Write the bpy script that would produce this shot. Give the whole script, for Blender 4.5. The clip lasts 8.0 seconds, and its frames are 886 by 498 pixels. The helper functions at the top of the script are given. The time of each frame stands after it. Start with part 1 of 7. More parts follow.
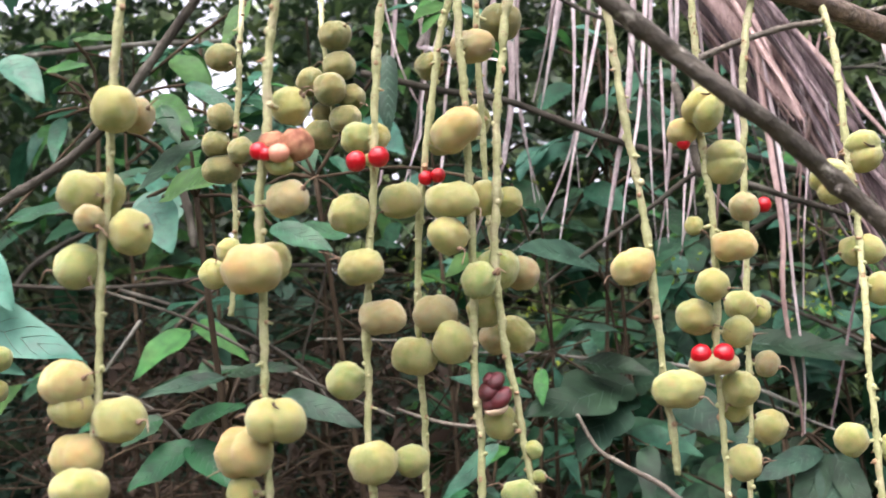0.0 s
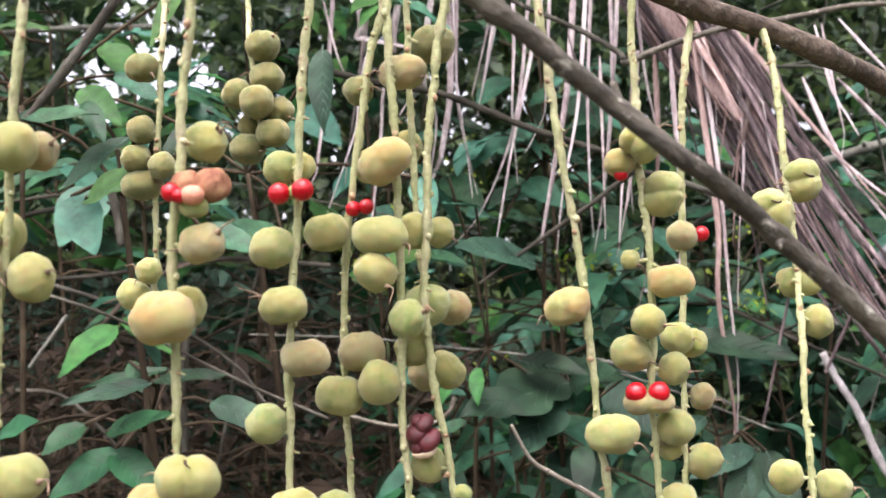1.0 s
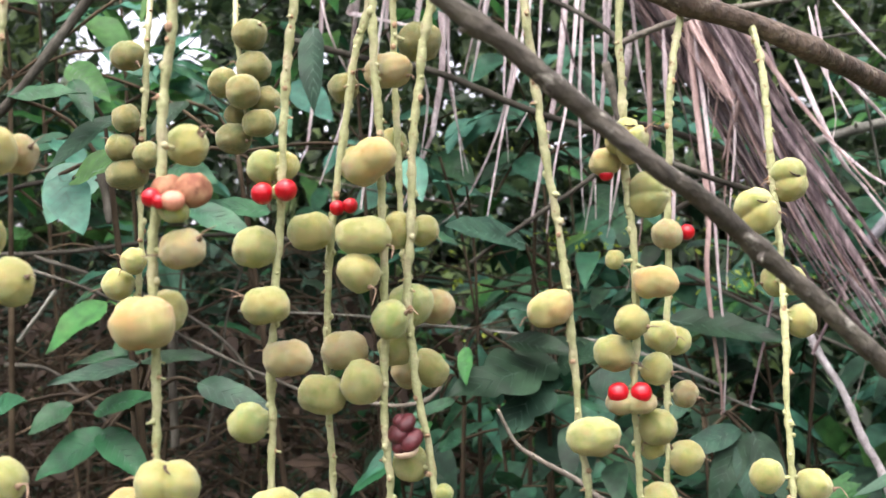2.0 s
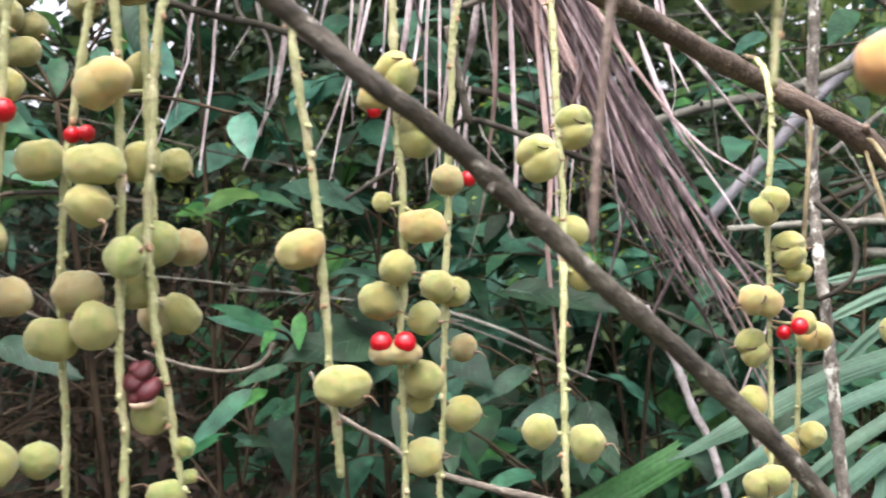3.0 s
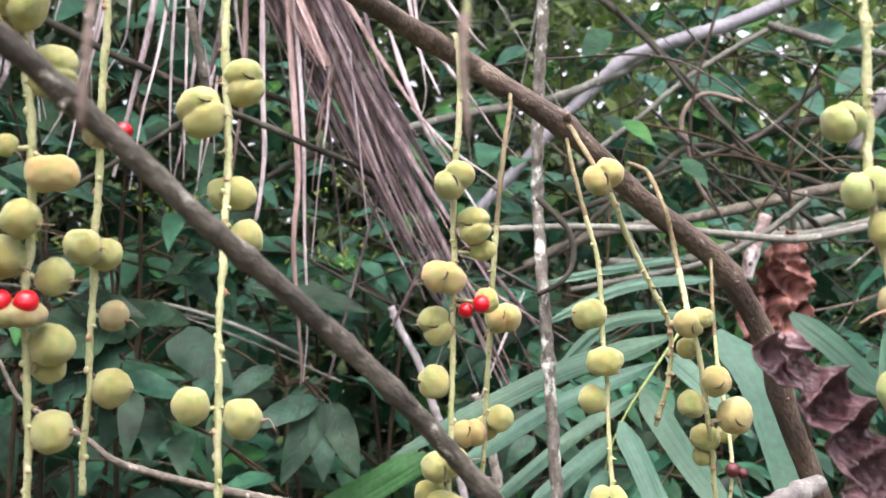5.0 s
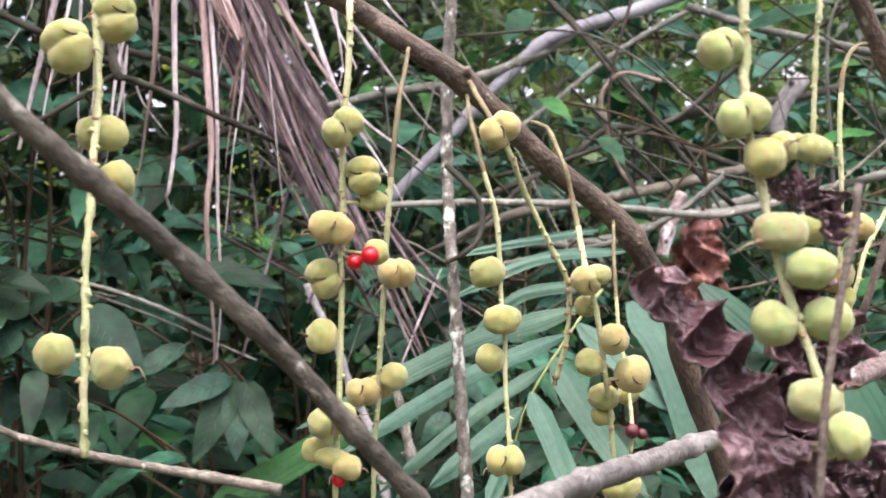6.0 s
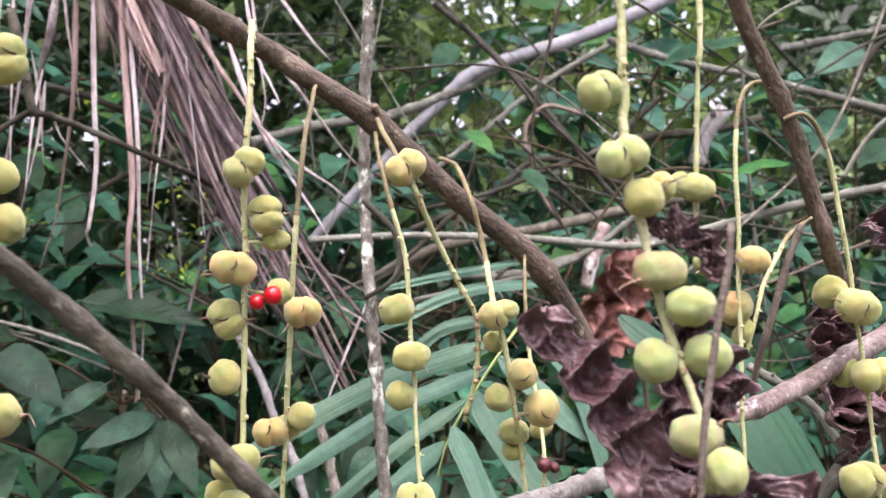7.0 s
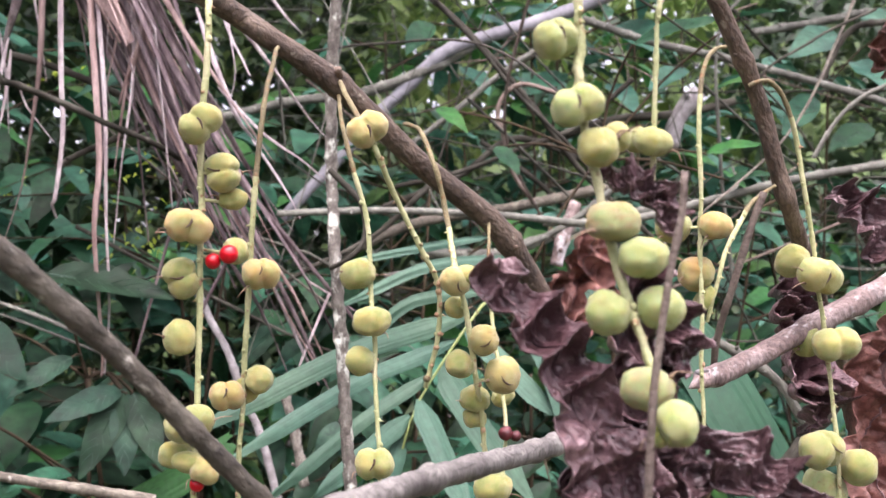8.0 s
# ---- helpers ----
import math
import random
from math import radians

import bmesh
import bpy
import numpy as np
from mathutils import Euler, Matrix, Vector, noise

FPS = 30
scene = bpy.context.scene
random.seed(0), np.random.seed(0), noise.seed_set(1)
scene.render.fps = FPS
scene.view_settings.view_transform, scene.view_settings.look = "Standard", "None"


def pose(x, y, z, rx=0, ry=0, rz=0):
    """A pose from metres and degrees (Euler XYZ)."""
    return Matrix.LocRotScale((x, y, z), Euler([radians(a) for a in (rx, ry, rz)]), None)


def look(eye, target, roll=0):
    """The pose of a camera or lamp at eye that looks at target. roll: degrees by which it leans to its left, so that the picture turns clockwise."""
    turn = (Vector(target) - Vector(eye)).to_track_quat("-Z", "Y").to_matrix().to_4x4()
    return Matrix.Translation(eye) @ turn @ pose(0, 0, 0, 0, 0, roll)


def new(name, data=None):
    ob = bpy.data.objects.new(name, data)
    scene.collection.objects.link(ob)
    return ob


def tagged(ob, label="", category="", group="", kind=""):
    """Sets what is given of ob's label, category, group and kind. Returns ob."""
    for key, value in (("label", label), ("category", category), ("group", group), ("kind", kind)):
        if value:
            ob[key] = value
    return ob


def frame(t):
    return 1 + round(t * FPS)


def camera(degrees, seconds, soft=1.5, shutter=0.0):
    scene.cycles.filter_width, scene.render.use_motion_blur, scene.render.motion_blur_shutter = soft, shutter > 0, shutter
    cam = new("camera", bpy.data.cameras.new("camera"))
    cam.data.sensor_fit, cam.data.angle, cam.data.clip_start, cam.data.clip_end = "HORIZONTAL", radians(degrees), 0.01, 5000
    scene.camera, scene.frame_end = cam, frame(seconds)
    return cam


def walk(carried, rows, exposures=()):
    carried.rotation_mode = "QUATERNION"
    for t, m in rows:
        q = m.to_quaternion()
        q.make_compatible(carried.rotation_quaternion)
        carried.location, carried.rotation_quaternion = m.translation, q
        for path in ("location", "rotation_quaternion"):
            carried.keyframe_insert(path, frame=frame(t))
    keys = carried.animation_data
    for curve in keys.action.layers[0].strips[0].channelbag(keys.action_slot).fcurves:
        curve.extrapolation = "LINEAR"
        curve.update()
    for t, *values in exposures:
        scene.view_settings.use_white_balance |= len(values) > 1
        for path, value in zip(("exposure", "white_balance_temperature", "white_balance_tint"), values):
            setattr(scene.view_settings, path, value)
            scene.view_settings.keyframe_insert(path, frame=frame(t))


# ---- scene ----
# ---- camera and its way ----
cam = camera(43.5, 8.0, soft=1.5, shutter=0.22)
PATH = [
    (0, (0.2763, -0.1118, 1.3036), (-0.0034, 0.8395, 1.4333), -1.57),
    (0.5, (0.2766, -0.0934, 1.3256), (0.0311, 0.8679, 1.4505), -1.66),
    (1, (0.2765, -0.0907, 1.3326), (0.0487, 0.8766, 1.4437), -1.41),
    (2.3, (0.2859, -0.0891, 1.3485), (0.0725, 0.8851, 1.4223), -0.35),
    (2.5, (0.2956, -0.0784, 1.3433), (0.1047, 0.9010, 1.4105), -0.26),
    (3, (0.3275, -0.0457, 1.3326), (0.2183, 0.9465, 1.3938), -0.08),
    (3.5, (0.3517, -0.0308, 1.3283), (0.3145, 0.9662, 1.3964), -0.04),
    (4, (0.3678, -0.0224, 1.3190), (0.3838, 0.9750, 1.3887), 0.18),
    (4.5, (0.3754, -0.0168, 1.3150), (0.4306, 0.9789, 1.3905), 0.45),
    (4.7, (0.3797, -0.0135, 1.3161), (0.4494, 0.9812, 1.3928), 0.57),
    (5.8, (0.4071, 0.0069, 1.2875), (0.5373, 0.9966, 1.3474), 1.10),
    (6, (0.4129, 0.0086, 1.2902), (0.5610, 0.9954, 1.3555), 0.77),
    (6.5, (0.4300, 0.0064, 1.2903), (0.6152, 0.9860, 1.3684), -0.09),
    (7, (0.4314, 0.0038, 1.2943), (0.6350, 0.9784, 1.3875), -0.19),
    (7.5, (0.4346, 0.0056, 1.2918), (0.6498, 0.9778, 1.3846), 0.12),
    (8, (0.4420, 0.0100, 1.2820), (0.6674, 0.9810, 1.3611), 0.34),
]
cam.data.dof.use_dof = True
cam.data.dof.focus_distance = 0.72
cam.data.dof.aperture_fstop = 20.0
walk(cam, [(t, look(eye, target, roll)) for t, eye, target, roll in PATH], exposures=[(0.0, 2.29, 6550, 24), (2.5, 2.34, 6550, 20), (4.0, 2.32, 6500, 21), (6.5, 2.24, 6450, 25), (8.0, 2.21, 6450, 28)])

# ---- light: bright overcast sky over a shady thicket ----
world = bpy.data.worlds.new("sky")
scene.world = world
world.use_nodes = True
wn = world.node_tree.nodes
sky = wn.new("ShaderNodeTexSky")
sky.sky_type = "NISHITA"
sky.sun_disc = False
sky.sun_elevation = radians(72)
sky.sun_rotation = radians(200)
sky.dust_density = 6.0
sky.air_density = 1.0
sky.ozone_density = 1.0
wn["Background"].inputs["Strength"].default_value = 0.15
veil = wn.new("ShaderNodeHueSaturation")
veil.inputs["Saturation"].default_value = 0.35
world.node_tree.links.new(sky.outputs["Color"], veil.inputs["Color"])
world.node_tree.links.new(veil.outputs["Color"], wn["Background"].inputs["Color"])
sun = new("sun", bpy.data.lights.new("sun", "SUN"))
sun.data.energy = 0.58
sun.data.angle = radians(50)
sun.data.color = (1.0, 0.95, 0.86)
sun.matrix_world = look((0.6, -2.4, 4.0), (0, 0, 0))


# ---- materials ----
def material(name, colours, scale, rough, bump=0.3, fine=8.0, spots=None, spot_scale=20.0, spot_amount=0.55, spread=0.25,
             translucent=0.0, coat=0.0, stretch=(1, 1, 1), spec=0.5, hue=0.0, velvet=0.0, along=False):
    """Two noises mix the colours; spots lays a third one on top; each object differs a little in value."""
    m = bpy.data.materials.new(name)
    m.use_nodes = True
    nt = m.node_tree
    n, link = nt.nodes, nt.links.new
    bsdf = n["Principled BSDF"]
    co = n.new("ShaderNodeTexCoord")
    info = n.new("ShaderNodeObjectInfo")
    mp = n.new("ShaderNodeMapping")
    mp.inputs["Scale"].default_value = stretch
    off = n.new("ShaderNodeMath")
    off.operation = "MULTIPLY"
    off.inputs[1].default_value = 37.0
    link(info.outputs["Random"], off.inputs[0])
    link(off.outputs[0], mp.inputs["Location"])
    if along:
        grown = n.new("ShaderNodeAttribute")
        grown.attribute_name = "grown"
        link(grown.outputs["Vector"], mp.inputs["Vector"])
    else:
        link(co.outputs["Object"], mp.inputs["Vector"])
    big = n.new("ShaderNodeTexNoise")
    big.inputs["Scale"].default_value = scale
    big.inputs["Detail"].default_value = 4
    small = n.new("ShaderNodeTexNoise")
    small.inputs["Scale"].default_value = scale * fine
    small.inputs["Detail"].default_value = 3
    link(mp.outputs[0], big.inputs["Vector"])
    link(mp.outputs[0], small.inputs["Vector"])
    ramp = n.new("ShaderNodeValToRGB")
    ramp.color_ramp.elements[0].position, ramp.color_ramp.elements[1].position = 0.3, 0.7
    ramp.color_ramp.elements[0].color = (*colours[0], 1)
    ramp.color_ramp.elements[1].color = (*colours[-1], 1)
    for k, c in enumerate(colours[1:-1]):
        e = ramp.color_ramp.elements.new(0.3 + 0.4 * (k + 1) / (len(colours) - 1))
        e.color = (*c, 1)
    link(big.outputs["Fac"], ramp.inputs["Fac"])
    grain = n.new("ShaderNodeMapRange")
    grain.inputs["From Min"].default_value, grain.inputs["From Max"].default_value = 0.3, 0.7
    grain.inputs["To Min"].default_value, grain.inputs["To Max"].default_value = 1 - spread, 1 + spread
    link(small.outputs["Fac"], grain.inputs["Value"])
    own = n.new("ShaderNodeMapRange")
    own.inputs["To Min"].default_value, own.inputs["To Max"].default_value = 1 - spread, 1 + spread
    link(info.outputs["Random"], own.inputs["Value"])
    both = n.new("ShaderNodeMath")
    both.operation = "MULTIPLY"
    link(grain.outputs[0], both.inputs[0])
    link(own.outputs[0], both.inputs[1])
    hsv = n.new("ShaderNodeHueSaturation")
    link(ramp.outputs["Color"], hsv.inputs["Color"])
    link(both.outputs[0], hsv.inputs["Value"])
    if hue:
        shift = n.new("ShaderNodeMapRange")
        shift.inputs["To Min"].default_value, shift.inputs["To Max"].default_value = 0.5 - hue, 0.5 + hue
        link(info.outputs["Random"], shift.inputs["Value"])
        link(shift.outputs[0], hsv.inputs["Hue"])
    colour = hsv.outputs["Color"]
    if spots:
        dots = n.new("ShaderNodeTexNoise")
        dots.inputs["Scale"].default_value = spot_scale
        dots.inputs["Detail"].default_value = 5
        dots.inputs["Roughness"].default_value = 0.65
        link(mp.outputs[0], dots.inputs["Vector"])
        cut = n.new("ShaderNodeMapRange")
        cut.inputs["From Min"].default_value, cut.inputs["From Max"].default_value = spot_amount, spot_amount + (0.3 if velvet else 0.1)
        link(dots.outputs["Fac"], cut.inputs["Value"])
        mix = n.new("ShaderNodeMix")
        mix.data_type = "RGBA"
        link(cut.outputs[0], mix.inputs["Factor"])
        link(colour, mix.inputs["A"])
        mix.inputs["B"].default_value = (*spots, 1)
        colour = mix.outputs["Result"]
    link(colour, bsdf.inputs["Base Color"])
    rr = n.new("ShaderNodeMapRange")
    rr.inputs["To Min"].default_value, rr.inputs["To Max"].default_value = rough - 0.12, rough + 0.12
    link(small.outputs["Fac"], rr.inputs["Value"])
    link(rr.outputs[0], bsdf.inputs["Roughness"])
    bsdf.inputs["Specular IOR Level"].default_value = spec
    bsdf.inputs["Coat Weight"].default_value = coat
    bsdf.inputs["Sheen Weight"].default_value = velvet
    bsdf.inputs["Sheen Roughness"].default_value = 0.4
    bsdf.inputs["Coat Roughness"].default_value = 0.15
    bp = n.new("ShaderNodeBump")
    bp.inputs["Strength"].default_value = bump
    bp.inputs["Distance"].default_value = 0.002
    link(small.outputs["Fac"], bp.inputs["Height"])
    link(bp.outputs[0], bsdf.inputs["Normal"])
    if translucent:
        tr = n.new("ShaderNodeBsdfTranslucent")
        link(colour, tr.inputs["Color"])
        mixs = n.new("ShaderNodeMixShader")
        mixs.inputs["Fac"].default_value = translucent
        link(bsdf.outputs[0], mixs.inputs[1])
        link(tr.outputs[0], mixs.inputs[2])
        link(mixs.outputs[0], n["Material Output"].inputs["Surface"])
    return m


RUSSET = (0.20, 0.11, 0.045)


def fruit_material(name, colours, blush, russet=0.45, scars=0.66, bloom=0.3):
    """Velvety rind: colours drift over it, a blush lies on one cheek, russet in soft clouds, dark scars in specks."""
    m = bpy.data.materials.new(name)
    m.use_nodes = True
    nt = m.node_tree
    n, link = nt.nodes, nt.links.new
    bsdf = n["Principled BSDF"]
    co = n.new("ShaderNodeTexCoord")
    info = n.new("ShaderNodeObjectInfo")
    shift = n.new("ShaderNodeVectorMath")
    shift.operation = "SCALE"
    shift.inputs[0].default_value = (37.0, 11.0, 23.0)
    link(info.outputs["Random"], shift.inputs["Scale"])
    place = n.new("ShaderNodeVectorMath")
    link(co.outputs["Object"], place.inputs[0])
    link(shift.outputs[0], place.inputs[1])

    def cloud(scale, detail, low, high, top=1.0, rough=0.6, base=0.0):
        t = n.new("ShaderNodeTexNoise")
        t.inputs["Scale"].default_value, t.inputs["Detail"].default_value, t.inputs["Roughness"].default_value = scale, detail, rough
        link(place.outputs[0], t.inputs["Vector"])
        r = n.new("ShaderNodeMapRange")
        r.inputs["From Min"].default_value, r.inputs["From Max"].default_value = low, high
        r.inputs["To Min"].default_value, r.inputs["To Max"].default_value = base, top
        link(t.outputs["Fac"], r.inputs["Value"])
        return r.outputs[0]

    def blend(factor, a, b, mode="MIX"):
        x = n.new("ShaderNodeMix")
        x.data_type, x.blend_type = "RGBA", mode
        link(factor, x.inputs["Factor"])
        link(a, x.inputs["A"])
        if isinstance(b, tuple):
            x.inputs["B"].default_value = (*b, 1)
        else:
            link(b, x.inputs["B"])
        return x.outputs["Result"]

    ramp = n.new("ShaderNodeValToRGB")
    ramp.color_ramp.elements[0].position, ramp.color_ramp.elements[1].position = 0.1, 0.9
    ramp.color_ramp.elements[0].color, ramp.color_ramp.elements[1].color = (*colours[0], 1), (*colours[-1], 1)
    for k, c in enumerate(colours[1:-1]):
        ramp.color_ramp.elements.new(0.1 + 0.8 * (k + 1) / (len(colours) - 1)).color = (*c, 1)
    link(cloud(1.3, 3, 0.3, 0.7), ramp.inputs["Fac"])
    colour = blend(cloud(0.75, 1, 0.47, 0.68, blush[3]), ramp.outputs["Color"], blush[:3])
    colour = blend(cloud(2.6, 6, 0.50, 0.74, russet, 0.72), colour, (0.33, 0.20, 0.085))
    colour = blend(cloud(7.5, 4, scars, scars + 0.09, 0.55), colour, (0.15, 0.085, 0.04))
    own = n.new("ShaderNodeMapRange")
    own.inputs["To Min"].default_value, own.inputs["To Max"].default_value = 0.90, 1.08
    link(info.outputs["Random"], own.inputs["Value"])
    value = n.new("ShaderNodeMath")
    value.operation = "MULTIPLY"
    link(own.outputs[0], value.inputs[0])
    link(cloud(34.0, 3, 0.3, 0.7, 1.10, 0.6, 0.90), value.inputs[1])
    hsv = n.new("ShaderNodeHueSaturation")
    link(colour, hsv.inputs["Color"])
    link(value.outputs[0], hsv.inputs["Value"])
    link(hsv.outputs["Color"], bsdf.inputs["Base Color"])
    link(cloud(9.0, 3, 0.3, 0.7, 0.80, 0.6, 0.58), bsdf.inputs["Roughness"])
    bsdf.inputs["Specular IOR Level"].default_value = 0.18
    bsdf.inputs["Sheen Weight"].default_value = bloom
    bsdf.inputs["Sheen Roughness"].default_value = 0.45
    bsdf.inputs["Sheen Tint"].default_value = (1.0, 0.96, 0.82, 1)
    bsdf.inputs["Subsurface Weight"].default_value = 0.75
    bsdf.inputs["Subsurface Radius"].default_value = (1.0, 0.8, 0.4)
    bsdf.inputs["Subsurface Scale"].default_value = 0.006
    bp = n.new("ShaderNodeBump")
    bp.inputs["Strength"].default_value, bp.inputs["Distance"].default_value = 0.5, 0.001
    link(cloud(13.0, 7, 0.25, 0.75, 1.0, 0.75), bp.inputs["Height"])
    link(bp.outputs[0], bsdf.inputs["Normal"])
    return m


FRUIT = {
    "y": fruit_material("fruit_yellow", [(0.200, 0.236, 0.077), (0.257, 0.282, 0.105), (0.289, 0.291, 0.123)], (0.373, 0.305, 0.096, 0.36)),
    "g": fruit_material("fruit_green", [(0.159, 0.222, 0.068), (0.213, 0.262, 0.095), (0.249, 0.274, 0.111)], (0.330, 0.314, 0.093, 0.32), 0.35),
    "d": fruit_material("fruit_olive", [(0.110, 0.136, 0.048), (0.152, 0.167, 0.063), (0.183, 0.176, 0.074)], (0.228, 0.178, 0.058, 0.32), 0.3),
    "o": fruit_material("fruit_orange", [(0.245, 0.257, 0.092), (0.294, 0.273, 0.110), (0.299, 0.237, 0.104)], (0.391, 0.231, 0.085, 0.60), 0.4),
    "ob": fruit_material("fruit_ripe", [(0.315, 0.289, 0.097), (0.343, 0.275, 0.103), (0.343, 0.231, 0.103)], (0.443, 0.199, 0.086, 0.60), 0.25, 0.72),
    "b": fruit_material("fruit_brown", [(0.237, 0.243, 0.105), (0.262, 0.247, 0.125), (0.241, 0.202, 0.105)], (0.274, 0.197, 0.076, 0.40), 0.65, 0.64),
    "gb": fruit_material("fruit_bruised", [(0.202, 0.264, 0.097), (0.248, 0.291, 0.130), (0.248, 0.252, 0.128)], (0.224, 0.152, 0.081, 0.60), 0.55, 0.60, 0.2),
    "p": fruit_material("fruit_pale", [(0.202, 0.271, 0.097), (0.245, 0.298, 0.122), (0.277, 0.298, 0.146)], (0.340, 0.316, 0.100, 0.30), 0.25, 0.70, 0.2),
    "c": fruit_material("fruit_cracked", [(0.245, 0.250, 0.097), (0.289, 0.273, 0.121)], (0.348, 0.249, 0.085, 0.48), 0.7, 0.60),
}
M_rotten = material("fruit_rotten", [(0.17, 0.065, 0.038), (0.27, 0.125, 0.07), (0.36, 0.21, 0.11)], 1.4, 0.7, 0.5, 9, (0.05, 0.02, 0.012), 2.2, 0.60, 0.15, spec=0.2)
M_flesh = material("husk_flesh", [(0.62, 0.22, 0.14), (0.66, 0.32, 0.2)], 2, 0.5, 0.2)
M_stalk_dry = material("stalk_dry", [(0.09, 0.072, 0.04), (0.15, 0.125, 0.062), (0.21, 0.18, 0.09)], 90, 0.75, 0.6, 7, RUSSET, 160, 0.55, 0.2)
M_stalk = material("stalk", [(0.28, 0.30, 0.135), (0.365, 0.385, 0.19), (0.42, 0.39, 0.235)], 70, 0.6, 0.5, 7, RUSSET, 190, 0.60, 0.14)
M_node = material("stalk_node", [(0.27, 0.155, 0.085), (0.39, 0.275, 0.155)], 200, 0.75, 0.5)
M_seed = material("red_aril", [(0.30, 0.002, 0.006), (0.45, 0.003, 0.010)], 1.3, 0.30, 0.05, 8, spread=0.10, coat=0.2, spec=0.35)
M_pod = material("dark_pod", [(0.045, 0.007, 0.010), (0.115, 0.013, 0.018)], 1.6, 0.45, 0.3)
M_husk = material("husk_inside", [(0.55, 0.42, 0.30), (0.62, 0.48, 0.33)], 90, 0.6, 0.2)
M_thread = material("dry_thread", [(0.12, 0.08, 0.05), (0.25, 0.17, 0.11)], 100, 0.8, 0.2)
M_slit = material("dark_slit", [(0.03, 0.018, 0.01), (0.06, 0.035, 0.02)], 100, 0.9, 0.2)
M_bark_dark = material("bark_dark", [(0.041, 0.036, 0.027), (0.073, 0.064, 0.048), (0.122, 0.111, 0.085)], 60, 0.8, 1.1, 6, (0.353, 0.338, 0.285), 170, 0.61, 0.45, stretch=(1, 1, 0.45), along=True)
M_bark_brown = material("bark_brown", [(0.057, 0.038, 0.026), (0.114, 0.080, 0.056), (0.190, 0.143, 0.104)], 70, 0.72, 1.1, 6, (0.265, 0.237, 0.180), 200, 0.62, 0.45, stretch=(1, 1, 0.45), along=True)
M_bark_pale = material("bark_pale", [(0.064, 0.053, 0.042), (0.186, 0.167, 0.139), (0.323, 0.311, 0.266)], 110, 0.85, 1.0, 6, (0.588, 0.612, 0.532), 75, 0.55, 0.35, stretch=(1, 1, 0.6), along=True)
M_bark_white = material("bark_white", [(0.16, 0.146, 0.144), (0.25, 0.235, 0.232), (0.34, 0.325, 0.322)], 60, 0.8, 0.6, 7, (0.10, 0.085, 0.08), 70, 0.63, 0.25, stretch=(1, 1, 0.8), along=True)
M_bark_grey = material("bark_grey", [(0.057, 0.057, 0.046), (0.118, 0.120, 0.098), (0.196, 0.204, 0.169)], 60, 0.8, 0.9, 7, (0.353, 0.353, 0.299), 110, 0.60, 0.32, stretch=(1, 1, 0.3), along=True)
M_bark_ash = material("bark_ash", [(0.073, 0.066, 0.061), (0.142, 0.134, 0.123), (0.225, 0.219, 0.198)], 75, 0.8, 1.0, 7, (0.044, 0.037, 0.030), 150, 0.58, 0.32, stretch=(1, 1, 0.5), along=True)
M_bark_silver = material("bark_silver", [(0.17, 0.168, 0.185), (0.27, 0.268, 0.29), (0.37, 0.368, 0.39)], 22, 0.7, 0.5, 9, (0.16, 0.14, 0.13), 45, 0.62, 0.2, stretch=(1, 1, 0.5), along=True)
M_bark_black = material("bark_black", [(0.018, 0.016, 0.012), (0.041, 0.038, 0.029), (0.086, 0.083, 0.067)], 60, 0.85, 0.7, 9, (0.147, 0.137, 0.114), 110, 0.64, 0.25, spec=0.2, stretch=(1, 1, 0.3), along=True)
M_bark_lichen = material("bark_lichen", [(0.105, 0.070, 0.061), (0.225, 0.167, 0.152), (0.32, 0.26, 0.245)], 60, 0.85, 1.2, 7, (0.58, 0.56, 0.555), 42, 0.54, 0.4, stretch=(1, 1, 0.6), along=True)
M_brush = material("brushwood_bark", [(0.049, 0.034, 0.020), (0.086, 0.063, 0.040), (0.127, 0.100, 0.067)], 9, 0.85, 0.4, 6, spread=0.35, spec=0.15)
M_brush_grey = material("brushwood_grey", [(0.025, 0.025, 0.020), (0.073, 0.075, 0.060), (0.147, 0.151, 0.123)], 5, 0.85, 0.4, 6, spread=0.35, spec=0.15)
M_stem = material("stem_bark", [(0.021, 0.015, 0.009), (0.041, 0.030, 0.018), (0.074, 0.057, 0.036)], 9, 0.85, 0.4, 6, spread=0.35, spec=0.15)
M_petiole = material("petiole", [(0.14, 0.20, 0.06), (0.22, 0.27, 0.09)], 20, 0.5, 0.2)
M_vein = material("leaf_vein", [(0.022, 0.062, 0.040), (0.036, 0.085, 0.054)], 3, 0.5, 0.1)
M_vine = material("vine_bark", [(0.083, 0.059, 0.046), (0.132, 0.100, 0.080), (0.181, 0.145, 0.116)], 60, 0.75, 0.6, 8, (0.255, 0.232, 0.190), 170, 0.64, 0.3)
M_straw = material("dead_palm", [(0.238, 0.183, 0.187), (0.484, 0.405, 0.407), (0.669, 0.603, 0.598)], 7, 0.6, 0.5, 9, (0.088, 0.058, 0.058), 40, 0.64, 0.42, translucent=0.12, stretch=(9, 9, 0.7))
M_straw_dark = material("dead_palm_dark", [(0.060, 0.041, 0.045), (0.137, 0.100, 0.103), (0.28, 0.218, 0.216)], 7, 0.6, 0.5, 9, (0.06, 0.04, 0.042), 40, 0.62, 0.4, translucent=0.1, stretch=(9, 9, 0.7))
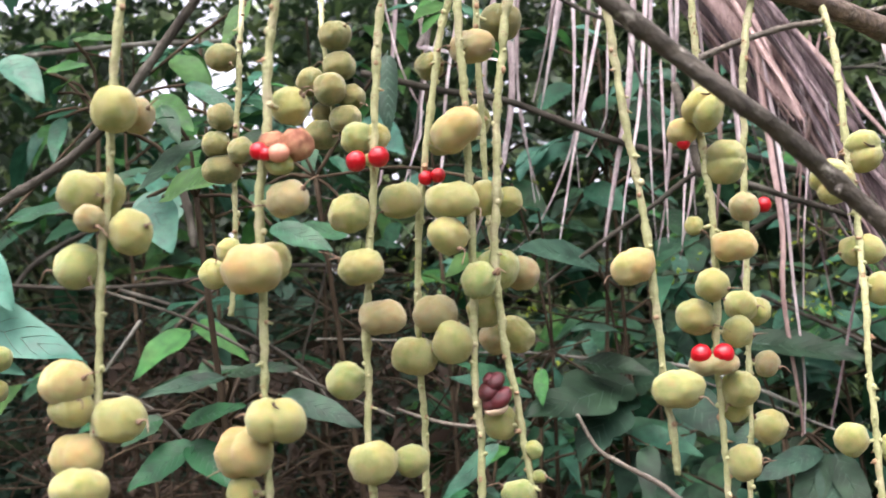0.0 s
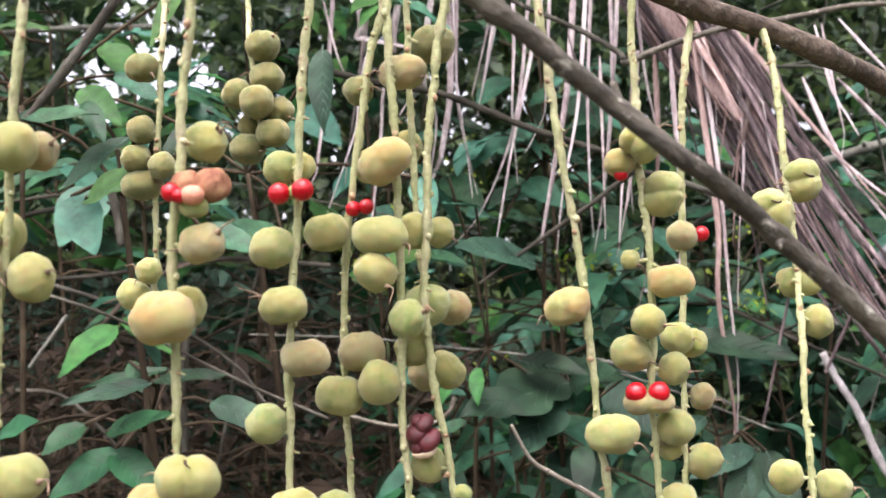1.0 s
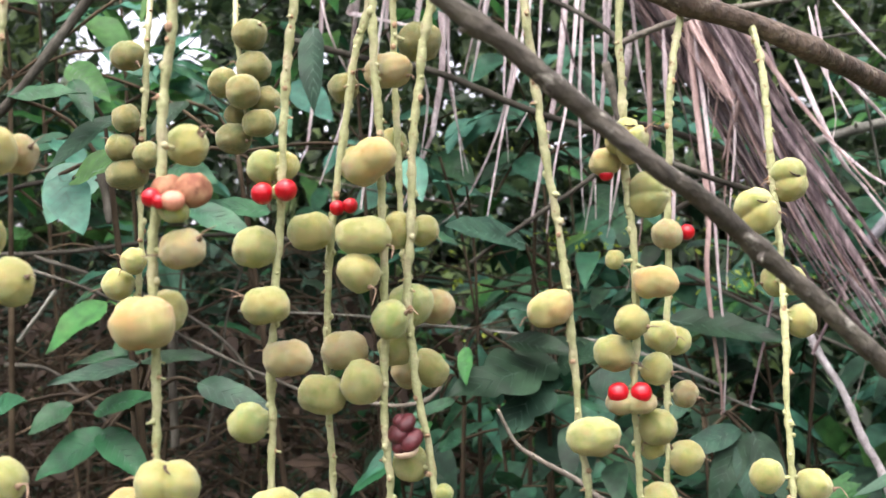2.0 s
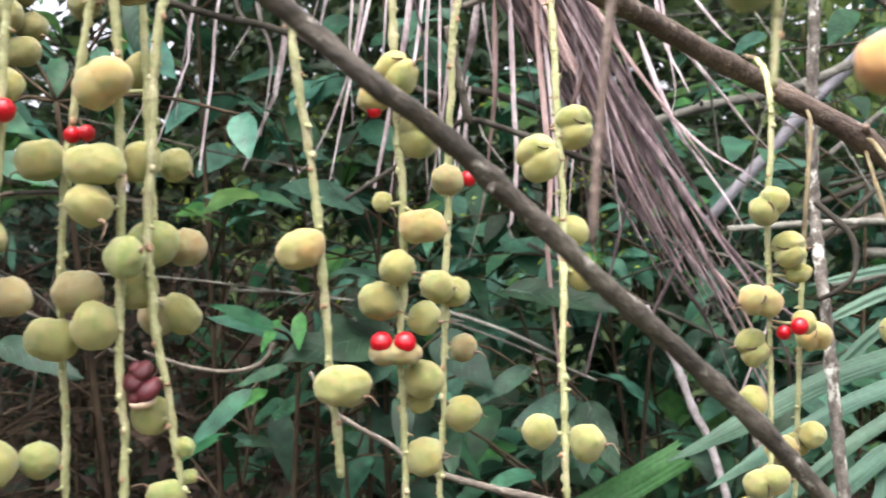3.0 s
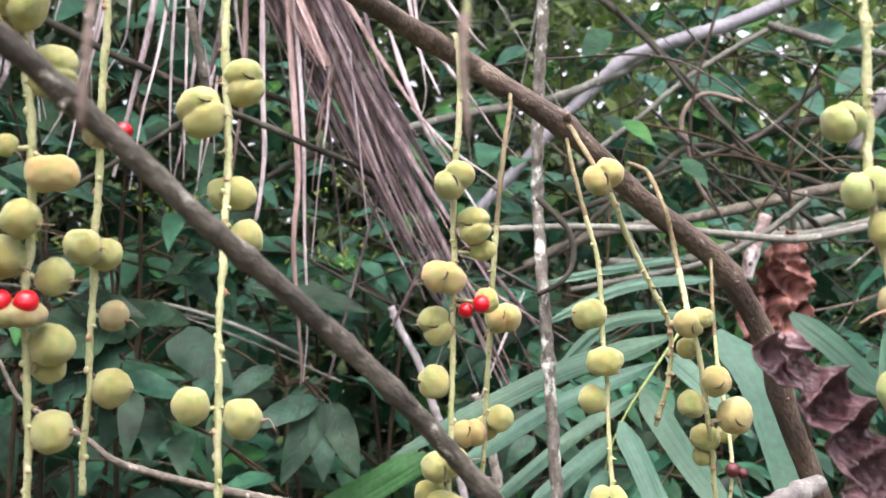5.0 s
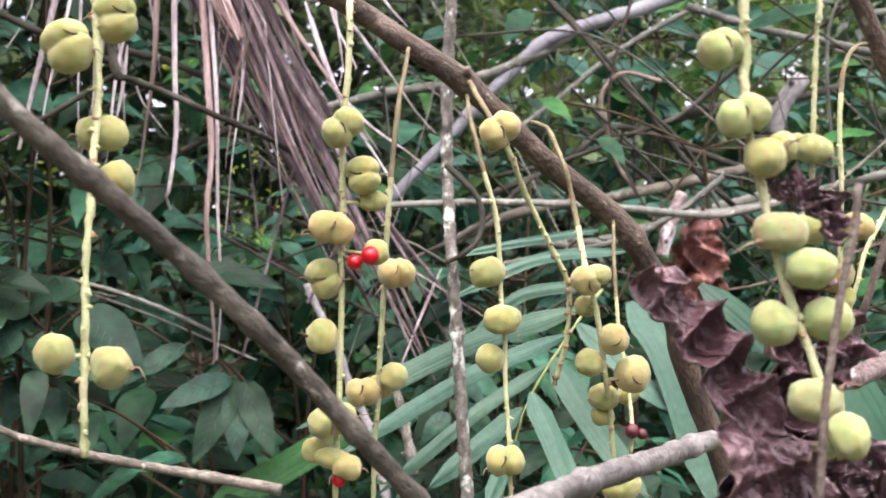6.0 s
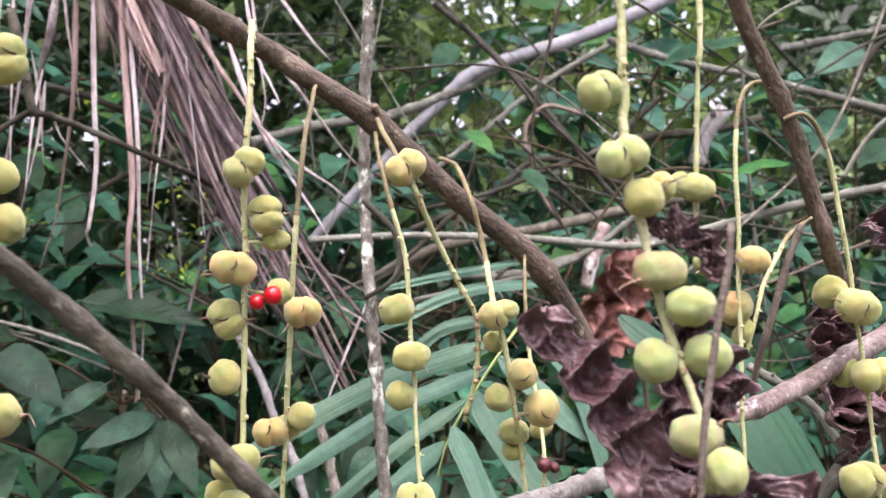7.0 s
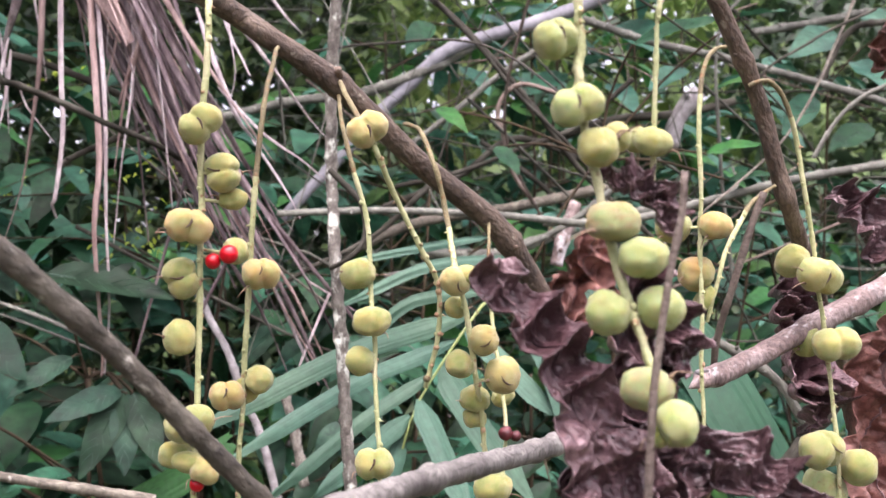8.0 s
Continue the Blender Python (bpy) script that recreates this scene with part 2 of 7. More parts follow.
M_straw_pink = material("dead_palm_pink", [(0.194, 0.123, 0.110), (0.317, 0.220, 0.198), (0.440, 0.326, 0.299)], 7, 0.6, 0.5, 9, (0.106, 0.062, 0.057), 40, 0.64, 0.3, translucent=0.12, stretch=(9, 9, 0.7))
M_straw_pale = material("dead_palm_pale", [(0.44, 0.36, 0.37), (0.70, 0.61, 0.62), (0.83, 0.77, 0.775)], 7, 0.6, 0.5, 9, (0.16, 0.11, 0.11), 40, 0.66, 0.3, translucent=0.15, stretch=(9, 9, 0.7))
# purple-brown mottling; darkest and palest tones also paint fold shadows and highlights
M_dead = material("withered_leaf", [(0.026, 0.011, 0.013), (0.082, 0.040, 0.044), (0.205, 0.126, 0.134)], 46, 0.40, 1.0, 7, (0.30, 0.22, 0.225), 120, 0.64, 0.35, spec=0.7)
M_rust = material("rusty_leaf", [(0.060, 0.021, 0.017), (0.155, 0.063, 0.049), (0.29, 0.145, 0.118)], 34, 0.5, 0.8, 9, (0.28, 0.17, 0.14), 90, 0.64, spread=0.3, translucent=0.1, spec=0.6)
LEAF = [
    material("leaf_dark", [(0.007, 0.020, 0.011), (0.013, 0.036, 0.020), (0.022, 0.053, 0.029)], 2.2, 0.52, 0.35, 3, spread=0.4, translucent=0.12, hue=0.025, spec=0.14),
    material("leaf_mid", [(0.011, 0.054, 0.028), (0.020, 0.081, 0.042), (0.034, 0.108, 0.054)], 2.2, 0.52, 0.35, 3, spread=0.35, translucent=0.2, hue=0.025, spec=0.2),
    material("leaf_bright", [(0.024, 0.098, 0.024), (0.040, 0.135, 0.034), (0.070, 0.175, 0.046)], 2.2, 0.55, 0.35, 3, spread=0.3, translucent=0.35, hue=0.02, spec=0.2),
    material("leaf_pale", [(0.025, 0.104, 0.070), (0.045, 0.145, 0.097), (0.068, 0.179, 0.118)], 2.2, 0.5, 0.35, 3, spread=0.25, translucent=0.25, hue=0.012, spec=0.25),
    material("leaf_deep", [(0.004, 0.040, 0.014), (0.009, 0.060, 0.022), (0.016, 0.080, 0.030)], 2.2, 0.5, 0.3, 3, spread=0.3, translucent=0.2, hue=0.012, spec=0.2),
]
M_palm = material("palm_green", [(0.028, 0.078, 0.050), (0.044, 0.104, 0.067), (0.070, 0.138, 0.089)], 6, 0.6, 0.1, 20, (0.16, 0.15, 0.08), 14, 0.68, spread=0.15, spec=0.3, translucent=0.22, hue=0.012)
M_palm_fresh = material("palm_fresh_green", [(0.016, 0.075, 0.020), (0.028, 0.108, 0.028), (0.045, 0.145, 0.038)], 6, 0.5, 0.1, 20, spread=0.2, spec=0.35, translucent=0.25)
M_palm_dark = material("palm_dark_green", [(0.012, 0.050, 0.028), (0.020, 0.072, 0.038), (0.034, 0.098, 0.052)], 6, 0.55, 0.1, 20, spread=0.15, spec=0.3, translucent=0.2)
# wide tone range: shaded gaps and lit patches are put into the colour
M_far = material("far_leaves", [(0.010, 0.024, 0.013), (0.048, 0.100, 0.047), (0.26, 0.38, 0.13)], 1.3, 0.5, 0.1, 8, spread=0.35, translucent=0.25)
# very bright leaf colour that stands in for flecks of sunlight
M_sunfleck = material("young_leaves", [(0.20, 0.34, 0.03), (0.34, 0.48, 0.05), (0.48, 0.58, 0.10)], 6, 0.5, 0.1, 4, spread=0.3, translucent=0.5)
# sunlight on far leaves is put into this bright, translucent colour
M_sunlight_tint = material("sunlight_tinted_leaves", [(0.05, 0.12, 0.03), (0.13, 0.22, 0.055), (0.27, 0.36, 0.12)], 0.8, 0.5, 0.1, 8, spread=0.35, translucent=0.4)
M_litter = material("leaf_litter", [(0.016, 0.010, 0.006), (0.044, 0.028, 0.017), (0.085, 0.057, 0.036)], 3, 0.9, 0.8, 14, spread=0.3)


# ---- mesh helpers ----
def smooth(me):
    me.polygons.foreach_set("use_smooth", [True] * len(me.polygons))
    return me


def mesh(name, verts, faces, materials, indices=None):
    me = bpy.data.meshes.new(name)
    me.from_pydata(verts, [], faces)
    for m in materials:
        me.materials.append(m)
    if indices is not None:
        me.polygons.foreach_set("material_index", indices)
    me.validate()
    return smooth(me)


def child(name, me, parent, label=""):
    ob = new(name, me)
    ob.parent = parent
    if label:
        ob["label"] = label
    return ob


def grown(ob, sides, path):
    """Coordinates that run round and along a stem, for its bark."""
    run, runs = 0.0, []
    for a, b in zip(path[:1] + path, path):
        run += (b - a).length
        runs.append(run)
    at = ob.data.attributes.new("grown", "FLOAT_VECTOR", "POINT")
    values = []
    for i, v in enumerate(ob.data.vertices):
        k = min(i // sides, len(path) - 1)
        d = v.co - path[k]
        values += [d.x + 0.3 * d.y, d.y + 0.3 * d.z, runs[k]]
    at.data.foreach_set("vector", values)
    return ob


def spline(points, step):
    """Points on a smooth curve through the given ones, about step metres apart."""
    p = [Vector(q) for q in points]
    p = [2 * p[0] - p[1]] + p + [2 * p[-1] - p[-2]]
    out = []
    for a, b, c, d in zip(p, p[1:], p[2:], p[3:]):
        count = max(2, int((c - b).length / step))
        for k in range(count):
            t = k / count
            out.append(0.5 * (2 * b + (c - a) * t + (2 * a - 5 * b + 4 * c - d) * t * t + (3 * b - a - 3 * c + d) * t ** 3))
    return out + [p[-2]]


def tube(path, radius, sides=8, rough=0.0, seed=0.0, scale=60.0):
    """Vertices and faces of a closed tube; radius is a function of 0..1."""
    verts, faces = [], []
    up = Vector((0.13, 0.97, 0.2))
    count = len(path)
    for i, p in enumerate(path):
        along = (path[min(i + 1, count - 1)] - path[max(i - 1, 0)]).normalized()
        side = along.cross(up)
        side = side.normalized() if side.length > 1e-4 else Vector((1, 0, 0))
        other = side.cross(along).normalized()
        r = radius(i / (count - 1))
        for k in range(sides):
            a = 2 * math.pi * k / sides
            way = math.cos(a) * side + math.sin(a) * other
            f = 1 + rough * noise.noise((p + way * r) * scale + Vector((seed, 0, 0)))
            verts.append(p + way * r * f)
    for i in range(count - 1):
        for k in range(sides):
            a, b = i * sides + k, i * sides + (k + 1) % sides
            faces.append((a, b, b + sides, a + sides))
    faces.append(tuple(range(sides))[::-1])
    faces.append(tuple(range((count - 1) * sides, count * sides)))
    return verts, faces


def join(parts):
    verts, faces, index = [], [], []
    for v, f, m in parts:
        o = len(verts)
        verts += v
        faces += [tuple(i + o for i in q) for q in f]
        index += [m] * len(f)
    return verts, faces, index


def ball(centre, r, rings=5, sides=7, squash=(1, 1, 1)):
    verts = [centre + Vector((0, 0, r * squash[2]))]
    for i in range(1, rings):
        th = math.pi * i / rings
        for k in range(sides):
            a = 2 * math.pi * k / sides
            verts.append(centre + Vector((r * squash[0] * math.sin(th) * math.cos(a), r * squash[1] * math.sin(th) * math.sin(a), r * squash[2] * math.cos(th))))
    verts.append(centre - Vector((0, 0, r * squash[2])))
    faces = [(0, 1 + k, 1 + (k + 1) % sides) for k in range(sides)]
    for i in range(rings - 2):
        for k in range(sides):
            a, b = 1 + i * sides + k, 1 + i * sides + (k + 1) % sides
            faces.append((a, a + sides, b + sides, b))
    last, base = len(verts) - 1, 1 + (rings - 2) * sides
    faces += [(base + k, last, base + (k + 1) % sides) for k in range(sides)]
    return verts, faces


# ---- fruits ----
def fruit_mesh(name, c, seed, groove, mat):
    """A two-lobed fruit: the lobes lie c apart along x; extents are 1 on every axis."""
    bm = bmesh.new()
    bmesh.ops.create_icosphere(bm, subdivisions=4, radius=1)
    big = 1 - c
    for v in bm.verts:
        d = v.co.normalized()
        r = c * abs(d.x) + math.sqrt(max(big * big - c * c * (1 - d.x * d.x), 1e-6))
        r *= 1 - groove * math.exp(-(d.x / 0.05) ** 2)
        r *= 1 - 0.10 * math.exp(-((1 - abs(d.z)) / 0.05)) * 0.6
        r *= 1 + 0.12 * noise.noise(d * 1.3 + Vector((seed, 0, 0))) + 0.05 * noise.noise(d * 3.2 + Vector((0, seed, 0))) + 0.014 * noise.noise(d * 8 + Vector((0, 0, seed)))
        v.co = d * r
    hi = [max(abs(v.co[k]) for v in bm.verts) for k in range(3)]
    for v in bm.verts:
        v.co = Vector((v.co.x / hi[0], v.co.y / hi[1], v.co.z / hi[2]))
    me = bpy.data.meshes.new(name)
    bm.to_mesh(me)
    bm.free()
    me.materials.append(mat)
    return smooth(me)


FRUIT_MESH = {}
for tint in FRUIT:
    FRUIT_MESH[tint] = [[fruit_mesh("fruit", c, s * 7.3 + 3 * k, g, FRUIT[tint]) for s in range(3)]
                        for k, (c, g) in enumerate([(0.05, 0.012), (0.13, 0.04), (0.30, 0.07)])]
ROTTEN_MESH = fruit_mesh("husk", 0.04, 5.0, 0.02, M_rotten)
bm = bmesh.new()
bmesh.ops.create_icosphere(bm, subdivisions=3, radius=1)
for v in bm.verts:
    v.co *= 1 + 0.06 * noise.noise(v.co * 1.7) + 0.02 * noise.noise(v.co * 5)
SEED_MESH = bpy.data.meshes.new("seed")
bm.to_mesh(SEED_MESH)
bm.free()
smooth(SEED_MESH)
POD_MESH = SEED_MESH.copy()
FLESH_MESH = SEED_MESH.copy()
FLESH_MESH.materials.append(M_flesh)
SEED_MESH.materials.append(M_seed)
POD_MESH.materials.append(M_pod)


def cup_mesh(mat_out, mat_in):
    """An opened husk: a bowl with a thick pale rim, two-lobed."""
    verts, faces, idx = [], [], []
    sides, rings = 28, 8
    for layer, k in ((0, 1.0), (1, 0.86)):
        for i in range(rings + 1):
            th = math.pi * (0.5 + 0.5 * i / rings) - 0.25 * (1 - i / rings)
            for j in range(sides):
                a = 2 * math.pi * j / sides
                f = k * (1 - 0.13 * math.exp(-(math.cos(a) / 0.2) ** 2))
                verts.append(Vector((math.sin(th) * math.cos(a) * f, math.sin(th) * math.sin(a) * f, math.cos(th) * k + 0.06 * noise.noise(Vector((a, th, layer))))))
    n = sides * (rings + 1)
    for layer in (0, 1):
        for i in range(rings):
            for j in range(sides):
                a, b = layer * n + i * sides + j, layer * n + i * sides + (j + 1) % sides
                q = (a, b, b + sides, a + sides)
                faces.append(q if layer else q[::-1])
                idx.append(layer)
    for j in range(sides):
        faces.append((j, (j + 1) % sides, n + (j + 1) % sides, n + j))
        idx.append(1)
    return mesh("husk", verts, faces, [mat_out, mat_in], idx)


CUP_MESH = cup_mesh(M_husk, M_husk)


def thread_mesh(length, seed):
    r = random.Random(seed)
    path = spline([(0, 0, 0), (length * 0.4, r.uniform(-.1, .1) * length, r.uniform(-.05, .2) * length), (length, r.uniform(-.3, .3) * length, r.uniform(-.4, .3) * length)], length / 6)
    v, f = tube(path, lambda t: 0.00045 * (1 - 0.55 * t) + 0.0012 * max(0, 1 - t / 0.12), 6, 0.3, seed, 900.0)
    return mesh("style", v, f, [M_thread])


THREADS = [thread_mesh(0.005 + 0.002 * (s % 4), s) for s in range(6)]
v, f = tube(spline([(-1.0, -0.16, 0.28), (-0.5, -0.03, 0.0), (0.0, 0.01, -0.1), (0.5, -0.03, -0.02), (1.0, -0.17, 0.2)], 0.12), lambda t: 0.035 + 0.11 * math.sin(math.pi * t) ** 1.5, 7, 0.5, 1, 4.0)
SLIT_MESH = mesh("slit", v, f, [M_slit])


def hook_mesh(seed):
    """The dark hooked style in the furrow between two lobes, in units of the fruit's half size."""
    r = random.Random(seed)
    a, side = r.uniform(0.2, 0.9), r.choice((-1, 1))
    pts = []
    for k, h in enumerate((0.80, 0.88, 0.92, 0.98, 1.12)):
        b = a - 0.17 * k
        pts.append(Vector((side * (0.0, 0.01, 0.03, 0.10, 0.22)[k], -h * math.cos(b), h * math.sin(b))))
    v, f = tube(spline(pts, 0.06), lambda t: 0.065 * (1 - 0.6 * t), 6, 0.4, seed, 9.0)
    return mesh("style", v, f, [M_slit])


HOOKS = [hook_mesh(s) for s in range(5)]
strand_count = 0


def fruit_strand(label, points, radius, fruits, opened=(), dry=0.0, spent=2.0):
    """A hanging stalk with its fruits; dry is the share of the stalk, from its top, that is brown and thin. fruits: x, y, z, half width, half height, tilt, tint."""
    global strand_count
    strand_count += 1
    rnd = random.Random(strand_count)
    path = spline(points, 0.003)
    thing = new("fruit_strand")
    tagged(thing, label, "fruit stalk", "hanging fruit stalks")
    base = path[0].copy()
    thing.location = base
    local = [p - base for p in path]
    for k, p in enumerate(local):
        w = 0.0012 * min(1, k / 6)
        p += Vector((noise.noise(path[k] * 30 + Vector((strand_count, 0, 0))), noise.noise(path[k] * 30 + Vector((0, strand_count, 0))), 0)) * w
    shape = lambda t: radius * (0.80 - 0.16 * t) * (1 if t >= dry else 0.72 + 0.28 * t / dry)
    v, f = tube(local, shape, 9, 0.3 if dry else 0.62, strand_count, 210.0)
    old = int(dry * (len(local) - 1)) * 9
    parts = [(v, f[:old], 2), (v, f[old:], 0)] if dry else [(v, f, 0)]
    step = 2
    while step < len(local) - 2:
        a = rnd.uniform(0, 6.28)
        out = Vector((math.cos(a), math.sin(a), 0))
        young = step / len(local) > dry
        c = local[step] + out * radius * (0.62 if young else 0.5)
        if not young:
            step += rnd.randint(3, 6)
            continue
        parts.append((*ball(c, radius * rnd.uniform(0.35, 0.68), 5, 7, (1, 1, rnd.uniform(0.6, 1.5))), rnd.choice((0, 0, 1))))
        if rnd.random() < 0.4:
            tip = c + out * radius * rnd.uniform(0.6, 1.3) - Vector((0, 0, radius * 0.3))
            parts.append((*tube([c, (c + tip) / 2, tip], lambda t: radius * 0.28 * (1 - 0.4 * t), 5), rnd.choice((0, 1))))
        if step / len(local) > spent:
            parts.append((*ball(local[step] - out * radius * 0.5, radius * rnd.uniform(0.6, 1.1), 5, 7, (1, 1, rnd.uniform(0.6, 1.2))), rnd.choice((1, 1, 2))))
        step += rnd.randint(2, 4)
    v, f, idx = join(parts)
    child("stem", mesh("stem", v, f, [M_stalk, M_node, M_stalk_dry], idx), thing, "pale green knobbly stalk")

    def nearest(p):
        return min(local, key=lambda q: (q - p).length_squared + 4 * max(0, p.z - q.z) ** 2 * 0)

    def stalklet(p):
        """The short pedicel that ties a fruit to the stalk."""
        q = nearest(p)
        if (p - q).length > 0.05:
            return
        v, f = tube([q, q.lerp(p, 0.5) + Vector((0, 0, -0.001)), p], lambda t: radius * 0.42, 6)
        child("pedicel", mesh("pedicel", v, f, [M_stalk]), thing)

    for x, y, z, a, b, tilt, tint in fruits:
        p = Vector((x, y, z)) - base
        kind = 2 if tint.isupper() else 0 if a / b < 1.1 else 1
        tint = tint.lower()
        body = child("fruit", FRUIT_MESH[tint][kind][rnd.randrange(3)], thing)
        turn = pose(0, 0, 0, rnd.uniform(-25, 25), tilt + (rnd.uniform(0, 180) if kind == 0 else 0), rnd.uniform(-18, 18) if kind else rnd.uniform(0, 360))
        body.matrix_basis = Matrix.Translation(p) @ turn @ Matrix.Diagonal((a, b, b, 1))
        stalklet(p)
        if kind == 2 and rnd.random() < 0.75:
            child("style", HOOKS[rnd.randrange(5)], body, "dark hooked style in the furrow")
        for _ in range(rnd.choice((0, 0, 1, 1, 2)) if kind == 2 else rnd.choice((0, 1, 1, 1, 2))):
            ang = rnd.uniform(-0.9, 0.9) + (math.pi if rnd.random() < 0.5 else 0)
            way = Vector((math.cos(ang), -0.3, math.sin(ang) * 0.9 - 0.25)).normalized()
            th = child("style", THREADS[rnd.randrange(6)], body, "dry thread-like style")
            rot = way.to_track_quat("X", "Z").to_matrix().to_4x4()
            th.matrix_basis = (body.matrix_basis.inverted() @ Matrix.Translation(p + Vector((way.x * a, way.y * b, way.z * b)) * 0.93) @ rot)
        if tint == "c":
            cut = child("slit", SLIT_MESH, body, "dark split in the rind")
            way = Vector((rnd.uniform(-0.4, 0.4), -1, rnd.uniform(-0.5, 0.3))).normalized()
            rot = way.to_track_quat("Y", "Z").to_matrix().to_4x4() @ pose(0, 0, 0, 0, rnd.choice((-1, 1)) * rnd.uniform(25, 95), 0)
            cut.matrix_basis = (body.matrix_basis.inverted() @ Matrix.Translation(p + Vector((way.x * a, way.y * b, way.z * b)) * 0.985)
                                @ rot @ Matrix.Diagonal((b * 0.42, b * 0.42, b * 0.42, 1)))
    for x, y, z, a, b, tilt, kind in opened:
        p = Vector((x, y, z)) - base
        open_fruit(thing, p, a, b, kind)
        stalklet(p)


def bead(parent, p, r, me=None, squash=1.0, label="glossy red seed"):
    ob = child("seed", me or SEED_MESH, parent, label)
    ob.matrix_basis = parent.matrix_basis.inverted() @ Matrix.Translation(p) @ Matrix.Diagonal((r * squash, r, r, 1)) if parent.type == "MESH" else Matrix.Translation(p) @ Matrix.Diagonal((r * squash, r, r, 1))
    return ob


def open_fruit(thing, p, a, b, kind):
    if kind == "cup":
        husk = child("husk", FRUIT_MESH["b"][2][0], thing, "pale husk split open at the top")
        husk.matrix_basis = Matrix.Translation(p - Vector((0, 0, b * 0.15))) @ pose(0, 0, 0, 8, 0, 0) @ Matrix.Diagonal((a, a * 0.72, b * 0.85, 1))
        for s in (-1, 1):
            bead(husk, p + Vector((s * a * 0.43, -a * 0.34, b * 0.42)), a * 0.41)
    elif kind == "split":
        for side, k in ((-0.42, 0.78), (0.5, 0.85)):
            husk = child("husk", ROTTEN_MESH, thing, "reddish brown split husk")
            husk.matrix_basis = Matrix.Translation(p + Vector((side * a, 0.004, b * 0.38))) @ pose(0, 0, 0, 0, 14 * side, 0) @ Matrix.Diagonal((a * 0.66, a * 0.7, b * k, 1))
        bead(husk, p + Vector((-a * 0.62, -a * 0.5, -b * 0.02)), b * 0.44)
        bead(husk, p + Vector((-a * 0.30, -a * 0.55, -b * 0.22)), b * 0.34)
        bead(husk, p + Vector((a * 0.16, -a * 0.45, -b * 0.20)), b * 0.46, FLESH_MESH, 1.25, label="pinkish flesh of the husk")
        low = child("husk", FRUIT_MESH["g"][0][0], thing, "pale green lower husk")
        low.matrix_basis = Matrix.Translation(p + Vector((0, 0, -b * 0.6))) @ Matrix.Diagonal((a * 0.6, b * 0.6, b * 0.55, 1))
    elif kind == "seeds":
        core = child("husk", FRUIT_MESH["y"][0][1], thing, "small pale core between seeds")
        core.matrix_basis = Matrix.Translation(p) @ Matrix.Diagonal((b * 0.5, b * 0.5, b * 0.6, 1))
        for s in (-1, 1):
            bead(core, p + Vector((s * a * 0.52, -b * 0.4, s * b * 0.1)), b * 0.95)
    elif kind == "twin":
        for s, k in ((-1, 0.85), (1, 1.0)):
            bead(thing, p + Vector((s * a * 0.45, -0.002 * s, s * b * 0.35)), b * k)
    elif kind == "seed":
        bead(thing, p, b)
    elif kind == "podseed":
        for s, k in ((-1, 1.0), (1, 0.75)):
            bead(thing, p + Vector((s * a * 0.42, 0, -s * b * 0.2)), b * k, POD_MESH, label="dark red withered seed")
    elif kind == "half":
        body = child("fruit", FRUIT_MESH["o"][0][1], thing)
        body.matrix_basis = Matrix.Translation(p) @ Matrix.Diagonal((a, b, b * 0.9, 1))
        bead(body, p + Vector((a * 0.1, -b * 0.2, -b * 0.75)), b * 0.45)
    elif kind == "pod":
        husk = child("husk", CUP_MESH, thing, "open pale husk")
        husk.matrix_basis = Matrix.Translation(p - Vector((0, 0, b * 0.85))) @ pose(0, 0, 0, 16, -8, 0) @ Matrix.Diagonal((a * 0.85, a * 0.8, b * 0.35, 1))
        for s, h, k in ((-0.32, 0.12, 0.72), (0.38, -0.28, 0.74), (0.12, 0.55, 0.62), (-0.28, -0.5, 0.6), (-0.35, 0.72, 0.4)):
            bead(husk, p + Vector((s * a, -0.25 * a * (1 + h), h * b)), a * k, POD_MESH, 0.8 + 0.4 * k, label="dark red seed")


# ---- branches ----
branch_count = 0


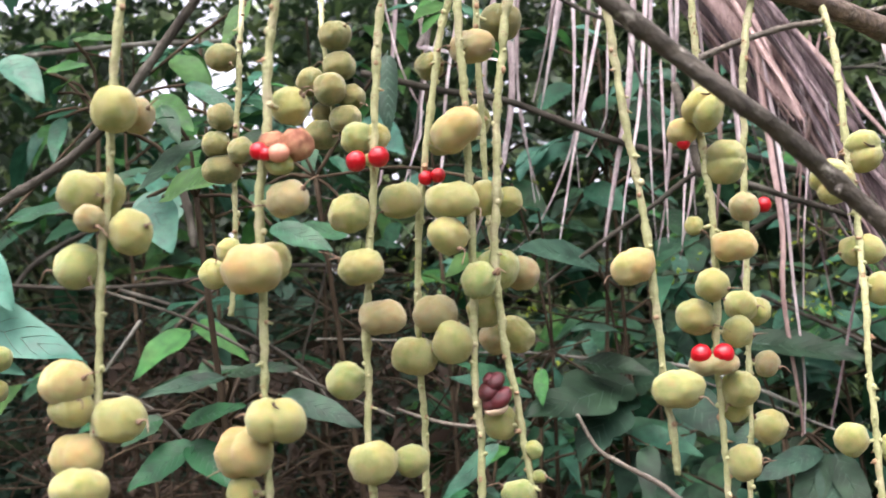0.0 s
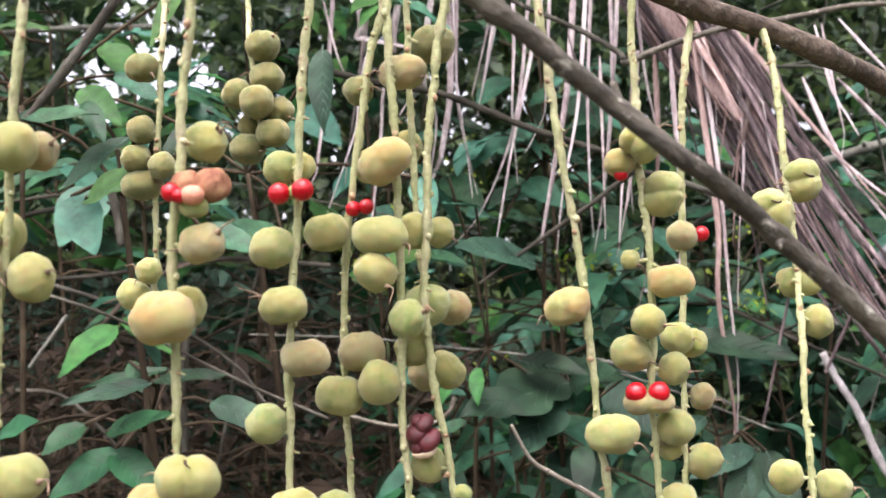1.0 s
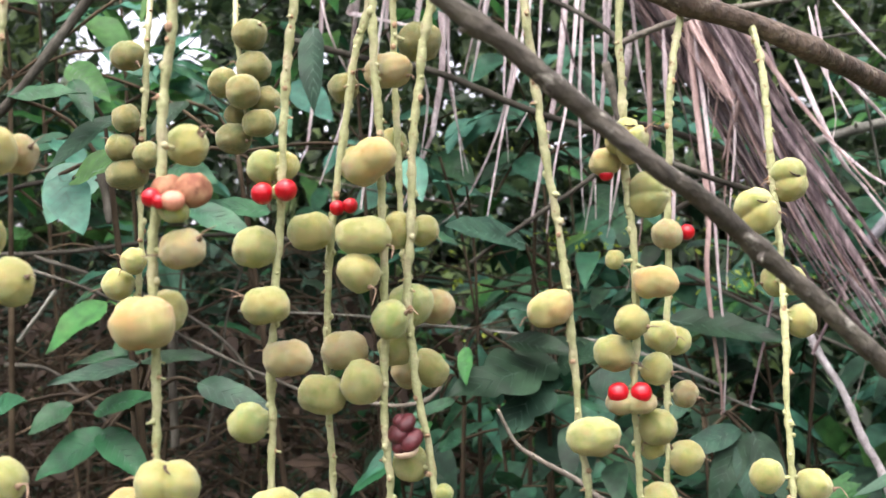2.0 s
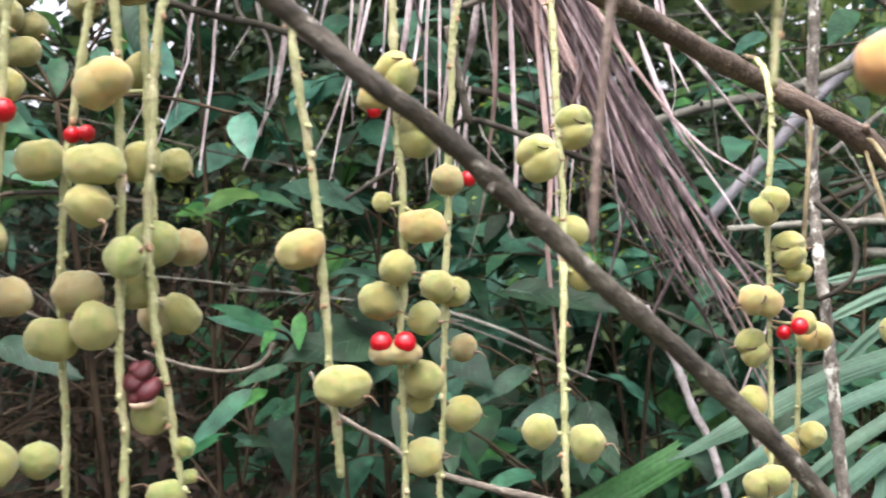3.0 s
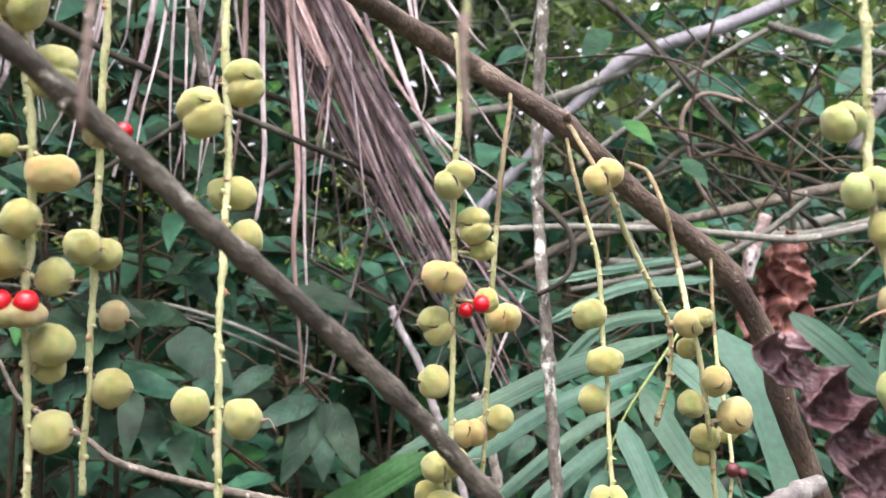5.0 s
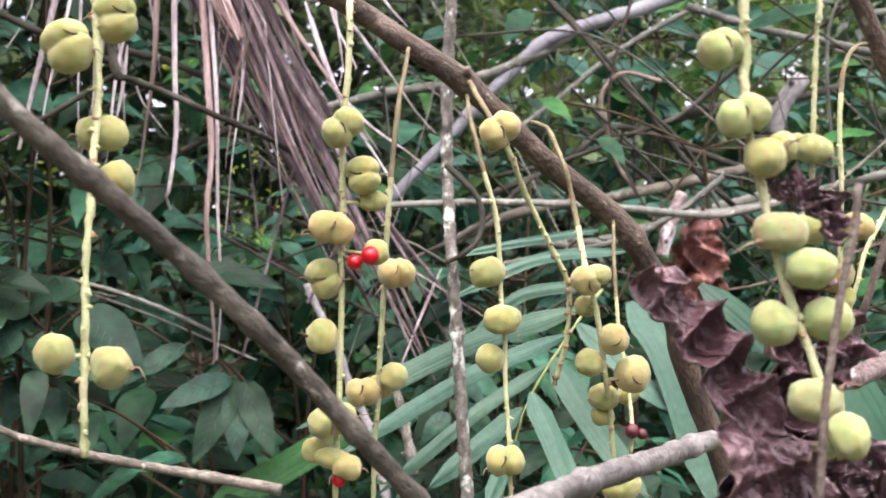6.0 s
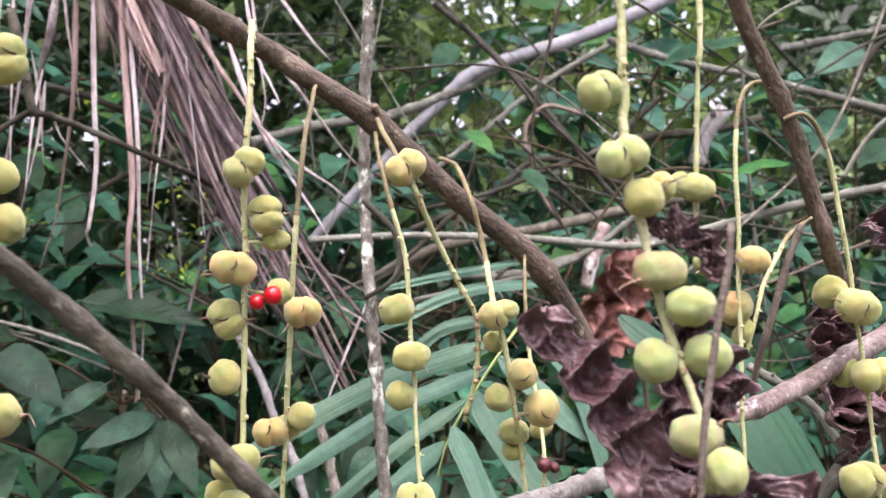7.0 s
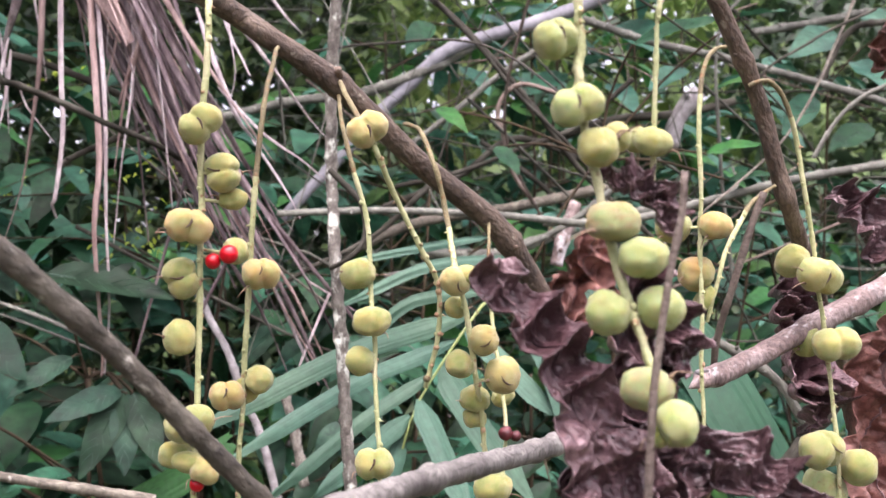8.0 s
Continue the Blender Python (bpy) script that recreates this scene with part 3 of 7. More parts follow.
def branch(name, points, r0, r1, mat, label, category="branch", knots=4, snapped=False):
    """A bare woody branch with swollen nodes, bud scars and rough bark."""
    global branch_count
    branch_count += 1
    rnd = random.Random(branch_count * 17)
    big = max(r0, r1)
    path = spline(points, max(0.004, big * 0.7))
    base = path[0].copy()
    size = sum((b - a).length for a, b in zip(path, path[1:]))
    marks = [(k + rnd.uniform(0.2, 0.8)) / max(knots, 1) for k in range(knots)]

    def radius(t):
        r = r0 + (r1 - r0) * t
        for m in marks:
            d = (t - m) * size / big
            r *= 1 + 0.15 * math.exp(-(d / 1.2) ** 2) + 0.13 * math.exp(-((d - 0.15) / 0.28) ** 2)
        return r

    local = []
    for p in path:
        local.append(p - base + Vector((noise.noise(p * 5 + Vector((branch_count, 0, 0))), 0, noise.noise(p * 5 + Vector((0, branch_count, 0))))) * big * 0.35)
    v, f = tube(local, radius, 14, 0.34 if mat is M_bark_pale else 0.09 if mat is M_bark_brown else 0.16, branch_count, 0.9 / big)
    ob = new(name, mesh(name, v, f, [mat]))
    ob.location = base
    grown(ob, 14, local)
    if snapped:
        # the torn end runs out to a slanting splinter below, with pale wood on the break
        away = (local[0] - local[3]).normalized()
        low = Vector((0, 0, -1))
        splint = [local[0] - away * r0 * 0.5, local[0] + away * r0 * 0.7 + low * r0 * 0.22, local[0] + away * r0 * 1.5 + low * r0 * 0.48, local[0] + away * r0 * 2.3 + low * r0 * 0.66]
        v, f = tube(splint, lambda t: r0 * (1.02 - 0.92 * t), 12, 0.4, 3.0, 1.6 / big)
        splinter = child("splinter", mesh("splinter", v, f, [mat]), ob, "slanting torn end")
        grown(splinter, 12, splint)
        c = local[0] + away * r0 * 0.2 + Vector((0, -0.2, 0.75)) * r0
        v, f = ball(c, r0 * 0.55, 7, 11, (1.6, 0.7, 0.45))
        v = [p + (p - c) * 0.7 * noise.noise(p * 2.2 / big) for p in v]
        patch = child("lichen", mesh("lichen", v, f, [M_bark_white]), ob, "white lichen crust")
        grown(patch, 1, [c])
    for j, m in enumerate(marks):
        k = min(len(local) - 1, int(m * len(local)))
        a = rnd.uniform(0, 6.28)
        out = Vector((math.cos(a), -abs(math.sin(a)), math.sin(a) * 0.5)).normalized()
        r = radius(m)
        c = local[k] + out * r * 0.82
        v, f = ball(c, r * rnd.uniform(0.22, 0.36), 6, 9, (1, 1, 0.7))
        v = [p + (p - c) * 0.5 * noise.noise(p * 1.2 / big) for p in v]
        if big > 0.004 and j % 3 == 0:
            lean = (out + Vector((0, 0, rnd.uniform(-0.2, 0.7)))).normalized()
            tip = c + lean * r * rnd.uniform(0.5, 1.0)
            tv, tf = tube([c, c.lerp(tip, 0.6), tip], lambda t: r * (0.34 - 0.10 * t), 8, 0.5, j, 2.0 / r)
            v, f, _ = join([(v, f, 0), (tv, tf, 0)])
        scar = child("bud_scar", mesh("bud_scar", v, f, [mat]), ob)
        grown(scar, 1, [c])
    return tagged(ob, label, category)


# ---- leaves ----
def blade(name, length, width, mats, droop=0.25, fold=0.2, wave=0.05, seed=0, nl=10, tip=1.0, petiole=0.12, veins=0, lobes=0):
    """A leaf along +y with a folded midrib, drooping tip and short petiole."""
    verts, faces = [], []
    cols = (-1.0, -0.5, 0.0, 0.5, 1.0)
    for i in range(nl + 1):
        t = i / nl
        w = width * 0.5 * (math.sin(math.pi * min(1, t ** 0.75)) ** 0.8) * (1 - 0.25 * t * tip) if 0 < t < 1 else 0.0006
        if lobes:
            w *= 0.62 + 0.5 * abs(math.sin(math.pi * lobes * t ** 0.8)) ** 0.7
        for c in cols:
            x = c * w
            z = fold * abs(x) - droop * length * t * t + wave * length * 0.5 * noise.noise(Vector((c * 0.7, t * 4, seed))) * (0.3 + abs(c))
            verts.append(Vector((x, t * length, z)))
    for i in range(nl):
        for k in range(4):
            a = i * 5 + k
            faces.append((a, a + 1, a + 6, a + 5))
    rib, rf = tube([Vector((0, -petiole * length, -0.01 * length)), Vector((0, 0, 0)), Vector((0, length * 0.5, -droop * length * 0.25 - 0.0007))], lambda t: length * 0.011 * (1 - 0.6 * t), 5)
    parts = [(verts, faces, 0), (rib, rf, 1 if veins else 0)]
    for k in range(veins):
        t = 0.1 + 0.72 * k / veins
        for s in (0, 4):
            i, e = int(t * nl), min(nl - 1, int((t + 0.2) * nl))
            a, c = verts[i * 5 + 2], verts[e * 5 + s]
            m = verts[min(nl, (i + e + 1) // 2) * 5 + (1 if s == 0 else 3)]
            up = Vector((0, 0, 0.0015 * length))
            parts.append((*tube([a + up, m + up, c.lerp(m, 0.2) + up], lambda q: length * 0.0024 * (1 - 0.6 * q), 4), 1))
    v, f, idx = join(parts)
    return mesh(name, v, f, mats, idx)


LEAF_MESH = [[blade("leaf", 1.0, w, [m], d, fo, 0.10, s) for s, (w, d, fo) in enumerate([(0.44, 0.22, 0.25), (0.5, 0.35, 0.15), (0.36, 0.15, 0.3), (0.56, 0.28, 0.2), (0.40, 0.5, 0.2)])] for m in LEAF]


def leaf_pose(p, way, up, size):
    y = way.normalized()
    x = y.cross(up)
    x = x.normalized() if x.length > 1e-3 else Vector((1, 0, 0))
    z = x.cross(y)
    m = Matrix((x, y, z)).transposed().to_4x4()
    return Matrix.Translation(p) @ m @ Matrix.Diagonal((size, size, size, 1))


def leaf(parent, p, way, up, size, tone, rnd):
    ob = child("leaf", LEAF_MESH[tone][rnd.randrange(5)], parent)
    ob.matrix_basis = leaf_pose(p, way, up, size)
    return ob


def shrub(label, foot, top, reach, twigs, per, size, tones, seed, bare=0.0):
    """An understorey shrub: a stem, thin twigs and leaves along them in pairs; below the height bare it has no leaves."""
    rnd = random.Random(seed)
    thing = tagged(new("shrub"), label, "shrub", "understorey shrubs")
    foot, top = Vector(foot), Vector(top)
    thing.location = foot
    rise = top - foot
    path = spline([Vector((0, 0, 0)), rise * 0.35 + Vector((rnd.uniform(-.08, .08), 0, 0)), rise * 0.7, rise], 0.05)
    parts = [(*tube(path, lambda t: 0.007 * (1.1 - 0.7 * t), 7, 0.1, seed), 0)]
    spots = []
    for k in range(twigs):
        q = path[int(len(path) * rnd.uniform(0.38, 0.99))]
        a = rnd.uniform(0, 6.28)
        way = Vector((math.cos(a), math.sin(a) * 0.8, rnd.uniform(-0.15, 0.55))) * reach * rnd.uniform(0.5, 1.0)
        tw = spline([q, q + way * 0.5 + Vector((0, 0, 0.03)), q + way - Vector((0, 0, 0.08 * reach))], 0.03)
        parts.append((*tube(tw, lambda t: 0.0035 * (1.1 - 0.75 * t), 5), 0))
        for j in range(per):
            t = 0.25 + 0.75 * (j + 1) / per
            i = min(len(tw) - 1, int(t * (len(tw) - 1)))
            along = (tw[i] - tw[i - 1]).normalized()
            side = along.cross(Vector((0, 0, 1)))
            side = side.normalized() * (1 if j % 2 else -1)
            spots.append((tw[i], along * rnd.uniform(0.3, 0.9) + side * rnd.uniform(0.4, 1.0) + Vector((0, 0, rnd.uniform(-0.55, 0.1)))))
    v, f, idx = join(parts)
    child("stem", mesh("stem", v, f, [M_stem], idx), thing, "thin brown stem and twigs")
    for p, way in spots:
        if bare and p.z < bare + 0.25 * noise.noise((p + foot) * 2.5):
            continue
        leaf(thing, p, way, Vector((rnd.uniform(-.35, .35), rnd.uniform(-0.9, 0.1), 1)), size * rnd.uniform(0.6, 1.25), rnd.choice(tones), rnd)
    return thing


def scatter(name, label, mat, places, sizes, seed):
    """Many small folded leaves in one mesh, for woods too far off to count."""
    r = np.random.default_rng(seed)
    n = len(places)
    shape = np.array([(0, 0, 0), (0.22, 0.45, 0.05), (0, 1, -0.12), (-0.22, 0.45, 0.05), (0, 0.45, 0)], float)
    yaw, tilt, roll = r.uniform(0, 6.28, n), r.normal(-0.35, 0.45, n), r.normal(0, 0.5, n)
    cy, sy, ct, st, cr, sr = np.cos(yaw), np.sin(yaw), np.cos(tilt), np.sin(tilt), np.cos(roll), np.sin(roll)
    ydir = np.stack([cy * ct, sy * ct, st], 1)
    side = np.stack([sy, -cy, 0 * sy], 1)
    upd = np.cross(side, ydir)
    xdir = side * cr[:, None] + upd * sr[:, None]
    zdir = np.cross(xdir, ydir)
    verts = places[:, None] + sizes[:, None, None] * (shape[None, :, :1] * xdir[:, None] + shape[None, :, 1:2] * ydir[:, None] + shape[None, :, 2:] * zdir[:, None])
    o = np.arange(n)[:, None] * 5
    faces = np.concatenate([o + (0, 1, 4), o + (1, 2, 4), o + (2, 3, 4), o + (3, 0, 4)])
    me = mesh(name, verts.reshape(-1, 3).tolist(), faces.tolist(), [mat])
    return tagged(new(name, me), label, "foliage", kind="stuff")


# ---- ground ----
g = 24
gv, gf = [], []
for i in range(g + 1):
    for j in range(g + 1):
        x, y = (i / g * 2 - 1), (j / g * 2 - 1)
        x, y = math.copysign(abs(x) ** 3 * 600, x), math.copysign(abs(y) ** 3 * 600, y)
        gv.append((x, y, 0.05 * noise.noise(Vector((x, y, 0))) - 0.02 * min(60, math.hypot(x, y)) * 0.2))
for i in range(g):
    for j in range(g):
        a = i * (g + 1) + j
        gf.append((a, a + g + 1, a + g + 2, a + 1))
tagged(new("ground", mesh("ground", gv, gf, [M_litter])), "dark forest floor covered in leaf litter", "ground", kind="structure")

# ---- hanging fruit ----
fruit_strand('near hanging stalk with round yellow-green fruits',
    [(0.031, 0.266, 1.549), (0.033, 0.266, 1.479), (0.028, 0.269, 1.443), (0.023, 0.274, 1.398), (0.018, 0.277, 1.364), (0.013, 0.282, 1.321), (0.010, 0.285, 1.284), (0.006, 0.289, 1.248)], 0.0025,
    [(0.032, 0.263, 1.419, 0.0085, 0.0094, 0, 'y'),
     (0.031, 0.282, 1.421, 0.0070, 0.0077, 0, 'b'),
     (0.011, 0.272, 1.388, 0.0101, 0.0096, 10, 'y'),
     (0.014, 0.283, 1.389, 0.0080, 0.0098, 0, 'y'),
     (0.018, 0.268, 1.377, 0.0059, 0.0063, 0, 'b'),
     (0.030, 0.279, 1.372, 0.0096, 0.0092, 0, 'y'),
     (0.008, 0.275, 1.359, 0.0094, 0.0096, 0, 'g'),
     (0.001, 0.279, 1.312, 0.0114, 0.0101, 0, 'o'),
     (0.002, 0.281, 1.302, 0.0105, 0.0078, 0, 'y'),
     (0.020, 0.287, 1.297, 0.0119, 0.0092, 0, 'y'),
     (0.003, 0.284, 1.283, 0.0119, 0.0092, 0, 'o'),
     (0.009, 0.277, 1.270, 0.0121, 0.0090, 0, 'y')],
    [])
fruit_strand('thin stalk with small green fruits',
    [(-0.025, 0.249, 1.554), (-0.100, 0.348, 1.365), (-0.098, 0.353, 1.331), (-0.099, 0.359, 1.281)], 0.0022,
    [(-0.092, 0.355, 1.327, 0.0067, 0.0067, 0, 'g'),
     (-0.094, 0.356, 1.311, 0.0062, 0.0062, 0, 'y')],
    [])
fruit_strand('hanging stalk with orange-blushed fruits, one split open',
    [(0.085, 0.302, 1.559), (0.089, 0.292, 1.481), (0.085, 0.295, 1.454), (0.082, 0.298, 1.421), (0.077, 0.301, 1.391), (0.075, 0.304, 1.366), (0.074, 0.308, 1.338), (0.073, 0.312, 1.305), (0.072, 0.318, 1.259)], 0.0026,
    [(0.087, 0.309, 1.426, 0.0081, 0.0086, 0, 'y'),
     (0.091, 0.297, 1.384, 0.0096, 0.0078, 0, 'b'),
     (0.076, 0.295, 1.356, 0.0133, 0.0105, 0, 'o'),
     (0.076, 0.314, 1.361, 0.0081, 0.0086, 0, 'y'),
     (0.081, 0.305, 1.295, 0.0128, 0.0096, 0, 'Y'),
     (0.064, 0.312, 1.282, 0.0126, 0.0112, 0, 'o'),
     (0.062, 0.314, 1.266, 0.0070, 0.0070, 0, 'y')],
    [(0.089, 0.294, 1.403, 0.0110, 0.0083, 0, 'split')])
fruit_strand('thin stalk with olive green fruits',
    [(0.074, 0.294, 1.557), (-0.046, 0.532, 1.590), (-0.051, 0.537, 1.545), (-0.056, 0.542, 1.493), (-0.061, 0.548, 1.445), (-0.064, 0.553, 1.400), (-0.069, 0.557, 1.359)], 0.0030,
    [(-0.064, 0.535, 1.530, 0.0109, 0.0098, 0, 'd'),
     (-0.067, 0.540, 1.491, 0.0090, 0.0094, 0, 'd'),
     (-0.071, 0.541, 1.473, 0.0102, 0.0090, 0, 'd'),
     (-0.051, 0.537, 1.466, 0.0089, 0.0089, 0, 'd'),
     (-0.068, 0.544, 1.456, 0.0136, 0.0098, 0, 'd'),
     (-0.063, 0.543, 1.401, 0.0089, 0.0082, 0, 'y'),
     (-0.078, 0.551, 1.387, 0.0098, 0.0102, 0, 'y')],
    [])
fruit_strand('dense cluster of olive green fruits',
    [(0.093, 0.332, 1.573), (-0.005, 0.565, 1.597), (-0.006, 0.571, 1.550), (-0.003, 0.577, 1.512), (-0.003, 0.581, 1.481)], 0.0027,
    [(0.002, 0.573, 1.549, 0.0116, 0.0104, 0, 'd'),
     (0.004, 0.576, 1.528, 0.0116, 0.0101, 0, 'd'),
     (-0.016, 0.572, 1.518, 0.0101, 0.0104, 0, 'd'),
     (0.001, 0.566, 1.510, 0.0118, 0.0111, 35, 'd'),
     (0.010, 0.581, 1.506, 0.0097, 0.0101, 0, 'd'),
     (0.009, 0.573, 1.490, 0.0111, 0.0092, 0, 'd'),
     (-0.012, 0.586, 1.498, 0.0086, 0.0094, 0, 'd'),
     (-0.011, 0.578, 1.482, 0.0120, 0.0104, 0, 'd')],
    [])
fruit_strand('hanging stalk with yellow fruits and exposed red seeds',
    [(0.108, 0.378, 1.592), (0.106, 0.378, 1.511), (0.102, 0.381, 1.478), (0.097, 0.386, 1.429), (0.092, 0.391, 1.380), (0.088, 0.395, 1.342), (0.086, 0.399, 1.310), (0.085, 0.403, 1.277), (0.085, 0.408, 1.239)], 0.0027,
    [(0.086, 0.393, 1.430, 0.0089, 0.0092, 0, 'g'),
     (0.094, 0.394, 1.430, 0.0067, 0.0078, 0, 'y'),
     (0.083, 0.387, 1.392, 0.0107, 0.0096, 0, 'y'),
     (0.090, 0.383, 1.365, 0.0124, 0.0089, 0, 'y'),
     (0.098, 0.389, 1.341, 0.0119, 0.0086, 0, 'b'),
     (0.076, 0.396, 1.311, 0.0102, 0.0093, 0, 'g'),
     (0.090, 0.394, 1.272, 0.0124, 0.0102, 0, 'y'),
     (0.104, 0.410, 1.272, 0.0082, 0.0088, 0, 'g')],
    [(0.096, 0.380, 1.416, 0.0109, 0.0054, 0, 'seeds')])
fruit_strand('knobbly hanging stalk with yellow fruits',
    [(0.139, 0.394, 1.597), (0.130, 0.415, 1.521), (0.123, 0.417, 1.487), (0.115, 0.420, 1.447), (0.108, 0.424, 1.410), (0.104, 0.428, 1.367), (0.102, 0.433, 1.326), (0.102, 0.439, 1.286), (0.101, 0.445, 1.240)], 0.0026,
    [(0.101, 0.412, 1.401, 0.0111, 0.0091, 0, 'y'),
     (0.114, 0.424, 1.344, 0.0123, 0.0097, 0, 'b'),
     (0.103, 0.423, 1.323, 0.0120, 0.0097, 10, 'y'),
     (0.114, 0.425, 1.473, 0.0077, 0.0077, 0, 'd')],
    [(0.116, 0.419, 1.413, 0.0063, 0.0040, 0, 'seeds')])
fruit_strand('crowded hanging stalk with yellow fruits',
    [(0.140, 0.395, 1.597), (0.137, 0.397, 1.514), (0.137, 0.401, 1.480), (0.137, 0.407, 1.442), (0.137, 0.412, 1.405), (0.136, 0.417, 1.364), (0.134, 0.422, 1.319), (0.134, 0.428, 1.280), (0.133, 0.433, 1.236)], 0.0028,
    [(0.140, 0.413, 1.477, 0.0125, 0.0088, 0, 'b'),
     (0.135, 0.397, 1.431, 0.0137, 0.0099, -30, 'o'),
     (0.131, 0.400, 1.397, 0.0137, 0.0093, 0, 'y'),
     (0.142, 0.423, 1.401, 0.0097, 0.0091, 0, 'y'),
     (0.128, 0.401, 1.380, 0.0099, 0.0099, 0, 'y'),
     (0.141, 0.409, 1.358, 0.0091, 0.0093, 0, 'g'),
     (0.144, 0.432, 1.365, 0.0103, 0.0126, 0, 'g'),
     (0.124, 0.418, 1.329, 0.0106, 0.0106, 0, 'y'),
     (0.138, 0.431, 1.345, 0.0091, 0.0097, 0, 'y')],
    [])
fruit_strand('thin hanging stalk with yellow-brown fruits',
    [(0.148, 0.399, 1.598), (0.139, 0.427, 1.525), (0.138, 0.432, 1.490), (0.138, 0.437, 1.449), (0.138, 0.443, 1.411), (0.138, 0.448, 1.373), (0.137, 0.451, 1.343)], 0.0024,
    [(0.148, 0.444, 1.499, 0.0114, 0.0102, 0, 'd'),
     (0.133, 0.445, 1.447, 0.0084, 0.0084, 0, 'y'),
     (0.114, 0.441, 1.438, 0.0090, 0.0090, 0, 'y'),
     (0.146, 0.455, 1.404, 0.0084, 0.0084, 0, 'y'),
     (0.153, 0.453, 1.365, 0.0094, 0.0089, 0, 'b'),
     (0.136, 0.463, 1.333, 0.0096, 0.0096, 0, 'b'),
     (0.145, 0.466, 1.334, 0.0096, 0.0108, 0, 'y')],
    [])
fruit_strand('hanging stalk with a dark red split pod',
    [(0.167, 0.404, 1.599), (0.164, 0.405, 1.513), (0.158, 0.408, 1.480), (0.152, 0.412, 1.436), (0.149, 0.416, 1.397), (0.147, 0.420, 1.363), (0.149, 0.425, 1.330), (0.153, 0.431, 1.297), (0.157, 0.437, 1.260), (0.158, 0.441, 1.235)], 0.0028,
    [(0.142, 0.439, 1.289, 0.0097, 0.0091, 0, 'y'),
     (0.159, 0.436, 1.275, 0.0048, 0.0048, 0, 'g'),
     (0.151, 0.436, 1.254, 0.0090, 0.0067, 0, 'g'),
     (0.161, 0.438, 1.262, 0.0039, 0.0034, 0, 'g')],
    [(0.143, 0.427, 1.304, 0.0073, 0.0095, 0, 'pod')])
fruit_strand('bare knobbly stalk with two yellow fruits',
    [(0.211, 0.408, 1.591), (0.208, 0.403, 1.506), (0.210, 0.408, 1.474), (0.215, 0.415, 1.430), (0.220, 0.423, 1.384), (0.223, 0.429, 1.344), (0.225, 0.435, 1.306), (0.227, 0.439, 1.281), (0.228, 0.442, 1.262)], 0.0027,
    [(0.214, 0.424, 1.362, 0.0114, 0.0090, -18, 'o'),
     (0.232, 0.427, 1.303, 0.0128, 0.0096, 0, 'y')],
    [])
fruit_strand('hanging stalk with yellow fruits, one open with red seeds',
    [(0.252, 0.455, 1.606), (0.247, 0.465, 1.524), (0.246, 0.469, 1.488), (0.247, 0.476, 1.441), (0.249, 0.482, 1.400), (0.250, 0.488, 1.358), (0.248, 0.492, 1.323), (0.248, 0.498, 1.281), (0.248, 0.505, 1.228)], 0.0027,
    [(0.249, 0.464, 1.446, 0.0105, 0.0108, 40, 'Y'),
     (0.258, 0.482, 1.421, 0.0122, 0.0107, 88, 'Y'),
     (0.240, 0.481, 1.388, 0.0048, 0.0051, 0, 'y'),
     (0.260, 0.479, 1.376, 0.0120, 0.0085, 0, 'o'),
     (0.248, 0.478, 1.356, 0.0091, 0.0085, 0, 'y'),
     (0.238, 0.487, 1.340, 0.0101, 0.0104, 0, 'y'),
     (0.259, 0.494, 1.332, 0.0089, 0.0083, 0, 'y'),
     (0.258, 0.498, 1.302, 0.0107, 0.0101, 0, 'y'),
     (0.254, 0.508, 1.293, 0.0085, 0.0085, 0, 'y'),
     (0.258, 0.503, 1.264, 0.0101, 0.0098, 0, 'y')],
    [(0.237, 0.473, 1.437, 0.0083, 0.0083, 0, 'half'),
     (0.246, 0.483, 1.317, 0.0132, 0.0082, 0, 'cup')])
fruit_strand('hanging stalk with small yellow fruits and a red seed',
    [(0.276, 0.542, 1.539), (0.276, 0.546, 1.529), (0.271, 0.533, 1.498), (0.267, 0.539, 1.444), (0.265, 0.545, 1.395), (0.263, 0.552, 1.343), (0.261, 0.558, 1.292), (0.258, 0.566, 1.227)], 0.0026,
    [(0.265, 0.544, 1.406, 0.0088, 0.0088, 0, 'b'),
     (0.260, 0.540, 1.349, 0.0096, 0.0090, 0, 'y'),
     (0.268, 0.553, 1.346, 0.0072, 0.0085, 0, 'y'),
     (0.272, 0.558, 1.316, 0.0081, 0.0075, 0, 'b'),
     (0.271, 0.563, 1.280, 0.0107, 0.0101, 0, 'y')],
    [(0.276, 0.547, 1.407, 0.0042, 0.0046, 0, 'seed')])
fruit_strand('hanging stalk with pairs of pale yellow fruits',
    [(0.315, 0.572, 1.534), (0.317, 0.569, 1.525), (0.320, 0.563, 1.508), (0.323, 0.557, 1.461), (0.326, 0.556, 1.403), (0.326, 0.545, 1.353), (0.326, 0.541, 1.304), (0.327, 0.540, 1.256), (0.328, 0.543, 1.226)], 0.0028,
    [(0.333, 0.559, 1.436, 0.0127, 0.0105, 80, 'Y'),
     (0.314, 0.543, 1.417, 0.0133, 0.0115, 60, 'Y'),
     (0.328, 0.561, 1.379, 0.0130, 0.0092, 0, 'y'),
     (0.336, 0.557, 1.356, 0.0097, 0.0091, 40, 'y'),
     (0.314, 0.538, 1.273, 0.0097, 0.0094, 0, 'y'),
     (0.338, 0.543, 1.267, 0.0106, 0.0097, 0, 'y')],
    [])
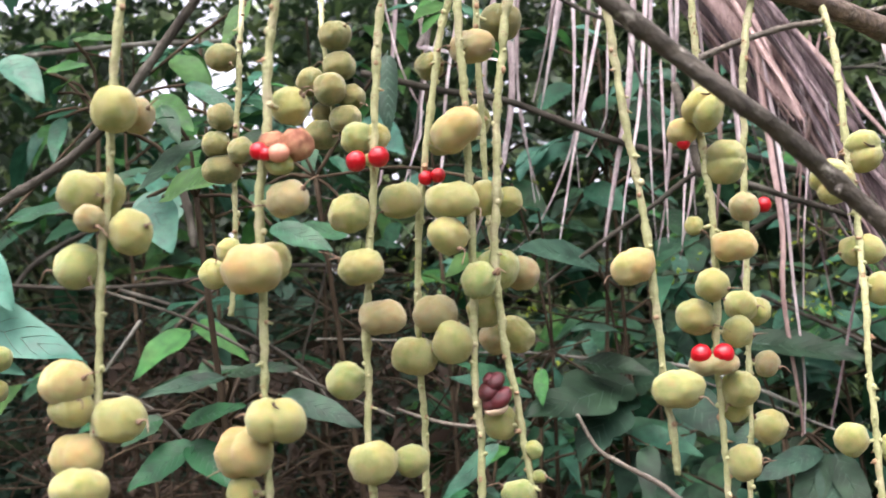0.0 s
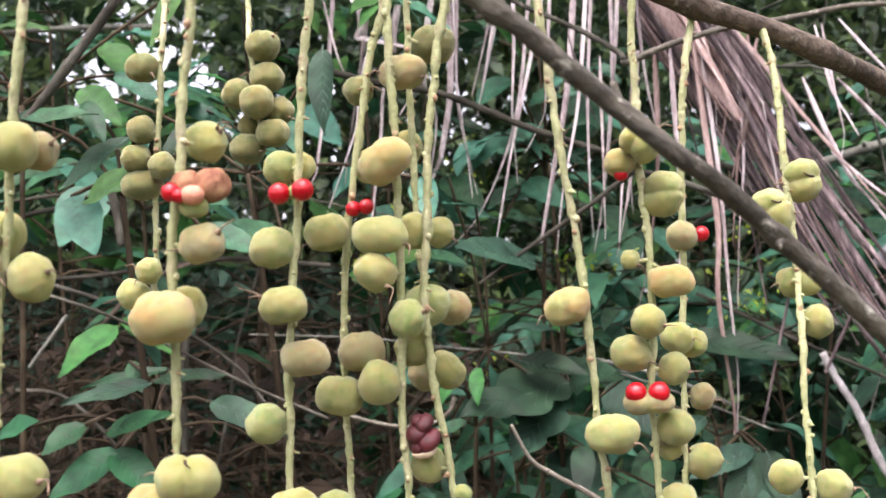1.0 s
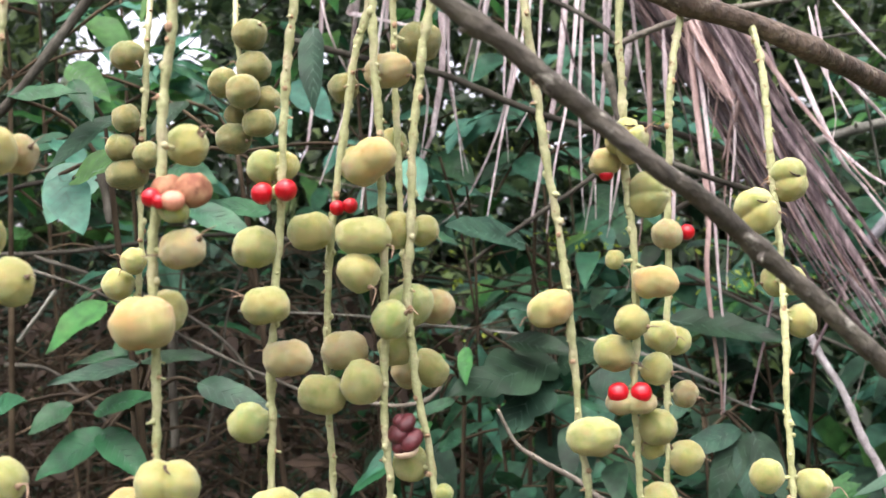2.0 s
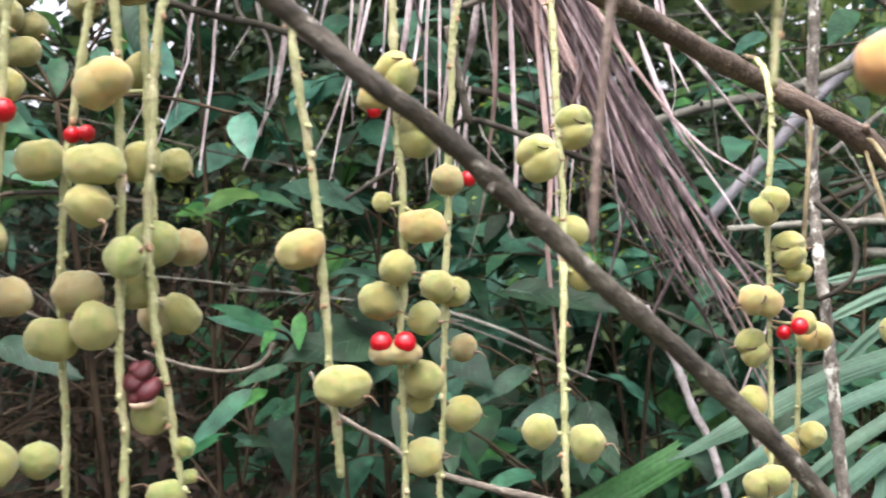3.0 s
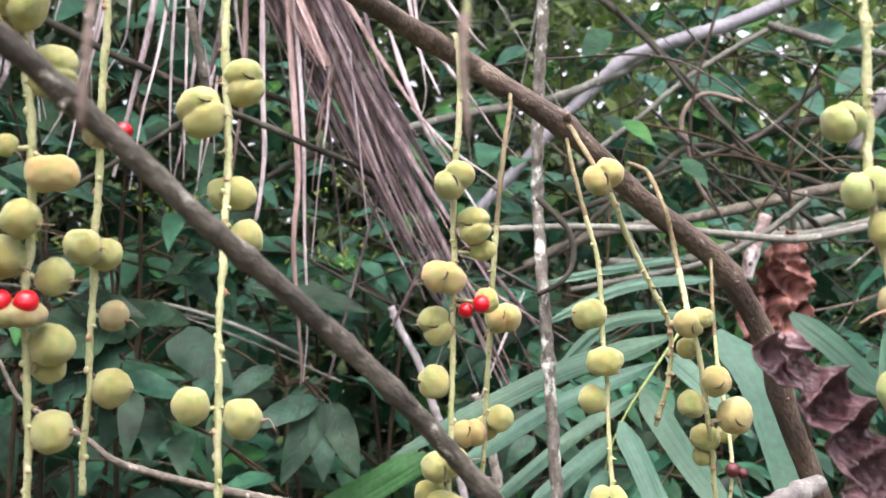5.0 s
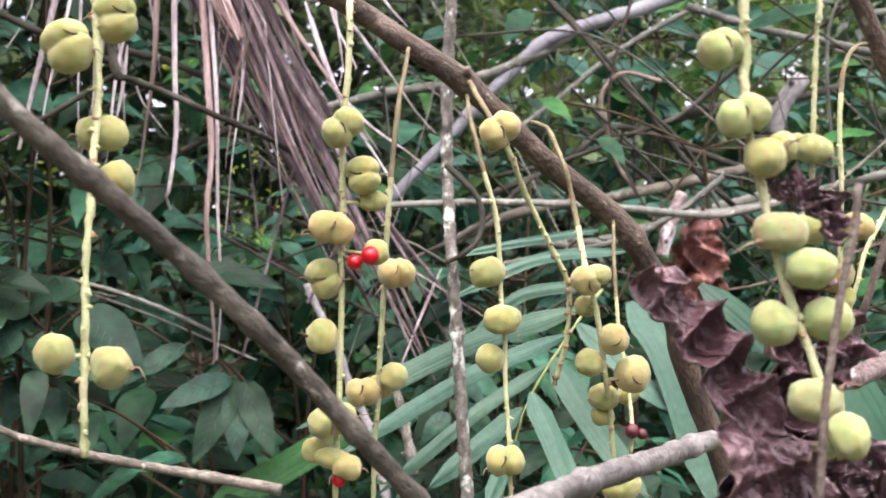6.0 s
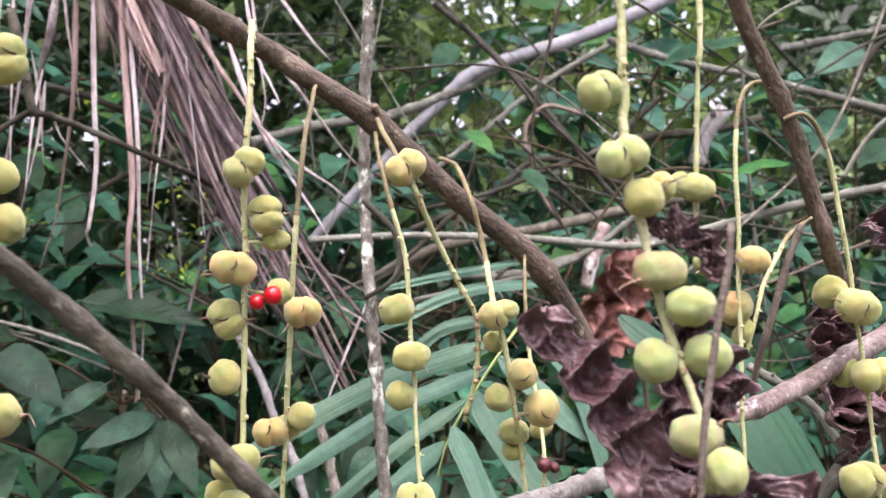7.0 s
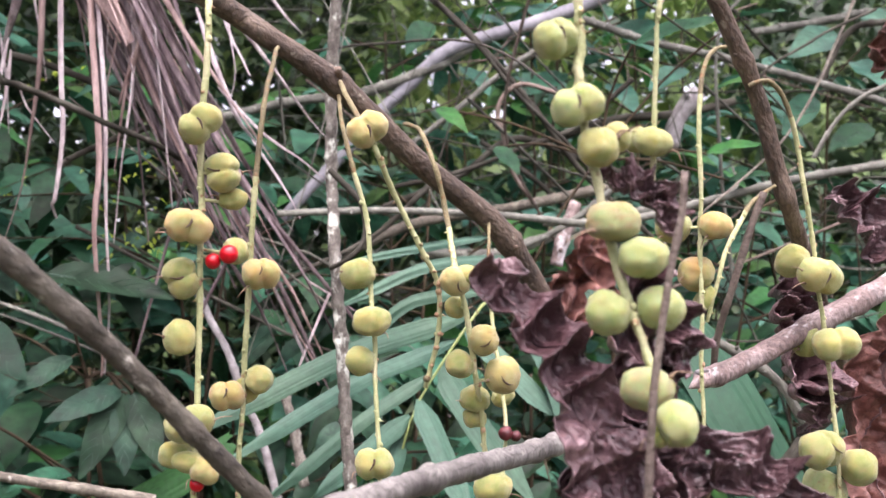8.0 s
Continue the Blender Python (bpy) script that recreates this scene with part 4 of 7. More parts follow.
fruit_strand('hanging stalk with yellow fruits and shiny red seeds',
    [(0.457, 0.754, 1.518), (0.453, 0.680, 1.496), (0.451, 0.641, 1.472), (0.451, 0.633, 1.447), (0.449, 0.637, 1.397), (0.450, 0.642, 1.343), (0.450, 0.646, 1.293), (0.450, 0.649, 1.249), (0.449, 0.653, 1.205), (0.449, 0.656, 1.167)], 0.0026,
    [(0.448, 0.627, 1.398, 0.0130, 0.0099, -48, 'Y'),
     (0.461, 0.637, 1.373, 0.0114, 0.0098, 80, 'Y'),
     (0.467, 0.644, 1.359, 0.0086, 0.0064, 0, 'y'),
     (0.443, 0.633, 1.342, 0.0133, 0.0096, 8, 'O'),
     (0.469, 0.638, 1.329, 0.0073, 0.0076, 0, 'y'),
     (0.440, 0.646, 1.314, 0.0120, 0.0101, 65, 'Y'),
     (0.440, 0.649, 1.281, 0.0098, 0.0101, 0, 'y'),
     (0.446, 0.641, 1.234, 0.0143, 0.0096, -25, 'Y'),
     (0.439, 0.655, 1.216, 0.0095, 0.0079, 0, 'y'),
     (0.447, 0.646, 1.212, 0.0106, 0.0062, 10, 'y'),
     (0.455, 0.643, 1.208, 0.0087, 0.0075, 30, 'o')],
    [(0.461, 0.634, 1.325, 0.0094, 0.0053, -20, 'twin'),
     (0.451, 0.647, 1.200, 0.0053, 0.0041, 0, 'seed')], dry=0.14)
fruit_strand('curved hanging stalk with peach-yellow fruits',
    [(0.501, 0.771, 1.482), (0.496, 0.734, 1.466), (0.488, 0.708, 1.429), (0.483, 0.703, 1.375), (0.481, 0.708, 1.329), (0.479, 0.713, 1.273), (0.478, 0.717, 1.224), (0.477, 0.721, 1.175)], 0.0025,
    [(0.487, 0.697, 1.320, 0.0118, 0.0097, -10, 'O'),
     (0.469, 0.717, 1.245, 0.0116, 0.0095, -8, 'O'),
     (0.481, 0.723, 1.248, 0.0064, 0.0085, 0, 'y'),
     (0.488, 0.712, 1.255, 0.0081, 0.0091, 0, 'y')],
    [], dry=0.4)
fruit_strand('slender stalk with single yellow fruits',
    [(0.544, 0.786, 1.457), (0.544, 0.757, 1.429), (0.551, 0.748, 1.395), (0.561, 0.749, 1.357), (0.564, 0.747, 1.311), (0.566, 0.740, 1.258), (0.568, 0.738, 1.214), (0.572, 0.742, 1.158)], 0.0023,
    [(0.555, 0.749, 1.324, 0.0125, 0.0103, -15, 'y'),
     (0.562, 0.734, 1.292, 0.0134, 0.0104, 0, 'y'),
     (0.556, 0.743, 1.266, 0.0105, 0.0101, 0, 'y'),
     (0.564, 0.729, 1.200, 0.0132, 0.0106, 0, 'Y')],
    [], dry=0.25)
fruit_strand('stalk with a dried, fruitless end',
    [(0.545, 0.780, 1.461), (0.542, 0.745, 1.451), (0.545, 0.715, 1.430), (0.556, 0.695, 1.401), (0.574, 0.714, 1.372), (0.592, 0.722, 1.340), (0.607, 0.731, 1.315), (0.608, 0.739, 1.281), (0.602, 0.748, 1.248)], 0.0026,
    [(0.551, 0.693, 1.412, 0.0142, 0.0107, -35, 'O')],
    [], dry=0.34, spent=0.62)
fruit_strand('crowded stalk with cracked yellow fruits',
    [(0.597, 0.806, 1.439), (0.596, 0.776, 1.432), (0.601, 0.765, 1.425), (0.606, 0.745, 1.400), (0.615, 0.746, 1.366), (0.616, 0.723, 1.329), (0.623, 0.719, 1.296), (0.632, 0.730, 1.258), (0.643, 0.751, 1.219), (0.652, 0.764, 1.156)], 0.0027,
    [(0.613, 0.712, 1.318, 0.0099, 0.0103, 0, 'c'),
     (0.621, 0.711, 1.322, 0.0074, 0.0088, 0, 'y'),
     (0.618, 0.729, 1.302, 0.0083, 0.0075, 0, 'y'),
     (0.635, 0.722, 1.280, 0.0101, 0.0105, 20, 'c'),
     (0.621, 0.731, 1.264, 0.0101, 0.0098, 0, 'y'),
     (0.650, 0.727, 1.257, 0.0128, 0.0124, 30, 'c'),
     (0.637, 0.750, 1.240, 0.0097, 0.0108, 0, 'y'),
     (0.638, 0.755, 1.227, 0.0085, 0.0070, 0, 'y'),
     (0.649, 0.748, 1.180, 0.0138, 0.0115, 0, 'y')],
    [], dry=0.36)
fruit_strand('thin stalk with a dark red seed',
    [(0.670, 0.835, 1.372), (0.665, 0.819, 1.341), (0.666, 0.811, 1.298), (0.670, 0.804, 1.256), (0.672, 0.796, 1.215), (0.667, 0.792, 1.151)], 0.0021,
    [(0.674, 0.809, 1.239, 0.0084, 0.0092, 0, 'y')],
    [(0.674, 0.789, 1.212, 0.0090, 0.0053, 10, 'podseed')], dry=0.3)
fruit_strand('near stalk with large pale green fruits',
    [(0.580, 0.389, 1.600), (0.580, 0.389, 1.423), (0.582, 0.391, 1.394), (0.582, 0.392, 1.375), (0.585, 0.393, 1.354), (0.590, 0.393, 1.338), (0.596, 0.389, 1.306), (0.603, 0.384, 1.282), (0.607, 0.380, 1.262), (0.610, 0.376, 1.244)], 0.0026,
    [(0.573, 0.393, 1.392, 0.0088, 0.0077, -25, 'P'),
     (0.579, 0.386, 1.366, 0.0102, 0.0076, -25, 'P'),
     (0.587, 0.386, 1.351, 0.0080, 0.0072, 0, 'y'),
     (0.596, 0.391, 1.356, 0.0058, 0.0056, 0, 'y'),
     (0.592, 0.384, 1.324, 0.0104, 0.0073, 0, 'gb'),
     (0.602, 0.381, 1.311, 0.0101, 0.0075, 0, 'p'),
     (0.591, 0.388, 1.291, 0.0088, 0.0082, -20, 'p'),
     (0.610, 0.384, 1.293, 0.0098, 0.0080, 10, 'p'),
     (0.603, 0.381, 1.264, 0.0111, 0.0081, 10, 'gb'),
     (0.609, 0.369, 1.253, 0.0074, 0.0084, 0, 'p'),
     (0.608, 0.382, 1.247, 0.0040, 0.0040, 0, 'p')],
    [])
fruit_strand('straight stalk with yellow-green fruits',
    [(0.630, 0.427, 1.600), (0.630, 0.427, 1.440), (0.630, 0.430, 1.408), (0.630, 0.433, 1.370), (0.630, 0.435, 1.342)], 0.0016,
    [(0.627, 0.428, 1.362, 0.0085, 0.0062, 0, 'y'),
     (0.625, 0.440, 1.365, 0.0052, 0.0057, 0, 'y')],
    [])
fruit_strand('stalk with dull yellow-orange fruits',
    [(0.766, 0.631, 1.463), (0.755, 0.623, 1.459), (0.745, 0.616, 1.449), (0.740, 0.614, 1.430), (0.738, 0.612, 1.396), (0.740, 0.616, 1.342), (0.742, 0.620, 1.282), (0.745, 0.624, 1.220)], 0.0020,
    [(0.728, 0.628, 1.349, 0.0102, 0.0109, 0, 'y'),
     (0.748, 0.613, 1.349, 0.0104, 0.0087, 0, 'o'),
     (0.742, 0.627, 1.321, 0.0106, 0.0109, 0, 'o'),
     (0.747, 0.626, 1.306, 0.0054, 0.0088, 0, 'y')],
    [], dry=0.2)
fruit_strand('slanting fruitless stalk on the dark branch',
    [(0.813, 0.657, 1.381), (0.804, 0.655, 1.376), (0.789, 0.644, 1.367), (0.776, 0.637, 1.352), (0.766, 0.636, 1.335), (0.759, 0.634, 1.316), (0.754, 0.637, 1.292)], 0.0021,
    [],
    [], dry=0.35)
fruit_strand('arching stalk with split yellow fruits',
    [(0.785, 0.638, 1.441), (0.791, 0.637, 1.444), (0.804, 0.644, 1.446), (0.818, 0.652, 1.436), (0.832, 0.661, 1.408), (0.842, 0.667, 1.368), (0.855, 0.678, 1.320), (0.866, 0.685, 1.267), (0.872, 0.687, 1.221), (0.877, 0.691, 1.161)], 0.0022,
    [(0.837, 0.678, 1.334, 0.0113, 0.0121, 0, 'y'),
     (0.850, 0.667, 1.324, 0.0164, 0.0116, 8, 'Y'),
     (0.864, 0.672, 1.279, 0.0169, 0.0116, -8, 'Y'),
     (0.856, 0.696, 1.282, 0.0097, 0.0124, 0, 'y'),
     (0.857, 0.680, 1.209, 0.0161, 0.0128, -15, 'Y'),
     (0.888, 0.686, 1.196, 0.0134, 0.0126, 20, 'y'),
     (0.873, 0.704, 1.179, 0.0163, 0.0140, 30, 'gb')],
    [], dry=0.16)
fruit_strand('very near stalk with large orange and green fruits',
    [(0.411, 0.211, 1.600), (0.411, 0.211, 1.417), (0.410, 0.212, 1.397), (0.410, 0.213, 1.384), (0.410, 0.214, 1.373)], 0.0014,
    [(0.403, 0.213, 1.390, 0.0107, 0.0075, 0, 'ob'),
     (0.418, 0.213, 1.395, 0.0070, 0.0070, 0, 'g')],
    [])
fruit_strand('near bare stalk end',
    [(0.380, 0.230, 1.600), (0.380, 0.230, 1.425), (0.380, 0.231, 1.408), (0.379, 0.232, 1.389)], 0.0015,
    [(0.373, 0.230, 1.414, 0.0067, 0.0067, 0, 'g')],
    [])

# ---- branches, twigs and vines ----
branch('bare_branch', [(-0.460, 0.050, 1.800), (0.100, 0.155, 1.530), (0.136, 0.182, 1.503), (0.169, 0.213, 1.482), (0.194, 0.235, 1.464), (0.212, 0.250, 1.450), (0.224, 0.258, 1.442), (0.235, 0.267, 1.432), (0.250, 0.279, 1.420), (0.270, 0.288, 1.403), (0.284, 0.304, 1.394), (0.294, 0.317, 1.386), (0.307, 0.331, 1.375), (0.325, 0.344, 1.359), (0.338, 0.357, 1.347), (0.360, 0.380, 1.329), (0.381, 0.400, 1.311), (0.403, 0.417, 1.291), (0.423, 0.436, 1.271), (0.447, 0.457, 1.245), (0.490, 0.488, 1.199)], 0.0017, 0.0043, M_bark_dark, 'bare greyish brown branch crossing diagonally', 'branch', knots=24)
branch('thick_branch', [(-0.460, 0.060, 2.000), (0.082, 0.407, 1.641), (0.183, 0.479, 1.582), (0.240, 0.511, 1.551), (0.273, 0.536, 1.539), (0.316, 0.573, 1.532), (0.356, 0.614, 1.524), (0.461, 0.755, 1.506), (0.492, 0.769, 1.490), (0.545, 0.785, 1.459), (0.609, 0.815, 1.413), (0.674, 0.842, 1.374), (0.707, 0.860, 1.340), (0.735, 0.878, 1.300), (0.758, 0.897, 1.243), (0.813, 0.935, 1.134), (0.906, 1.014, 0.909)], 0.0010, 0.0118, M_bark_brown, 'thick reddish brown branch with swollen nodes', 'branch', knots=14)
branch('upright_branch', [(0.696, 0.583, 1.613), (0.724, 0.603, 1.543), (0.739, 0.612, 1.516), (0.757, 0.625, 1.490), (0.782, 0.638, 1.456), (0.802, 0.651, 1.427), (0.816, 0.660, 1.396), (0.834, 0.674, 1.369), (0.877, 0.728, 1.343), (0.998, 0.907, 1.323), (1.106, 1.042, 1.259), (1.181, 1.089, 1.100)], 0.0052, 0.0070, M_bark_brown, 'dark brown slanting branch', 'branch', knots=8)
branch('thin_trunk', [(0.589, 1.126, 1.700), (0.587, 1.133, 1.618), (0.586, 1.142, 1.513), (0.588, 1.148, 1.437), (0.589, 1.123, 1.353), (0.596, 1.128, 1.280), (0.603, 1.133, 1.200), (0.614, 1.140, 1.075), (0.636, 1.171, 0.764), (0.679, 1.239, 0.055)], 0.0061, 0.0067, M_bark_pale, 'slim upright trunk with pale mottled bark', 'tree trunk', knots=7)
branch('low_branch', [(0.483, 0.391, 1.220), (0.519, 0.440, 1.221), (0.554, 0.489, 1.221), (0.590, 0.537, 1.221), (0.626, 0.586, 1.221), (0.661, 0.635, 1.221), (0.679, 0.658, 1.221)], 0.0052, 0.0060, M_bark_ash, 'smooth mottled grey low branch', 'branch', knots=5)
branch('broken_branch', [(0.761, 0.656, 1.257), (0.790, 0.672, 1.262), (0.841, 0.690, 1.282), (0.896, 0.706, 1.305), (1.019, 0.745, 1.358)], 0.0061, 0.0095, M_bark_lichen, 'broken branch with white lichen patches', 'branch', knots=4, snapped=True)
branch('far_branch', [(0.660, 2.614, 1.558), (0.736, 2.590, 1.645), (0.912, 2.533, 1.838), (1.012, 2.501, 1.944), (1.101, 2.478, 1.980), (1.242, 2.441, 2.024), (1.395, 2.401, 2.085), (1.612, 2.342, 2.192)], 0.0126, 0.0185, M_bark_silver, 'pale grey branch bending upward', 'branch', knots=3)
branch('cross_branch', [(0.574, 1.695, 1.467), (0.728, 1.672, 1.474), (0.848, 1.654, 1.472), (0.951, 1.639, 1.466), (1.071, 1.621, 1.459), (1.173, 1.605, 1.478)], 0.0052, 0.0061, M_bark_grey, 'thin horizontal grey branch', 'branch', knots=3)
branch('twig', [(0.675, 2.144, 2.237), (0.810, 2.126, 2.070), (0.911, 2.112, 1.948), (1.000, 2.099, 1.854), (1.068, 2.091, 1.770), (1.124, 2.082, 1.715), (1.191, 2.072, 1.648), (1.236, 2.067, 1.582), (1.206, 1.878, 1.463)], 0.0056, 0.0031, M_bark_black, 'thin dark twig hanging at a slant', 'branch', knots=2)
branch('twig', [(0.082, 1.007, 1.281), (0.099, 1.008, 1.249), (0.118, 1.008, 1.234), (0.161, 1.007, 1.211), (0.187, 1.007, 1.192), (0.238, 1.006, 1.177), (0.309, 1.003, 1.162), (0.421, 0.998, 1.142)], 0.0018, 0.0051, M_bark_dark, 'thin grey fallen twig among leaves', 'branch', knots=4)
branch('dead_limb', [(-0.620, 0.962, 1.521), (-0.581, 0.971, 1.539), (-0.502, 0.987, 1.586), (-0.454, 0.995, 1.631), (-0.406, 1.001, 1.692), (-0.347, 1.008, 1.769), (-0.295, 1.014, 1.840), (-0.172, 1.071, 2.068)], 0.0053, 0.0062, M_bark_black, 'dark crooked bare limb', 'branch', knots=4)
branch('twig', [(-1.239, 1.863, 2.052), (-1.110, 1.900, 2.063), (-0.980, 1.937, 2.072), (-0.816, 1.985, 2.074)], 0.0049, 0.0061, M_bark_grey, 'pale thin bare branch', 'branch', knots=2)
branch('vine', [(0.607, 0.357, 1.339), (0.606, 0.358, 1.324), (0.603, 0.360, 1.307), (0.600, 0.363, 1.282), (0.598, 0.365, 1.259), (0.597, 0.369, 1.213)], 0.0013, 0.0015, M_vine, 'smooth brown hanging vine', 'vine', knots=2)
branch('vine', [(0.796, 0.641, 1.374), (0.789, 0.645, 1.353), (0.779, 0.650, 1.317), (0.774, 0.664, 1.282), (0.777, 0.675, 1.264)], 0.0025, 0.0022, M_vine, 'thin brown dry stalk', 'vine', knots=2)
branch('dry_stem', [(0.342, 0.203, 1.469), (0.342, 0.210, 1.436), (0.340, 0.211, 1.416), (0.337, 0.213, 1.389), (0.335, 0.214, 1.367), (0.334, 0.215, 1.349)], 0.0013, 0.0009, M_vine, 'reddish dry hanging stem close to the lens', 'stem', knots=6)
branch('grey_stem', [(1.708, 2.764, 1.795), (1.729, 2.753, 1.867), (1.779, 2.735, 1.943)], 0.0244, 0.0214, M_bark_white, 'pale thick stub of branch', 'branch', knots=1)
branch('broken_stub', [(1.069, 1.840, 1.408), (1.078, 1.840, 1.441), (1.091, 1.840, 1.477), (1.106, 1.840, 1.520)], 0.0110, 0.0105, M_bark_lichen, 'pale broken stub beside the dead leaf', 'branch', knots=2)
branch('dry_stem', [(0.4100, 0.2138, 1.3755), (0.4094, 0.2142, 1.3670), (0.4104, 0.2146, 1.3580), (0.4110, 0.2146, 1.3500)], 0.0012, 0.0006, M_vine, 'reddish dry end of a stalk close to the lens', 'stem', knots=3)
branch('bare_limb', [(0.520, 2.628, 1.792), (0.680, 2.588, 1.832), (0.834, 2.550, 1.851), (1.000, 2.507, 1.914), (1.140, 2.570, 2.004)], 0.0106, 0.0124, M_bark_grey, 'grey branch behind the fruit stalks', 'branch', knots=3)
branch('twig', [(1.264, 2.235, 1.968), (1.408, 2.205, 1.920), (1.575, 2.169, 1.884), (1.731, 2.137, 1.843), (1.946, 2.092, 1.783)], 0.0085, 0.0085, M_bark_grey, 'pale slender branch, nearly level', 'branch', knots=3)
branch('bare_limb', [(1.066, 1.908, 1.488), (1.205, 1.875, 1.494), (1.353, 1.838, 1.530), (1.501, 1.801, 1.567), (1.718, 1.747, 1.608)], 0.0071, 0.0081, M_bark_grey, 'pale slender branch, gently rising', 'branch', knots=3)
branch('twig', [(0.773, 1.881, 1.384), (0.867, 1.858, 1.404), (0.980, 1.830, 1.429), (1.073, 1.805, 1.473), (1.156, 1.780, 1.541)], 0.0048, 0.0058, M_bark_grey, 'thin grey dead branch', 'branch', knots=3)
branch('twig', [(0.880, 2.353, 1.606), (1.034, 2.315, 1.644), (1.151, 2.283, 1.693), (1.257, 2.255, 1.736), (1.374, 2.220, 1.841)], 0.0049, 0.0061, M_bark_black, 'thin dark arching twig', 'branch', knots=3)
branch('twig', [(1.037, 2.104, 1.692), (1.041, 2.099, 1.748), (1.079, 2.087, 1.782), (1.150, 2.072, 1.765)], 0.0045, 0.0045, M_vine, 'thin looping reddish vine', 'branch', knots=3)
branch('twig', [(1.042, 2.102, 1.709), (1.066, 2.104, 1.614), (1.111, 2.099, 1.547)], 0.0045, 0.0045, M_vine, 'thin curving reddish vine', 'branch', knots=3)
branch('twig', [(1.877, 2.306, 1.877), (1.939, 2.282, 1.996), (2.026, 2.260, 2.023), (2.196, 2.220, 2.024)], 0.0079, 0.0079, M_bark_black, 'thin dark arching branch', 'branch', knots=3)
branch('twig', [(2.015, 2.869, 2.159), (2.157, 2.834, 2.184), (2.346, 2.787, 2.226)], 0.0114, 0.0114, M_bark_grey, 'greyish far branch, gently rising', 'branch', knots=3)
branch('bare_limb', [(1.432, 2.825, 1.827), (1.580, 2.787, 1.874), (1.743, 2.748, 1.890), (1.876, 2.714, 1.921)], 0.0122, 0.0107, M_bark_black, 'dark far branch in the thicket', 'branch', knots=3)
branch('twig', [(1.158, 2.687, 1.775), (1.314, 2.660, 1.663), (1.442, 2.641, 1.535)], 0.0071, 0.0057, M_bark_black, 'thin dark slanting twig', 'branch', knots=3)
branch('twig', [(1.429, 1.611, 1.575), (1.464, 1.598, 1.634), (1.507, 1.584, 1.676), (1.569, 1.568, 1.704)], 0.0037, 0.0037, M_bark_grey, 'thin grey forked twig', 'branch', knots=3)
branch('twig', [(0.583, 2.031, 1.358), (0.671, 2.006, 1.409), (0.769, 1.979, 1.461), (0.866, 1.949, 1.553)], 0.0041, 0.0051, M_bark_black, 'thin dark rising twig', 'branch', knots=3)
branch('bare_limb', [(0.606, 1.533, 1.081), (0.589, 1.530, 1.164), (0.569, 1.530, 1.225)], 0.0069, 0.0053, M_bark_pale, 'pale dead stick leaning among leaves', 'branch', knots=3)
branch('bare_limb', [(0.905, 0.932, 1.282), (0.940, 0.926, 1.262), (0.966, 0.922, 1.242), (0.991, 0.919, 1.201)], 0.0041, 0.0041, M_bark_grey, 'pale grey dead stem', 'branch', knots=3)
branch('bare_limb', [(1.089, 0.941, 1.283), (1.054, 0.953, 1.235), (1.024, 0.963, 1.197), (0.999, 0.972, 1.160), (0.969, 0.983, 1.106)], 0.0064, 0.0085, M_bark_black, 'dark stem among withered leaves', 'branch', knots=3)
branch('twig', [(0.582, 1.117, 1.450), (0.610, 1.093, 1.414), (0.614, 1.095, 1.380), (0.601, 1.100, 1.361), (0.583, 1.115, 1.350)], 0.0034, 0.0023, M_bark_black, 'dark curling tendril on the trunk', 'branch', knots=3)
branch('twig', [(-0.646, 1.277, 1.465), (-0.539, 1.314, 1.425), (-0.449, 1.347, 1.374), (-0.358, 1.381, 1.323), (-0.252, 1.419, 1.272)], 0.0024, 0.0024, M_bark_black, 'thin brown tangled stem', 'branch', knots=2)
branch('twig', [(-0.743, 1.576, 1.373), (-0.683, 1.584, 1.448), (-0.614, 1.596, 1.503), (-0.539, 1.615, 1.530)], 0.0039, 0.0029, M_bark_brown, 'thin brown bent stem', 'branch', knots=2)
branch('twig', [(-1.118, 1.655, 1.531), (-0.965, 1.701, 1.521), (-0.811, 1.746, 1.527), (-0.583, 1.809, 1.553), (-0.400, 1.865, 1.537)], 0.0043, 0.0043, M_bark_black, 'thin brown trailing stem', 'branch', knots=2)
branch('twig', [(-0.477, 1.204, 1.592), (-0.469, 1.212, 1.554), (-0.464, 1.219, 1.508)], 0.0061, 0.0046, M_bark_black, 'dark short broken stub', 'branch', knots=2)
branch('twig', [(-0.512, 1.745, 1.409), (-0.317, 1.803, 1.398), (-0.181, 1.846, 1.379), (0.012, 1.906, 1.353), (0.147, 1.950, 1.324)], 0.0016, 0.0016, M_bark_grey, 'very thin grey trailing twig', 'branch', knots=2)
branch('twig', [(-0.885, 1.500, 1.626), (-0.754, 1.536, 1.642), (-0.670, 1.560, 1.649)], 0.0029, 0.0029, M_bark_black, 'thin brown side twig', 'branch', knots=2)
branch('twig', [(-0.404, 1.712, 1.881), (-0.269, 1.756, 1.847), (-0.153, 1.793, 1.823), (-0.001, 1.847, 1.758), (0.133, 1.892, 1.714)], 0.0061, 0.0061, M_bark_black, 'thin dark branch behind dry leaflets', 'branch', knots=2)
branch('twig', [(-1.321, 1.915, 1.497), (-1.244, 1.923, 1.604), (-1.099, 1.955, 1.684), (-0.957, 1.994, 1.705)], 0.0061, 0.0049, M_bark_black, 'thin dark crossing twig', 'branch', knots=2)
branch('twig', [(-0.310, 2.025, 1.385), (-0.157, 2.017, 1.376), (0.026, 2.009, 1.347), (0.179, 2.004, 1.302), (0.383, 1.999, 1.217)], 0.0022, 0.0022, M_bark_grey, 'long thin grey trailing twig', 'branch', knots=3)
